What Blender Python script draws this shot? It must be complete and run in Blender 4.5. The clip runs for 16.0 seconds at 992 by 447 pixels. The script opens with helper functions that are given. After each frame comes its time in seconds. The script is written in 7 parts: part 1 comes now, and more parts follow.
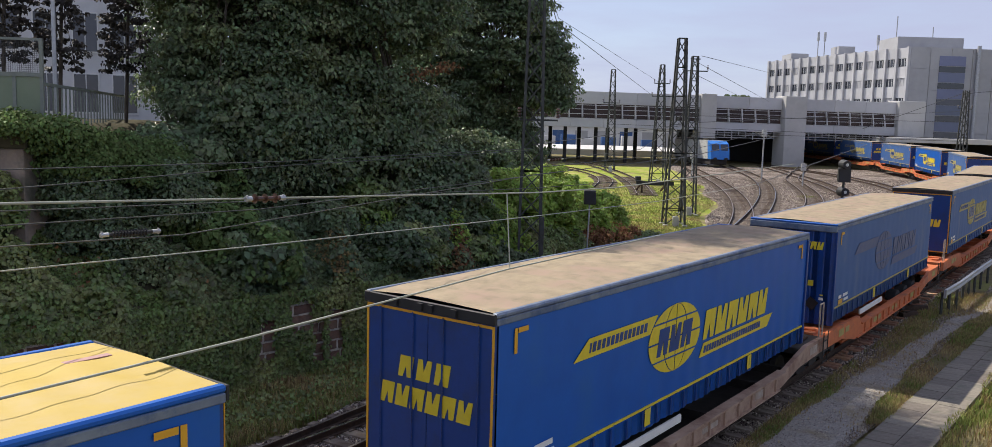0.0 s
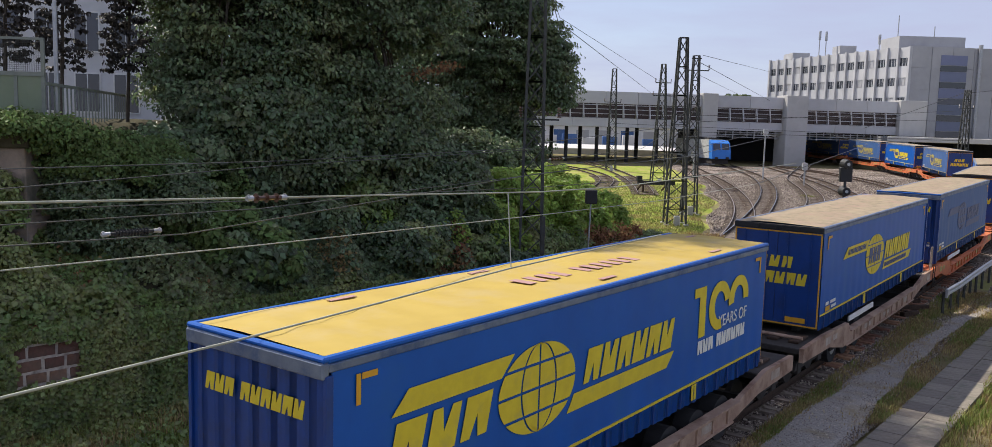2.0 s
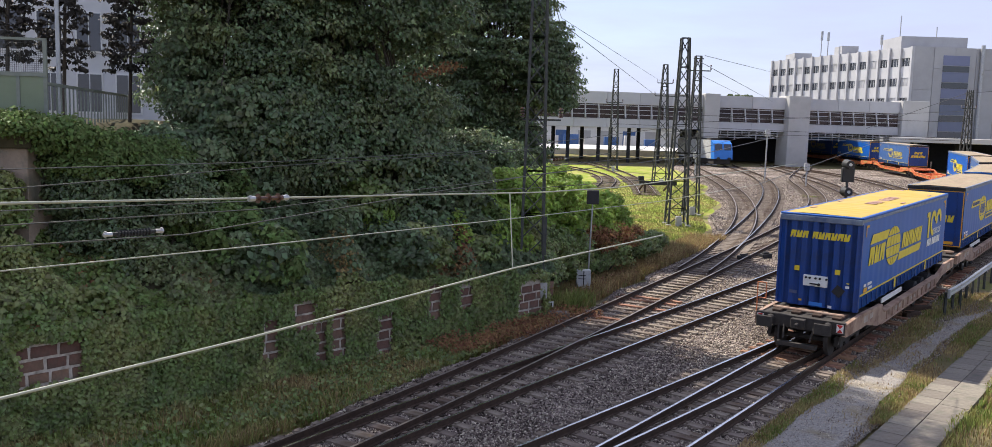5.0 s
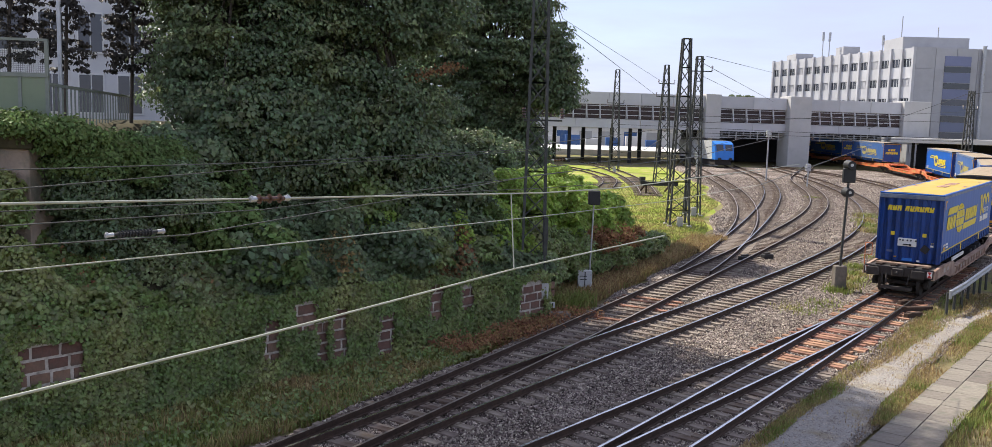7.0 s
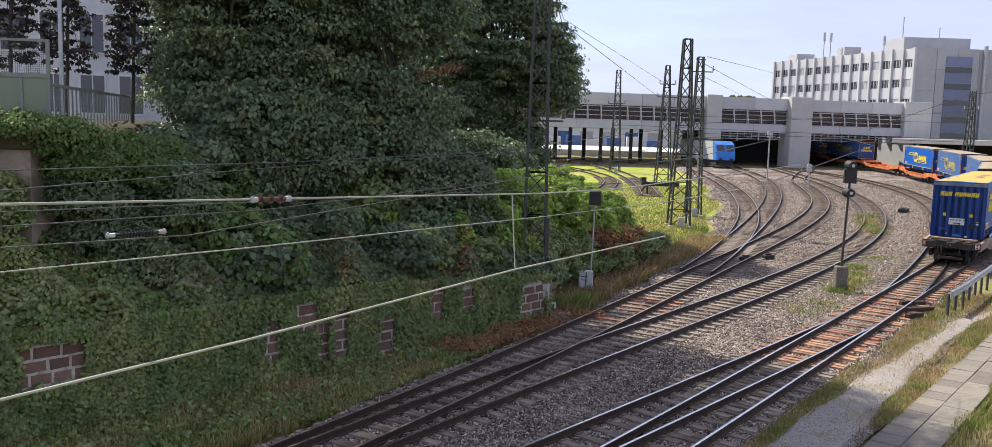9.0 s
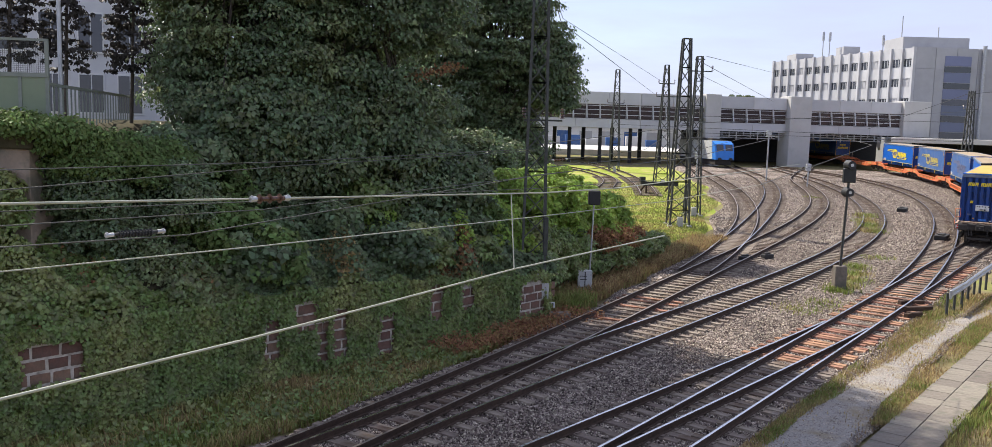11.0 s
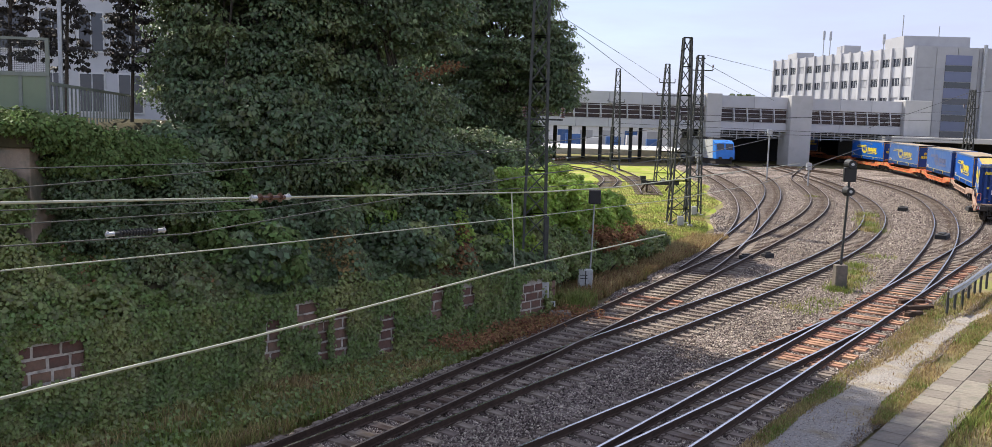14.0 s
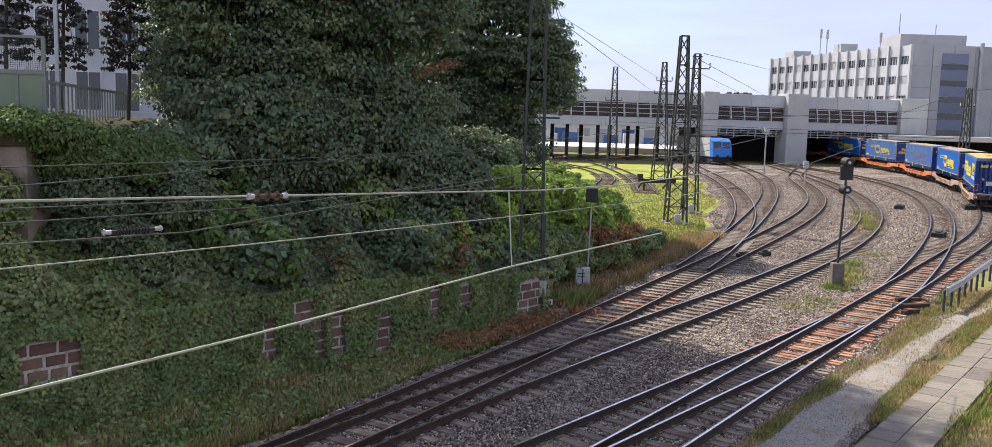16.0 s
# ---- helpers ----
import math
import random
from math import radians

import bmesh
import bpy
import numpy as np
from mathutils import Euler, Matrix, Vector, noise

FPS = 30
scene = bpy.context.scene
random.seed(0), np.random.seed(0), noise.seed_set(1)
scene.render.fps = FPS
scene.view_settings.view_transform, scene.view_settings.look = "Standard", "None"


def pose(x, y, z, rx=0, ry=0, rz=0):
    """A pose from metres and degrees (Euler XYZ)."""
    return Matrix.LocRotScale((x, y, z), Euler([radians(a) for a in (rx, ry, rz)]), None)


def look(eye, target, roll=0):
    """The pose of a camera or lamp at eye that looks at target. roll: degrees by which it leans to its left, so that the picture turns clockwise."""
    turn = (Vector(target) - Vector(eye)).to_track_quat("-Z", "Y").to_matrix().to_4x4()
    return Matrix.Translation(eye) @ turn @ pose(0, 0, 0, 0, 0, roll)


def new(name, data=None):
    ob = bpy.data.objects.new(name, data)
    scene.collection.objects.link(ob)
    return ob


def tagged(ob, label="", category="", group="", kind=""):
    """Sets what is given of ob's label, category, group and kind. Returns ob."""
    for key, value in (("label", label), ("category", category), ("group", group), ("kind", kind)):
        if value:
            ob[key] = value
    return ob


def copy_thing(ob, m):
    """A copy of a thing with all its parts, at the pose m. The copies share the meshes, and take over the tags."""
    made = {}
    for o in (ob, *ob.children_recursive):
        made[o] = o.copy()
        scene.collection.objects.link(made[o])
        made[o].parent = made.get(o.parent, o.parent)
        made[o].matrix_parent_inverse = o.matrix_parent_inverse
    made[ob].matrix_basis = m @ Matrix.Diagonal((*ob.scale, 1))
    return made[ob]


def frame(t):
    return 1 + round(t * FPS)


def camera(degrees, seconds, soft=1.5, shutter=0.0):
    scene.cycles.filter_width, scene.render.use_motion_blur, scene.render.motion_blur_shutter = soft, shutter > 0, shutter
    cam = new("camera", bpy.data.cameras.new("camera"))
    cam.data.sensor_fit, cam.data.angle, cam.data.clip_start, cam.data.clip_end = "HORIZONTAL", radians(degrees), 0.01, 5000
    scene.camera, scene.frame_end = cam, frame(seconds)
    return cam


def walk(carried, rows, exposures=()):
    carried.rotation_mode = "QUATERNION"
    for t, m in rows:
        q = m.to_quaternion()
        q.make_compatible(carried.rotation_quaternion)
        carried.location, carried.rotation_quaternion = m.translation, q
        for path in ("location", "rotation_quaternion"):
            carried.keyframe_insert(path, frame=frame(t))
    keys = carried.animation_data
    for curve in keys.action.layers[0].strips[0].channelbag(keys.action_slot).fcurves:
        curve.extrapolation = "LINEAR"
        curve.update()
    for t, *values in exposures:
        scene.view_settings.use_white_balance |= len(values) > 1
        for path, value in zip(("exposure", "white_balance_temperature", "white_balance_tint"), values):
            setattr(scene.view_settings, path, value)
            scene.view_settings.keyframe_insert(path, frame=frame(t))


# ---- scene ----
# ---------------------------------------------------------------- camera
EYE = (0.0, 0.0, 6.82)
cam = camera(59.9, 16.0, soft=0.4)


def aim(yaw, pitch, roll=1.616):
    """Camera pose: yaw to the left and pitch upwards in thousandths of a radian from the resting view."""
    a, p = yaw / 1000, radians(-6.466) + pitch / 1000
    d = Vector((-math.sin(a) * math.cos(p), math.cos(a) * math.cos(p), math.sin(p)))
    return look(EYE, Vector(EYE) + d * 50, roll)


walk(cam, [(t, aim(dx / 1.36, dy / 1.36)) for t, dx, dy in (
    (0.0, -3.0, 1.0), (0.5, -4.0, 0.0), (1.0, -3.6, 0.0), (1.5, -1.7, 0.0), (2.0, -1.2, 0.0), (2.5, 0.5, 0.0),
    (3.0, -0.5, 0.0), (3.5, 0.2, 0.0), (4.0, 0.2, 0.0), (5.2, 2.0, 0.6), (6.5, 3.5, 1.2), (7.0, 3.6, 1.3), (7.5, 3.6, 1.3),
    (8.0, 3.7, 1.3), (8.5, 5.0, 1.4), (9.0, 5.2, 2.0), (10.2, 4.4, 1.6), (11.5, 3.7, 1.2), (12.0, 4.7, 1.3),
    (12.5, 6.8, 1.0), (13.0, 5.6, 0.8), (13.5, 3.0, 0.6), (14.0, 4.5, -0.2), (14.5, 4.6, -1.3), (15.0, 7.6, -1.8),
    (15.5, 6.2, -1.9), (16.0, 0.0, -2.8))],
    exposures=((0.0, 0.50), (2.1, 0.50), (2.6, 0.70), (3.6, 0.86), (7.0, 0.92), (16.0, 0.92)))

# ---------------------------------------------------------------- sun and sky
SUN_DIR = Vector((-0.717, 0.697, 0.0)).normalized()  # on the map, towards the sun
SUN_ELEV = radians(51)
world = bpy.data.worlds.new("sky")
scene.world = world
world.use_nodes = True
_n, _l = world.node_tree.nodes, world.node_tree.links
_n.clear()
_sky = _n.new("ShaderNodeTexSky")
_sky.sky_type, _sky.sun_disc = "NISHITA", False
_sky.sun_elevation = SUN_ELEV
_sky.sun_rotation = math.atan2(SUN_DIR.x, SUN_DIR.y)
_sky.air_density, _sky.dust_density, _sky.ozone_density = 1.0, 0.6, 2.0
_co = _n.new("ShaderNodeTexCoord")
_map = _n.new("ShaderNodeMapping")
_map.inputs["Scale"].default_value = (1.6, 1.6, 9.0)
_map.inputs["Rotation"].default_value = (0.1, 0.0, 0.5)
_cl = _n.new("ShaderNodeTexNoise")
_cl.inputs["Scale"].default_value, _cl.inputs["Detail"].default_value, _cl.inputs["Roughness"].default_value = 1.5, 7, 0.6
_rp = _n.new("ShaderNodeValToRGB")
_rp.color_ramp.elements[0].position, _rp.color_ramp.elements[1].position = 0.36, 0.72
_mul = _n.new("ShaderNodeMath")
_mul.operation, _mul.inputs[1].default_value, _mul.inputs[2].default_value = "MULTIPLY_ADD", 0.35, 0.65
_mix = _n.new("ShaderNodeMixRGB")
_mix.inputs[2].default_value = (3.05, 3.25, 4.5, 1)
_bg = _n.new("ShaderNodeBackground")
_bg.inputs["Strength"].default_value = 0.12
_out = _n.new("ShaderNodeOutputWorld")
_l.new(_co.outputs["Generated"], _map.inputs[0]); _l.new(_map.outputs[0], _cl.inputs["Vector"])
_l.new(_cl.outputs[0], _rp.inputs[0]); _l.new(_rp.outputs[0], _mul.inputs[0]); _l.new(_mul.outputs[0], _mix.inputs[0])
_l.new(_sky.outputs[0], _mix.inputs[1]); _l.new(_mix.outputs[0], _bg.inputs[0]); _l.new(_bg.outputs[0], _out.inputs[0])

sun = new("sun", bpy.data.lights.new("sun", "SUN"))
sun.data.energy, sun.data.angle, sun.data.color = 4.2, radians(0.53), (1.0, 0.93, 0.82)
sun.matrix_world = look((0, 0, 60), Vector((0, 0, 60)) - (SUN_DIR * math.cos(SUN_ELEV) + Vector((0, 0, math.sin(SUN_ELEV)))))

# ---------------------------------------------------------------- materials


def mat(name, base, dark=None, scale=3.0, rough=0.8, metal=0.0, bump=0.0, bscale=None, detail=6, per=0.0,
        stain=None, stain_scale=0.5, stain_at=(0.5, 0.65), spec=0.5, stretch=(1, 1, 1), translucent=0.0, island=False):
    """A noise-varied surface: base to dark at one scale, stains at a larger one, bump, and a random tint per object or island."""
    m = bpy.data.materials.new(name)
    m.use_nodes = True
    n, l = m.node_tree.nodes, m.node_tree.links
    b = n["Principled BSDF"]
    b.inputs["Roughness"].default_value, b.inputs["Metallic"].default_value = rough, metal
    b.inputs["Specular IOR Level"].default_value = spec
    dark = dark or tuple(c * 0.7 for c in base)
    tc = n.new("ShaderNodeTexCoord")
    mp = n.new("ShaderNodeMapping")
    mp.inputs["Scale"].default_value = stretch
    l.new(tc.outputs["Object"], mp.inputs[0])
    nz = n.new("ShaderNodeTexNoise")
    nz.inputs["Scale"].default_value, nz.inputs["Detail"].default_value, nz.inputs["Roughness"].default_value = scale, detail, 0.62
    l.new(mp.outputs[0], nz.inputs["Vector"])
    rp = n.new("ShaderNodeValToRGB")
    rp.color_ramp.elements[0].position, rp.color_ramp.elements[1].position = 0.32, 0.68
    rp.color_ramp.elements[0].color, rp.color_ramp.elements[1].color = (*dark, 1), (*base, 1)
    l.new(nz.outputs[0], rp.inputs[0])
    col = rp.outputs[0]
    if stain:
        n2 = n.new("ShaderNodeTexNoise")
        n2.inputs["Scale"].default_value, n2.inputs["Detail"].default_value = stain_scale, 7
        n2.inputs["Roughness"].default_value = 0.65
        l.new(mp.outputs[0], n2.inputs["Vector"])
        r2 = n.new("ShaderNodeValToRGB")
        r2.color_ramp.elements[0].position, r2.color_ramp.elements[1].position = stain_at
        l.new(n2.outputs[0], r2.inputs[0])
        mx = n.new("ShaderNodeMixRGB")
        mx.inputs[2].default_value = (*stain, 1)
        l.new(r2.outputs[0], mx.inputs[0]); l.new(col, mx.inputs[1])
        col = mx.outputs[0]
    if per:
        hs = n.new("ShaderNodeHueSaturation")
        if island:
            rnd = n.new("ShaderNodeNewGeometry").outputs["Random Per Island"]
        else:
            rnd = n.new("ShaderNodeObjectInfo").outputs["Random"]
        mr = n.new("ShaderNodeMapRange")
        mr.inputs[3].default_value, mr.inputs[4].default_value = 1 - per, 1 + per
        l.new(rnd, mr.inputs[0]); l.new(mr.outputs[0], hs.inputs["Value"])
        mh = n.new("ShaderNodeMapRange")
        mh.inputs[3].default_value, mh.inputs[4].default_value = 0.5 - per * 0.06, 0.5 + per * 0.05
        l.new(rnd, mh.inputs[0]); l.new(mh.outputs[0], hs.inputs["Hue"])
        l.new(col, hs.inputs["Color"])
        col = hs.outputs[0]
    l.new(col, b.inputs["Base Color"])
    if bump:
        nb = n.new("ShaderNodeTexNoise")
        nb.inputs["Scale"].default_value, nb.inputs["Detail"].default_value = bscale or scale * 4, 4
        l.new(mp.outputs[0], nb.inputs["Vector"])
        bp = n.new("ShaderNodeBump")
        bp.inputs["Strength"].default_value, bp.inputs["Distance"].default_value = min(1, bump), 0.02
        l.new(nb.outputs[0], bp.inputs["Height"]); l.new(bp.outputs[0], b.inputs["Normal"])
    if translucent:
        tr = n.new("ShaderNodeBsdfTranslucent")
        l.new(col, tr.inputs["Color"])
        ms = n.new("ShaderNodeMixShader")
        ms.inputs[0].default_value = translucent
        l.new(b.outputs[0], ms.inputs[1]); l.new(tr.outputs[0], ms.inputs[2])
        l.new(ms.outputs[0], n["Material Output"].inputs["Surface"])
    return m


def ballast_material(name, a, b, c):
    """Crushed stone: angular cells of three greys and browns with deep joints."""
    m = bpy.data.materials.new(name)
    m.use_nodes = True
    n, l = m.node_tree.nodes, m.node_tree.links
    s = n["Principled BSDF"]
    s.inputs["Roughness"].default_value = 0.95
    s.inputs["Specular IOR Level"].default_value = 0.2
    tc = n.new("ShaderNodeTexCoord")
    vo = n.new("ShaderNodeTexVoronoi")
    vo.inputs["Scale"].default_value = 15
    l.new(tc.outputs["Object"], vo.inputs["Vector"])
    sp = n.new("ShaderNodeSeparateColor")
    l.new(vo.outputs["Color"], sp.inputs[0])
    rp = n.new("ShaderNodeValToRGB")
    e = rp.color_ramp.elements
    e[0].color, e[1].color = (*a, 1), (*c, 1)
    k = e.new(0.5)
    k.color = (*b, 1)
    l.new(sp.outputs[0], rp.inputs[0])
    n2 = n.new("ShaderNodeTexNoise")
    n2.inputs["Scale"].default_value, n2.inputs["Detail"].default_value = 0.28, 6
    l.new(tc.outputs["Object"], n2.inputs["Vector"])
    r2 = n.new("ShaderNodeValToRGB")
    r2.color_ramp.elements[0].color, r2.color_ramp.elements[1].color = (0.52, 0.46, 0.41, 1), (1.25, 1.21, 1.17, 1)
    r2.color_ramp.elements[0].position, r2.color_ramp.elements[1].position = 0.35, 0.65
    l.new(n2.outputs[0], r2.inputs[0])
    mx = n.new("ShaderNodeMixRGB")
    mx.blend_type = "MULTIPLY"
    mx.inputs[0].default_value = 1
    l.new(rp.outputs[0], mx.inputs[1]); l.new(r2.outputs[0], mx.inputs[2])
    n3 = n.new("ShaderNodeTexNoise")
    n3.inputs["Scale"].default_value, n3.inputs["Detail"].default_value, n3.inputs["Roughness"].default_value = 3.2, 8, 0.75
    l.new(tc.outputs["Object"], n3.inputs["Vector"])
    r3 = n.new("ShaderNodeValToRGB")
    r3.color_ramp.elements[0].color, r3.color_ramp.elements[1].color = (0.26, 0.24, 0.23, 1), (1.5, 1.46, 1.43, 1)
    r3.color_ramp.elements[0].position, r3.color_ramp.elements[1].position = 0.36, 0.66
    l.new(n3.outputs[0], r3.inputs[0])
    m3 = n.new("ShaderNodeMixRGB")
    m3.blend_type = "MULTIPLY"
    m3.inputs[0].default_value = 1.0
    l.new(mx.outputs[0], m3.inputs[1]); l.new(r3.outputs[0], m3.inputs[2])
    l.new(m3.outputs[0], s.inputs["Base Color"])
    bp = n.new("ShaderNodeBump")
    bp.inputs["Strength"].default_value, bp.inputs["Distance"].default_value, bp.invert = 1.0, 0.05, True
    l.new(vo.outputs["Distance"], bp.inputs["Height"]); l.new(bp.outputs[0], s.inputs["Normal"])
    return m


M = {}
M["ballast"] = ballast_material("ballast_stone", (0.045, 0.039, 0.035), (0.235, 0.207, 0.187), (0.44, 0.40, 0.37))
M["earth"] = mat("dry_earth_and_grass", (0.24, 0.19, 0.11), (0.14, 0.125, 0.06), 1.6, 0.95, bump=0.8, bscale=30, stain=(0.20, 0.22, 0.06), stain_scale=0.4, spec=0.1)
M["lawn"] = mat("mown_grass", (0.27, 0.33, 0.045), (0.20, 0.26, 0.035), 1.2, 0.9, bump=0.9, bscale=26, stain=(0.36, 0.31, 0.12), stain_scale=0.6, stain_at=(0.44, 0.64), spec=0.1)
M["asphalt"] = mat("worn_grey_asphalt", (0.39, 0.36, 0.325), (0.17, 0.157, 0.14), 24, 0.95, bump=0.9, bscale=60, stain=(0.24, 0.20, 0.13), stain_scale=0.8, spec=0.2)
M["slab"] = mat("weathered_concrete_slab", (0.235, 0.205, 0.17), (0.16, 0.14, 0.115), 6, 0.92, bump=0.4, bscale=50, per=0.18, stain=(0.13, 0.13, 0.10), stain_scale=1.4, spec=0.2)
M["sleeper"] = mat("weathered_concrete_sleeper", (0.25, 0.205, 0.165), (0.13, 0.105, 0.085), 5, 0.9, bump=0.4, bscale=40, per=0.25, stain=(0.11, 0.075, 0.05), stain_scale=1.2, spec=0.2)
M["rust_sleeper"] = mat("rust_stained_sleeper", (0.36, 0.195, 0.125), (0.24, 0.13, 0.085), 5, 0.9, bump=0.4, bscale=40, per=0.25, stain=(0.14, 0.08, 0.05), stain_scale=1.5, spec=0.2)
M["rail"] = mat("rusty_rail_side", (0.075, 0.048, 0.035), (0.04, 0.027, 0.02), 8, 0.8, bump=0.2, bscale=60, spec=0.2)
M["railhead"] = mat("polished_rail_head", (0.78, 0.77, 0.76), (0.62, 0.60, 0.58), 4, 0.24, 0.95, stretch=(1, 1, 1))
M["dullhead"] = mat("dull_rail_head", (0.38, 0.33, 0.29), (0.22, 0.18, 0.15), 4, 0.4, 0.75)
M["leaf"] = mat("maple_leaf", (0.155, 0.21, 0.10), (0.10, 0.148, 0.07), 0.8, 0.4, per=0.5, island=True, spec=0.5, translucent=0.42, detail=2, stain=(0.23, 0.26, 0.11), stain_scale=0.45, stain_at=(0.48, 0.66))
M["ivy"] = mat("ivy_leaf", (0.185, 0.245, 0.07), (0.115, 0.165, 0.045), 1.0, 0.42, per=0.45, island=True, spec=0.55, translucent=0.3, detail=2, stain=(0.28, 0.29, 0.10), stain_scale=0.6, stain_at=(0.48, 0.66))
# bushleaf: green raised above natural foliage to stand in for sunlight
M["bushleaf"] = mat("sun_lightened_shrub_leaf", (0.33, 0.44, 0.09), (0.22, 0.33, 0.06), 0.9, 0.5, per=0.35, island=True, spec=0.4, translucent=0.5, detail=2)
M["hedgeleaf"] = mat("hedge_leaf", (0.15, 0.21, 0.065), (0.10, 0.15, 0.05), 1.0, 0.6, per=0.4, island=True, spec=0.15, translucent=0.35, detail=2)
M["redleaf"] = mat("withered_red_brown_leaf", (0.30, 0.15, 0.08), (0.18, 0.105, 0.05), 1.0, 0.8, per=0.4, island=True, spec=0.1, translucent=0.2, detail=2)
M["darkleaf"] = mat("dark_red_leaf", (0.055, 0.045, 0.04), (0.03, 0.03, 0.025), 1.0, 0.6, per=0.4, island=True, spec=0.2, translucent=0.15, detail=2)
M["blade"] = mat("grass_blade", (0.25, 0.30, 0.08), (0.16, 0.21, 0.05), 0.5, 0.7, per=0.35, island=True, spec=0.2, translucent=0.3, detail=2, stain=(0.34, 0.26, 0.12), stain_scale=0.5, stain_at=(0.42, 0.62))
M["dryblade"] = mat("dry_grass_blade", (0.42, 0.31, 0.16), (0.27, 0.20, 0.09), 0.5, 0.8, per=0.35, island=True, spec=0.1, translucent=0.25, detail=2)
M["bark"] = mat("tree_bark", (0.10, 0.08, 0.06), (0.05, 0.04, 0.03), 6, 0.95, bump=1, bscale=14)
M["sandstone"] = mat("red_sandstone_block", (0.23, 0.135, 0.10), (0.14, 0.085, 0.065), 5, 0.95, bump=0.6, bscale=30, per=0.22, stain=(0.10, 0.09, 0.07), stain_scale=1.1, spec=0.1)
M["mortar"] = mat("pale_mortar", (0.60, 0.54, 0.47), (0.36, 0.32, 0.27), 7, 0.95, bump=0.8, bscale=24, stain=(0.24, 0.21, 0.17), stain_scale=2.5, spec=0.1)
M["soil"] = mat("dark_soil", (0.07, 0.06, 0.035), (0.035, 0.035, 0.02), 2.5, 0.95, bump=1, bscale=12, spec=0.1)
M["concrete"] = mat("pale_concrete", (0.52, 0.51, 0.49), (0.42, 0.41, 0.39), 0.5, 0.85, bump=0.15, bscale=18, stain=(0.34, 0.33, 0.31), stain_scale=0.25, stain_at=(0.5, 0.75))
M["whitepanel"] = mat("white_facade_panel", (0.50, 0.50, 0.51), (0.43, 0.43, 0.44), 0.4, 0.6, per=0.08, stain=(0.48, 0.48, 0.48), stain_scale=0.2, stain_at=(0.5, 0.8))
M["greypanel"] = mat("grey_facade_panel", (0.40, 0.40, 0.41), (0.34, 0.34, 0.35), 0.4, 0.6, per=0.05)
M["brownpanel"] = mat("brown_louvre_panel", (0.055, 0.032, 0.028), (0.035, 0.022, 0.02), 1.2, 0.6, per=0.3)
M["darkglass"] = mat("dark_window_glass", (0.035, 0.04, 0.05), (0.02, 0.022, 0.028), 0.3, 0.08, per=0.4, spec=0.8)
M["blueglass"] = mat("blue_grey_glazing", (0.14, 0.16, 0.27), (0.11, 0.13, 0.22), 0.3, 0.4, per=0.3, spec=0.8)
# for dark parts, and for sheets that stand in for shade under roofs
M["dark"] = mat("dark_parts_and_painted_shade", (0.03, 0.03, 0.03), (0.018, 0.018, 0.018), 3, 0.8)
M["mast"] = mat("weathered_mast_steel", (0.075, 0.08, 0.075), (0.045, 0.045, 0.04), 5, 0.7, 0.3)
M["galv"] = mat("galvanised_steel", (0.48, 0.49, 0.50), (0.34, 0.35, 0.36), 4, 0.5, 0.6, stain=(0.22, 0.17, 0.13), stain_scale=1.3, stain_at=(0.6, 0.75))
M["wire"] = mat("weathered_copper_wire", (0.42, 0.42, 0.34), (0.30, 0.31, 0.25), 3, 0.6, 0.2)
M["darkwire"] = mat("dark_steel_wire", (0.11, 0.11, 0.10), (0.07, 0.07, 0.06), 3, 0.6, 0.4)
M["black"] = mat("matt_black_paint", (0.018, 0.018, 0.02), (0.01, 0.01, 0.011), 4, 0.6)
M["grey"] = mat("light_grey_cabinet_paint", (0.50, 0.51, 0.50), (0.42, 0.43, 0.42), 5, 0.6, stain=(0.30, 0.29, 0.26), stain_scale=2)
M["white"] = mat("white_paint", (0.76, 0.76, 0.74), (0.66, 0.66, 0.64), 5, 0.5)
M["dullwhite"] = mat("scuffed_pale_paint", (0.46, 0.40, 0.34), (0.30, 0.24, 0.19), 6, 0.7, stain=(0.25, 0.16, 0.11), stain_scale=3)
M["red"] = mat("red_paint", (0.55, 0.03, 0.03), (0.42, 0.025, 0.02), 5, 0.5)
M["rendered"] = mat("white_rendered_wall", (0.66, 0.66, 0.66), (0.58, 0.58, 0.59), 1.0, 0.9, bump=0.1)
M["greenframe"] = mat("grey_green_frame_paint", (0.22, 0.24, 0.20), (0.16, 0.18, 0.15), 4, 0.6)
M["greenpanel"] = mat("pale_green_glass_screen", (0.20, 0.25, 0.15), (0.16, 0.20, 0.12), 1.5, 0.35, stain=(0.17, 0.19, 0.13), stain_scale=1.5)
M["blue"] = mat("blue_tarpaulin", (0.006, 0.098, 0.42), (0.005, 0.082, 0.36), 1.3, 0.45, bump=0.06, bscale=3, stain=(0.012, 0.10, 0.36), stain_scale=0.7, spec=0.3)
M["dullblue"] = mat("dusty_blue_tarpaulin", (0.038, 0.105, 0.28), (0.028, 0.088, 0.25), 1.3, 0.6, bump=0.06, bscale=3, stain=(0.075, 0.125, 0.25), stain_scale=0.7)
M["darkblue"] = mat("dark_blue_painted_steel", (0.004, 0.046, 0.23), (0.003, 0.038, 0.19), 2, 0.4, stain=(0.012, 0.036, 0.14), stain_scale=1.2)
M["rim"] = mat("grey_blue_roof_rail", (0.20, 0.24, 0.30), (0.12, 0.15, 0.22), 3, 0.5, 0.3, stain=(0.05, 0.09, 0.2), stain_scale=2)
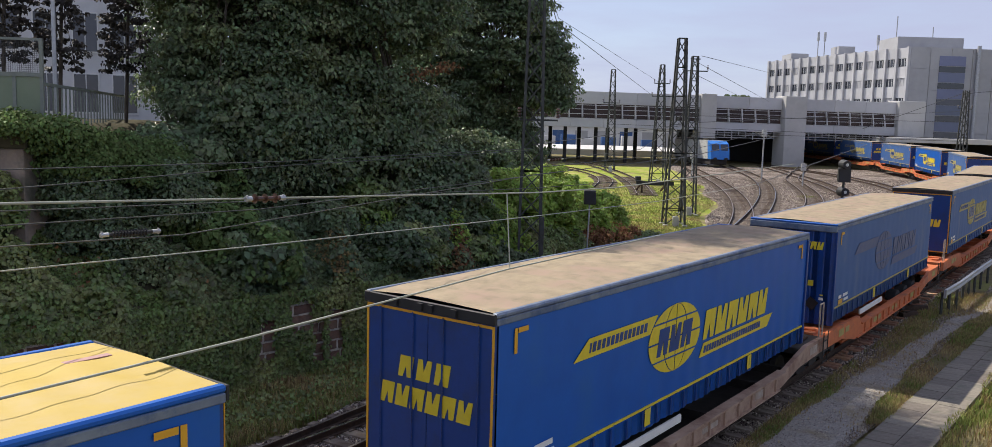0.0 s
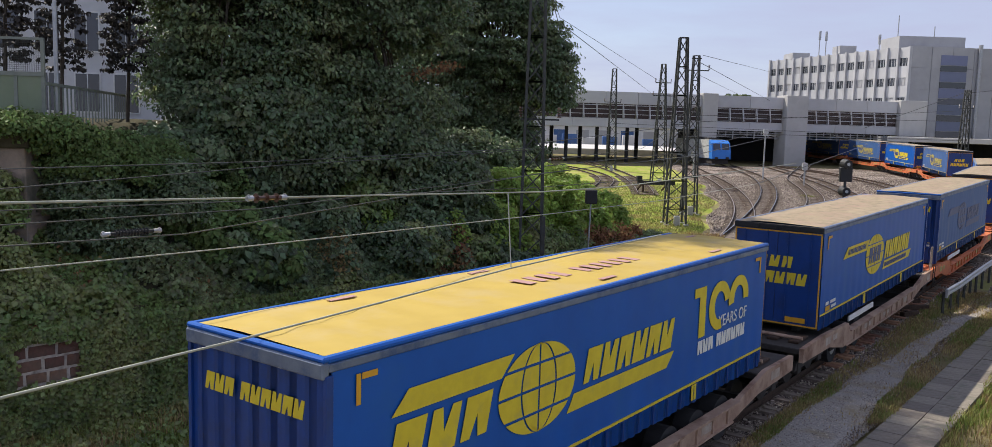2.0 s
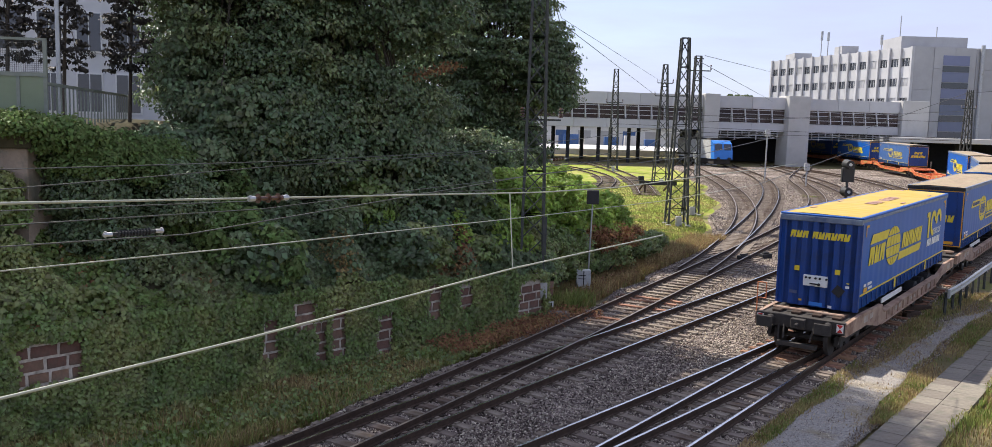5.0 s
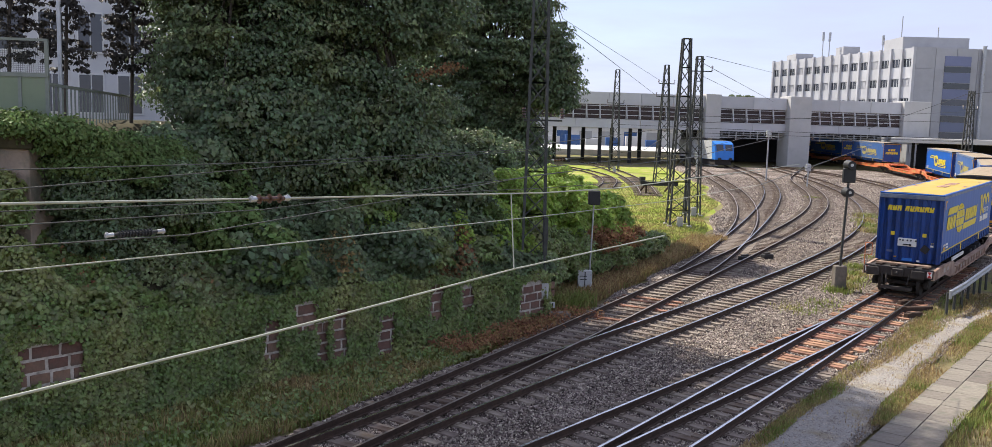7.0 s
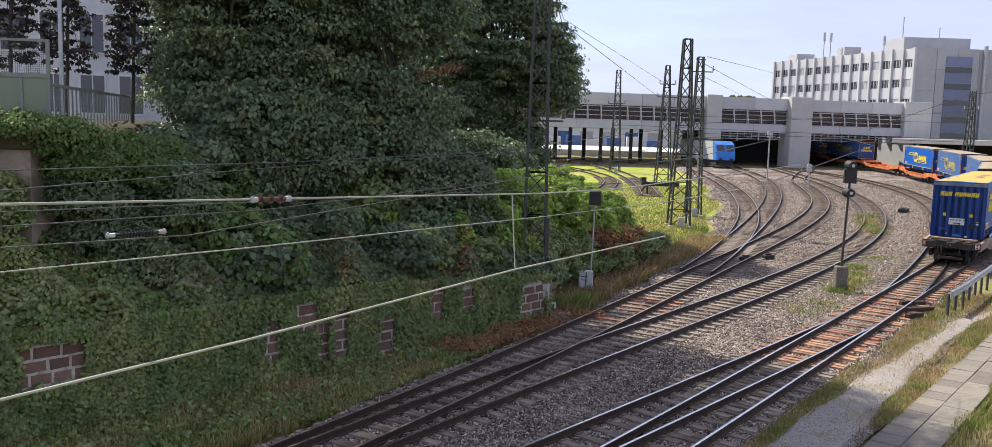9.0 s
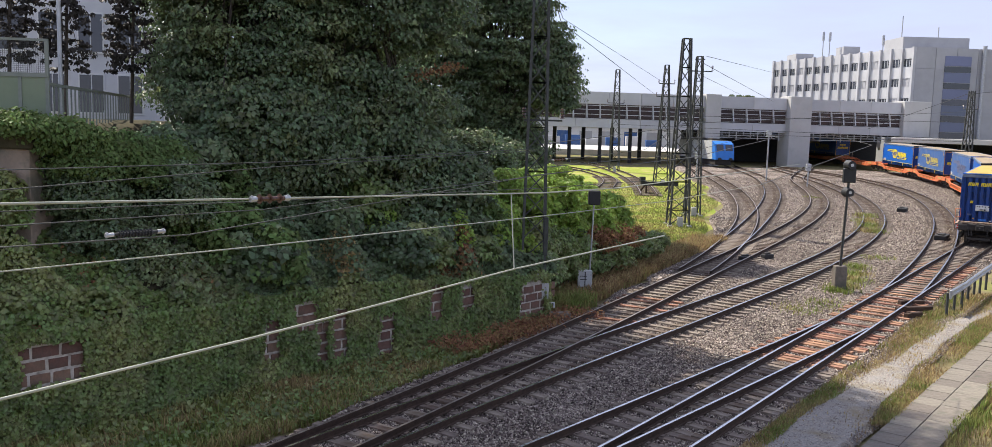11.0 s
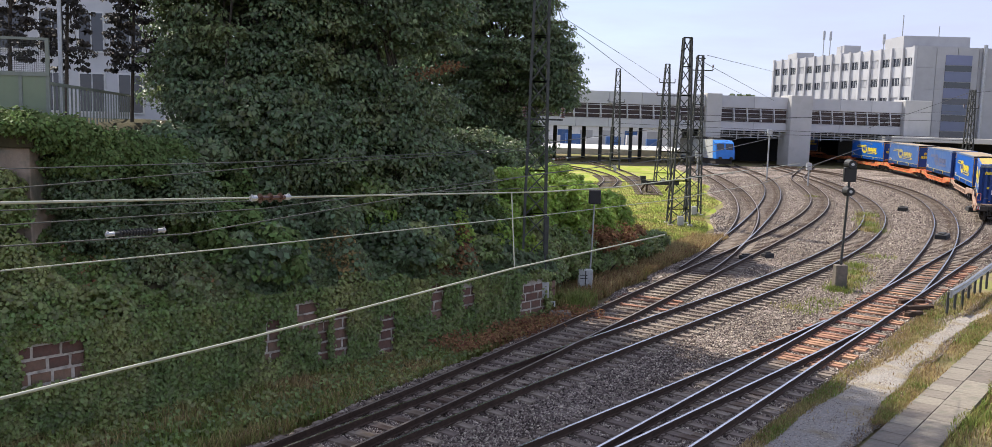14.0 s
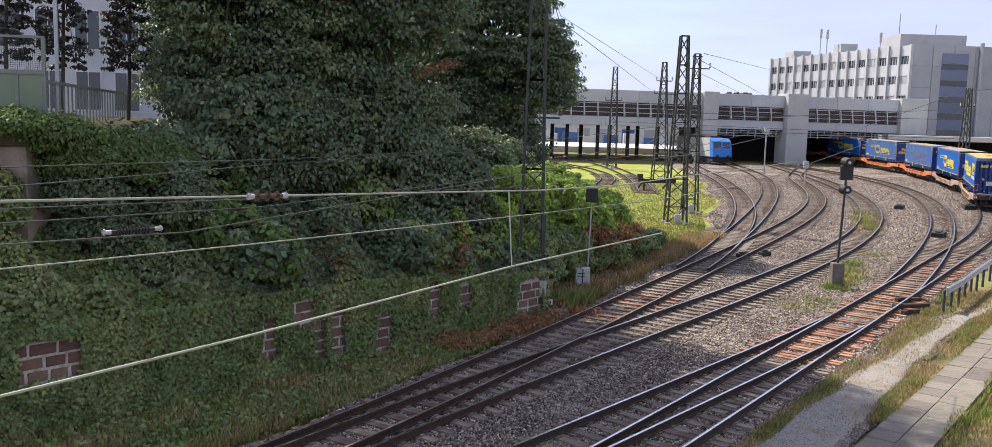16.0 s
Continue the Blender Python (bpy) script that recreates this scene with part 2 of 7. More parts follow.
M["yroof"] = mat("yellow_translucent_roof_sheet", (0.46, 0.325, 0.05), (0.39, 0.27, 0.04), 0.9, 0.65, bump=0.15, bscale=1.6, stain=(0.43, 0.32, 0.13), stain_scale=0.7, stain_at=(0.5, 0.75))
M["troof"] = mat("dirty_tan_roof_sheet", (0.36, 0.285, 0.18), (0.21, 0.165, 0.105), 2.6, 0.8, bump=0.35, bscale=5.0, stain=(0.30, 0.20, 0.15), stain_scale=1.3, stain_at=(0.5, 0.72))
M["yellow"] = mat("yellow_print", (0.72, 0.56, 0.03), (0.62, 0.47, 0.025), 4, 0.5, stain=(0.5, 0.40, 0.08), stain_scale=2.5, stain_at=(0.55, 0.8))
M["dullyellow"] = mat("faded_yellow_print", (0.42, 0.35, 0.10), (0.33, 0.28, 0.10), 4, 0.6)
M["ghost"] = mat("bleached_print_remains", (0.11, 0.12, 0.19), (0.07, 0.095, 0.20), 4, 0.6)
M["amber"] = mat("amber_stripe", (0.70, 0.36, 0.02), (0.6, 0.3, 0.02), 4, 0.5)
M["orange"] = mat("orange_wagon_paint", (0.62, 0.17, 0.055), (0.48, 0.13, 0.045), 2.5, 0.6, bump=0.1, stain=(0.26, 0.10, 0.06), stain_scale=1.5, stain_at=(0.52, 0.7))
M["beige"] = mat("rusty_beige_wagon_paint", (0.42, 0.30, 0.22), (0.28, 0.17, 0.12), 2.0, 0.75, bump=0.15, stain=(0.16, 0.085, 0.055), stain_scale=1.3, stain_at=(0.5, 0.68))
M["under"] = mat("grimy_underframe_steel", (0.055, 0.048, 0.042), (0.03, 0.026, 0.024), 5, 0.8, 0.2)
M["tyre"] = mat("tyre_rubber", (0.025, 0.025, 0.026), (0.015, 0.015, 0.016), 6, 0.85)
M["loco"] = mat("bright_blue_locomotive_paint", (0.03, 0.20, 0.62), (0.025, 0.17, 0.54), 2, 0.4)
M["purple"] = mat("faded_violet_stencil", (0.42, 0.24, 0.22), (0.36, 0.20, 0.18), 5, 0.7)
M["porcelain"] = mat("brown_porcelain", (0.10, 0.05, 0.035), (0.07, 0.035, 0.025), 5, 0.25)
M["hill"] = mat("far_wooded_hill", (0.05, 0.075, 0.055), (0.035, 0.055, 0.045), 0.05, 0.95, spec=0.05)
M["pierstone"] = mat("warm_weathered_stone", (0.34, 0.27, 0.21), (0.22, 0.17, 0.13), 3, 0.95, bump=0.5, bscale=20, stain=(0.12, 0.12, 0.09), stain_scale=0.9)
M["stone"] = mat("ballast_chip", (0.47, 0.39, 0.33), (0.07, 0.056, 0.047), 9, 0.95, per=0.75, island=True, spec=0.2)
M["plat"] = mat("sunlit_platform", (0.55, 0.54, 0.52), (0.45, 0.44, 0.42), 0.8, 0.9)

# ---------------------------------------------------------------- mesh tools


def obj(name, data, parent=None):
    ob = new(name, data)
    if parent:
        ob.parent = parent
    return ob


def mesh_of(name, bm, material):
    me = bpy.data.meshes.new(name)
    bm.to_mesh(me)
    bm.free()
    for m in material if isinstance(material, (list, tuple)) else [material]:
        me.materials.append(m)
    return me


def part(name, bm, material, parent=None, label=""):
    ob = obj(name, mesh_of(name, bm, material), parent)
    return tagged(ob, label)


def share(name, me, parent, m):
    ob = obj(name, me, parent)
    ob.matrix_basis = m
    return ob


def empty(name, m=None):
    ob = new(name)
    ob.empty_display_size = 0.1
    if m is not None:
        ob.matrix_basis = m
    return ob


def box(bm, x0, x1, y0, y1, z0, z1, bevel=0.0, mi=0):
    """A box between two corners, its edges rounded by bevel."""
    b2 = bmesh.new() if bevel else bm
    vs = [b2.verts.new(p) for p in ((x0, y0, z0), (x1, y0, z0), (x1, y1, z0), (x0, y1, z0), (x0, y0, z1), (x1, y0, z1), (x1, y1, z1), (x0, y1, z1))]
    fs = [b2.faces.new([vs[i] for i in f]) for f in ((3, 2, 1, 0), (4, 5, 6, 7), (0, 1, 5, 4), (1, 2, 6, 5), (2, 3, 7, 6), (3, 0, 4, 7))]
    for f in fs:
        f.material_index = mi
    if bevel:
        bmesh.ops.bevel(b2, geom=list(b2.edges), offset=bevel, segments=1, affect="EDGES")
        add(bm, b2)
    return bm


def add(bm, b2, m=None):
    """Move bmesh b2 into bm, at the pose m."""
    me = bpy.data.meshes.new("tmp")
    if m is not None:
        b2.transform(m)
    b2.to_mesh(me)
    b2.free()
    bm.from_mesh(me)
    bpy.data.meshes.remove(me)


def bar(bm, a, b, w, h=None, up=(0, 0, 1)):
    """A square bar from a to b."""
    a, b, h = Vector(a), Vector(b), h or w
    d = (b - a).normalized()
    u = Vector(up)
    if abs(d.dot(u)) > 0.98:
        u = Vector((1, 0, 0))
    s = d.cross(u).normalized() * (w / 2)
    u = s.cross(d).normalized() * (h / 2)
    r = [[bm.verts.new(p + x * s + y * u) for x, y in ((-1, -1), (1, -1), (1, 1), (-1, 1))] for p in (a, b)]
    for i in range(4):
        bm.faces.new((r[0][i], r[0][(i + 1) % 4], r[1][(i + 1) % 4], r[1][i]))
    bm.faces.new(r[0][::-1]); bm.faces.new(r[1])
    return bm


def rod(bm, a, b, r0, r1=None, n=10):
    """A round rod or cone from a to b."""
    a, b = Vector(a), Vector(b)
    m = Matrix.Translation((a + b) / 2) @ (b - a).to_track_quat("Z", "Y").to_matrix().to_4x4()
    bmesh.ops.create_cone(bm, cap_ends=True, segments=n, radius1=r0, radius2=r0 if r1 is None else r1, depth=(b - a).length, matrix=m)
    return bm


def prism(bm, pts, y0, y1, axis="y", mi=0):
    """An outline in x and z (or for axis x in y and z) drawn out between two ends."""
    put = (lambda p, t: (p[0], t, p[1])) if axis == "y" else (lambda p, t: (t, p[0], p[1]))
    r = [[bm.verts.new(put(p, t)) for p in pts] for t in (y0, y1)]
    k = len(pts)
    fs = [bm.faces.new((r[0][i], r[0][(i + 1) % k], r[1][(i + 1) % k], r[1][i])) for i in range(k)]
    fs += [bm.faces.new(r[0][::-1]), bm.faces.new(r[1])]
    for f in fs:
        f.material_index = mi
    bmesh.ops.recalc_face_normals(bm, faces=fs)
    return bm


def raw(name, verts, faces, material, parent=None):
    """A mesh object out of arrays: verts n x 3, faces m x 3 or m x 4."""
    me = bpy.data.meshes.new(name)
    verts, faces = np.asarray(verts, np.float32), np.asarray(faces, np.int32)
    k = faces.shape[1]
    me.vertices.add(len(verts)); me.loops.add(faces.size); me.polygons.add(len(faces))
    me.vertices.foreach_set("co", verts.ravel())
    me.loops.foreach_set("vertex_index", faces.ravel())
    me.polygons.foreach_set("loop_start", np.arange(len(faces), dtype=np.int32) * k)
    me.polygons.foreach_set("loop_total", np.full(len(faces), k, np.int32))
    me.update(calc_edges=True)
    me.materials.append(material)
    return obj(name, me, parent)


def leaves(name, centres, normals, size, material, parent=None, seed=1, aspect=0.75, droop=0.4):
    """Many small folded leaves, one at each centre, facing roughly along its normal."""
    rng = np.random.default_rng(seed)
    c, nrm = np.asarray(centres, float), np.asarray(normals, float)
    k = len(c)
    nrm = nrm + rng.normal(0, 0.42, (k, 3))
    nrm /= np.linalg.norm(nrm, axis=1)[:, None] + 1e-9
    t = rng.normal(0, 1, (k, 3))
    t[:, 2] -= droop * 2
    t -= nrm * (t * nrm).sum(1)[:, None]
    t /= np.linalg.norm(t, axis=1)[:, None] + 1e-9
    s = np.cross(nrm, t)
    z = size * rng.uniform(0.6, 1.3, (k, 1))
    v = np.empty((k, 4, 3))
    v[:, 0] = c - t * z * 0.5
    v[:, 1] = c + s * z * 0.5 * aspect + nrm * z * 0.14
    v[:, 2] = c + t * z * 0.6 - nrm * z * 0.1
    v[:, 3] = c - s * z * 0.5 * aspect + nrm * z * 0.14
    i = np.arange(k)[:, None] * 4
    f = np.concatenate([i + np.array([[0, 1, 2]]), i + np.array([[0, 2, 3]])])
    return raw(name, v.reshape(-1, 3), f, material, parent)


def blades(name, pts, height, material, parent=None, seed=1, width=0.012, lean=0.35):
    """Grass blades: tapered bent strips that stand on the points."""
    rng = np.random.default_rng(seed)
    p = np.asarray(pts, float)
    k = len(p)
    h = np.asarray(height) * rng.uniform(0.5, 1.25, k)
    a = rng.uniform(0, 2 * math.pi, k)
    d = np.stack([np.cos(a), np.sin(a), np.zeros(k)], 1)
    s = np.stack([-np.sin(a), np.cos(a), np.zeros(k)], 1) * width
    top = d * (h * rng.uniform(0.1, lean * 2, k))[:, None]
    up = np.array([0, 0, 1.0])
    v = np.empty((k, 5, 3))
    v[:, 0], v[:, 1] = p - s, p + s
    mid = p + top * 0.35 + up * (h * 0.6)[:, None]
    v[:, 2], v[:, 3] = mid + s * 0.8, mid - s * 0.8
    v[:, 4] = p + top + up * h[:, None]
    i = np.arange(k)[:, None] * 5
    f = np.concatenate([i + np.array([[0, 1, 2]]), i + np.array([[0, 2, 3]]), i + np.array([[3, 2, 4]])])
    return raw(name, v.reshape(-1, 3), f, material, parent)


def zg(y):
    """Height of the rail heads: level near the camera, rising gently towards the station."""
    y = np.asarray(y, float)
    return 0.0171 * 4.0 * np.log1p(np.exp(np.clip((y - 25) / 4.0, -40, 40)))


def zf(y):
    return float(zg(y))

# ---------------------------------------------------------------- tracks on plan
TRACKS = {  # centre line x as a polynomial of (y - 60) / 40, from y to y
    "track_1": ((1.7104, 0.6623, -4.3358, -5.0735, 21.323, 20.8134), 17.5, 112.0),
    "track_2": ((-0.9429, 2.1944, 0.8184, -10.0004, 20.0071, 26.0852), 17.5, 111.0),
    "track_3": ((1.1518, -5.9613, 13.258, 17.287), 41.0, 107.0),
    "track_4": ((-0.9515, -2.1685, 16.4134, 17.7875), 47.5, 118.0),
    "track_5": ((-0.9895, -5.8144, 20.7389, 31.286), 37.0, 127.0),
    "track_6": ((34.952, 38.4349), 17.5, 29.0),
    "track_7": ((-17.106, 35.463, -5.751), 92.0, 123.0),
    "track_8": ((-4.682, 10.308, 9.98), 84.0, 135.0),
}


def track_xy(name, y):
    """Centre line of a track; past its fitted stretch it goes straight on."""
    c, y0, y1 = TRACKS[name]
    yc = min(max(y, y0), y1)
    u = (yc - 60) / 40
    x = float(np.polyval(c, u))
    return x + float(np.polyval(np.polyder(np.array(c)), u)) / 40 * (y - yc)


P0, HEAD, STRAIGHT, RADIUS, ARC = Vector((-6.573, 4.974)), radians(37.12), 56.0, 160.0, 110.0


def main_line(s):
    """Point and heading (from the y axis to the right) of the train's track at s metres: straight, then a left-hand curve."""
    u = Vector((math.sin(HEAD), math.cos(HEAD)))
    if s <= STRAIGHT:
        return P0 + u * s, HEAD
    if s > STRAIGHT + ARC:
        q, h = main_line(STRAIGHT + ARC)
        return q + Vector((math.sin(h), math.cos(h))) * (s - STRAIGHT - ARC), h
    a = (s - STRAIGHT) / RADIUS
    c = P0 + u * STRAIGHT
    r = Vector((-u.y, u.x))  # towards the centre of the curve
    return c + r * RADIUS * (1 - math.cos(a)) + u * RADIUS * math.sin(a), HEAD - a


def line_points(name, y0, y1, step):
    pts, y = [], y0
    while y < y1:
        pts.append(Vector((track_xy(name, y), y)))
        g = (track_xy(name, y + 0.1) - track_xy(name, y)) / 0.1
        y += step / math.hypot(1, g)
    return pts


# ---------------------------------------------------------------- ground
def sheet(name, xs, ys, zfun, material, label, category):
    xs, ys = np.asarray(xs, float), np.asarray(ys, float)
    X, Y = np.meshgrid(xs, ys)
    Z = zfun(X, Y)
    v = np.stack([X, Y, Z], -1).reshape(-1, 3)
    i = np.arange((len(ys) - 1) * len(xs)).reshape(len(ys) - 1, len(xs))[:, :-1].ravel()[:, None]
    f = i + np.array([[0, 1, len(xs) + 1, len(xs)]])
    ob = raw(name, v, f, material)
    return tagged(ob, label, category, kind="structure")


def bumpy(x, y, s=1.0):
    return 0.5 * np.sin(x * 1.3 * s + 0.7 * y * s) * np.cos(y * 1.1 * s - 0.4 * x) + 0.5 * np.sin(2.9 * x * s - 1.7 * y * s)


def levels(a, b, n, p=1.0):
    return a + (b - a) * np.linspace(0, 1, n) ** p


_ys = np.concatenate([np.linspace(-60, 15, 20), np.linspace(15.5, 130, 230), levels(132, 3000, 30, 2.2)])
sheet("ground", np.concatenate([-levels(3000, 30, 18, 0.5), np.linspace(-28, 75, 207), levels(78, 3000, 24, 2)]), _ys,
      lambda x, y: np.minimum(zg(y), 2.3) - 0.42 + 0.03 * bumpy(x, y, 2), M["earth"], "dry earth with sparse yellowing grass beside the railway", "ground")


def ribbon(name, left, right, zoff, material, label, category, n=6, y0=-20, y1=135, step=0.5, amp=0.0):
    """A strip of ground between two edges given as functions of y."""
    ys = np.arange(y0, y1, step)
    v = []
    for y in ys:
        a, b = left(y), right(y)
        for k in range(n + 1):
            t = k / n
            x = a + (b - a) * t
            edge = -0.16 if k in (0, n) else 0.0
            v.append((x, y, min(zf(y), 2.3) + zoff + edge + amp * float(bumpy(x, y, 3.1))))
    i = (np.arange(len(ys) - 1)[:, None] * (n + 1) + np.arange(n)).ravel()[:, None]
    f = i + np.array([[0, 1, n + 2, n + 1]])
    return tagged(raw(name, v, f, material), label, category, kind="structure")


def main_x(y):
    """Main line x at a given y."""
    lo, hi = -60.0, 170.0
    for _ in range(40):
        m = (lo + hi) / 2
        if main_line(m)[0].y < y:
            lo = m
        else:
            hi = m
    return main_line(lo)[0].x


MAINX = {y: main_x(y) for y in range(-30, 150)}


def mx(y):
    k = int(math.floor(y))
    return MAINX[k] + (MAINX[k + 1] - MAINX[k]) * (y - k)


def bed_left(y):
    if y < 40:
        return track_xy("track_1", y) - 2.0 - 0.3 * math.sin(y * 0.9)
    return min(track_xy("track_3", y), track_xy("track_1", y)) - 2.4 - 0.5 * math.sin(y * 0.31)


ribbon("ballast_bed", bed_left, lambda y: mx(y) + 2.1 + 0.25 * math.sin(y * 1.3), -0.24, M["ballast"],
       "grey-brown crushed stone ballast between the railway tracks", "ballast", n=70, amp=0.018)
ribbon("lawn", lambda y: 3.0 + (y - 42) * 0.03, lambda y: bed_left(y) - 0.3 - 0.4 * math.sin(y * 0.7), -0.27,
       M["lawn"], "bright green mown grass between the track curves", "grass", n=24, y0=44, y1=128, amp=0.02)
# service road beside the main line: a loose grey lane and a strip of slabs


def beside(y, off):
    """x at a given y on a line off metres to the right of the main line's straight."""
    a = (y - P0.y + math.sin(HEAD) * off) / math.cos(HEAD)
    return P0.x + math.sin(HEAD) * a + math.cos(HEAD) * off


def ROAD_L(y):
    return beside(y, float(np.interp(y, (10, 20, 24, 29.4, 32.2, 33.8, 36, 60), (1.5, 1.5, 1.72, 2.15, 2.5, 2.95, 3.2, 3.9))) + 0.07 * math.sin(y * 1.7))


def ROAD_R(y):
    return beside(y, float(np.interp(y, (10, 20, 26, 30.5, 33.3, 40, 60), (3.5, 3.3, 3.08, 3.18, 3.6, 4.6, 6.5))) + 0.06 * math.sin(y * 1.9))


ribbon("road", ROAD_L, ROAD_R, -0.20, M["asphalt"], "narrow grey service road with worn gritty surface", "road", n=10, y0=-10, y1=60, amp=0.006)

# ---------------------------------------------------------------- rails and sleepers
RAIL_OUT = ((-0.07, -0.17), (0.07, -0.17), (0.07, -0.155), (0.012, -0.14), (0.012, -0.045), (0.036, -0.035), (0.036, -0.006), (0.032, 0.0), (-0.032, 0.0), (-0.036, -0.006), (-0.036, -0.035), (-0.012, -0.045), (-0.012, -0.14), (-0.07, -0.155))


def rail(name, pts, parent, material):
    """A rail of true section swept along points; the head's top is the worn running face."""
    pts = [Vector(p) for p in pts]
    k = len(RAIL_OUT)
    v, f, mi = [], [], []
    for i, p in enumerate(pts):
        d = (pts[min(i + 1, len(pts) - 1)] - pts[max(i - 1, 0)])
        d.z = 0
        d.normalize()
        r = Vector((d.y, -d.x, 0))
        v += [tuple(p + r * a + Vector((0, 0, b))) for a, b in RAIL_OUT]
    me = bpy.data.meshes.new(name)
    for i in range(len(pts) - 1):
        for j in range(k):
            f.append((i * k + j, i * k + (j + 1) % k, (i + 1) * k + (j + 1) % k, (i + 1) * k + j))
            mi.append(1 if j == 7 else 0)
    me.from_pydata(v, [], f)
    me.materials.append(M["rail"]); me.materials.append(material)
    me.polygons.foreach_set("material_index", mi)
    return obj(name, me, parent)


def sleeper_mesh(length, material):
    bm = bmesh.new()
    b = length / 2
    prism(bm, ((-0.14, -0.20), (0.14, -0.20), (0.11, 0.0), (-0.11, 0.0)), -b, b)
    for s in (-0.75, 0.75):  # fastenings
        for e in (-0.13, 0.13):
            box(bm, -0.07, 0.07, s + e - 0.03, s + e + 0.03, 0.0, 0.035)
    return mesh_of("sleeper", bm, material)


SLEEPER = {"grey": sleeper_mesh(2.6, M["sleeper"]), "rust": sleeper_mesh(2.6, M["rust_sleeper"])}


def lay_track(name, pts, label, head, kinds, sleepers=True, gap=0.62):
    """A track: two rails and its sleepers along a centre line."""
    t = tagged(empty(name), label, "railway track", kind="structure")
    for side in (-0.7535, 0.7535):
        out = []
        for i, p in enumerate(pts):
            d = (pts[min(i + 1, len(pts) - 1)] - pts[max(i - 1, 0)]).normalized()
            q = p + Vector((d.y, -d.x)) * side
            out.append((q.x, q.y, zf(p.y)))
        rail("rail", out, t, head)
    if sleepers:
        acc = 0.0
        for i in range(len(pts) - 1):
            seg = (pts[i + 1] - pts[i])
            acc += seg.length
            if acc >= gap:
                acc -= gap
                p = pts[i]
                if p.y > 105:
                    continue
                a = math.atan2(seg.y, seg.x)
                share("sleeper", SLEEPER[kinds(p)], t, pose(p.x, p.y, zf(p.y) - 0.175, 0, -math.degrees(0.0171 if p.y > 27 else 0) * math.sin(a), math.degrees(a) + random.uniform(-0.8, 0.8)))
    return t


grey = lambda p: "grey"
main_pts = [main_line(s * 0.31)[0] for s in range(-60, 350)]
lay_track("track_main", main_pts, "curving railway track with rust-stained sleepers and shiny rails", M["railhead"],
          lambda p: "rust" if 25.5 < p.y < 46 and random.random() < 0.94 else "grey")
for nm, y0, head, lab in (("track_1", 2.0, "dullhead", "dull rusty railway track with grey concrete sleepers"),
                          ("track_2", 2.0, "railhead", "railway track with polished rails on grey concrete sleepers")):
    lay_track(nm, line_points(nm, y0, 138, 0.31), lab, M[head], lambda p, nm=nm: "rust" if nm == "track_1" and 31 < p.y < 35 and random.random() < 0.6 else "grey")
lay_track("track_3", line_points("track_3", 41, 136, 0.31), "rusty branch track curving away beside the lawn", M["dullhead"], grey)
lay_track("track_4", line_points("track_4", 48, 136, 0.31), "branch track curving towards the station", M["railhead"], grey)
lay_track("track_5", line_points("track_5", 37, 138, 0.31), "branch track curving off a turnout", M["railhead"], grey)
lay_track("track_6", line_points("track_6", 2, 30.5, 0.31), "second track running into a turnout", M["railhead"], lambda p: "rust" if p.y > 26 else "grey")
lay_track("track_7", line_points("track_7", 88, 134, 0.5), "overgrown siding track lying in the grass", M["dullhead"], grey)
lay_track("track_8", line_points("track_8", 81, 134, 0.5), "siding track lying in the grass", M["dullhead"], grey)

# ---------------------------------------------------------------- retaining wall and embankment
WALL_A, WALL_B = Vector((-16.0, 11.75)), Vector((1.9, 31.3))
WALL_U = (WALL_B - WALL_A).normalized()
WALL_N = Vector((WALL_U.y, -WALL_U.x))  # towards the tracks
WALL_LEN = (WALL_B - WALL_A).length


def wall_top(s):
    """Top of the retaining wall at s metres along it."""
    return 2.05 - 0.65 * max(0.0, min(1.0, (s - 18) / 8))


def wall_pt(s, out=0.0, z=0.0):
    p = WALL_A + WALL_U * s + WALL_N * out
    return Vector((p.x, p.y, z))


def bank(s, d):
    """Height of the embankment d metres behind the wall."""
    top = wall_top(s)
    rise = np.clip(d, 0, 8.5)
    far = np.clip((s - 20) / 14, 0, 1)
    return top + (6.6 - top) * (1 - (1 - rise / 8.5) ** 1.35) * (1 - 0.45 * far)


def train_s(t):
    """Way of the train's last end along its track: it slows as it enters the curve."""
    ts = (0.0, 1.5, 3.5, 4.2, 6.3, 7.0, 8.0, 9.0, 11.5, 14.0, 16.0)
    ss = (-8.65, 2.5, 17.5, 22.6, 36.3, 40.6, 46.4, 51.8, 63.6, 75.2, 84.2)
    n = len(ts)
    h = [ts[i + 1] - ts[i] for i in range(n - 1)]
    d = [(ss[i + 1] - ss[i]) / h[i] for i in range(n - 1)]
    m = [d[0]] + [(h[i] * d[i - 1] + h[i - 1] * d[i]) / (h[i] + h[i - 1]) for i in range(1, n - 1)] + [d[-1]]
    i = max(0, min(n - 2, sum(1 for q in ts if q <= t) - 1))
    u = (t - ts[i]) / h[i]
    return ((1 + 2 * u) * (1 - u) ** 2 * ss[i] + u * (1 - u) ** 2 * h[i] * m[i] + u * u * (3 - 2 * u) * ss[i + 1] + u * u * (u - 1) * h[i] * m[i + 1])


# ---------------------------------------------------------------- train
TL, TW, TB, TT = 13.6, 1.275, 1.33, 4.24  # trailer length, half width, lower and upper edge


def flat_shape(bm, loops, y, right=True, depth=0.006, mi=0):
    """Thin raised print on a side wall: outlines in (along, up), read from outside."""
    for pts in loops:
        sgn = -1 if right else 1
        q = [(p[0] if right else TL - p[0], p[1]) for p in pts]
        prism(bm, q, sgn * y, sgn * (y + depth), "y", mi)


def para(x, z, w, h, lean=0.0):
    return ((x, z), (x + w, z), (x + w + lean * h, z + h), (x + lean * h, z + h))


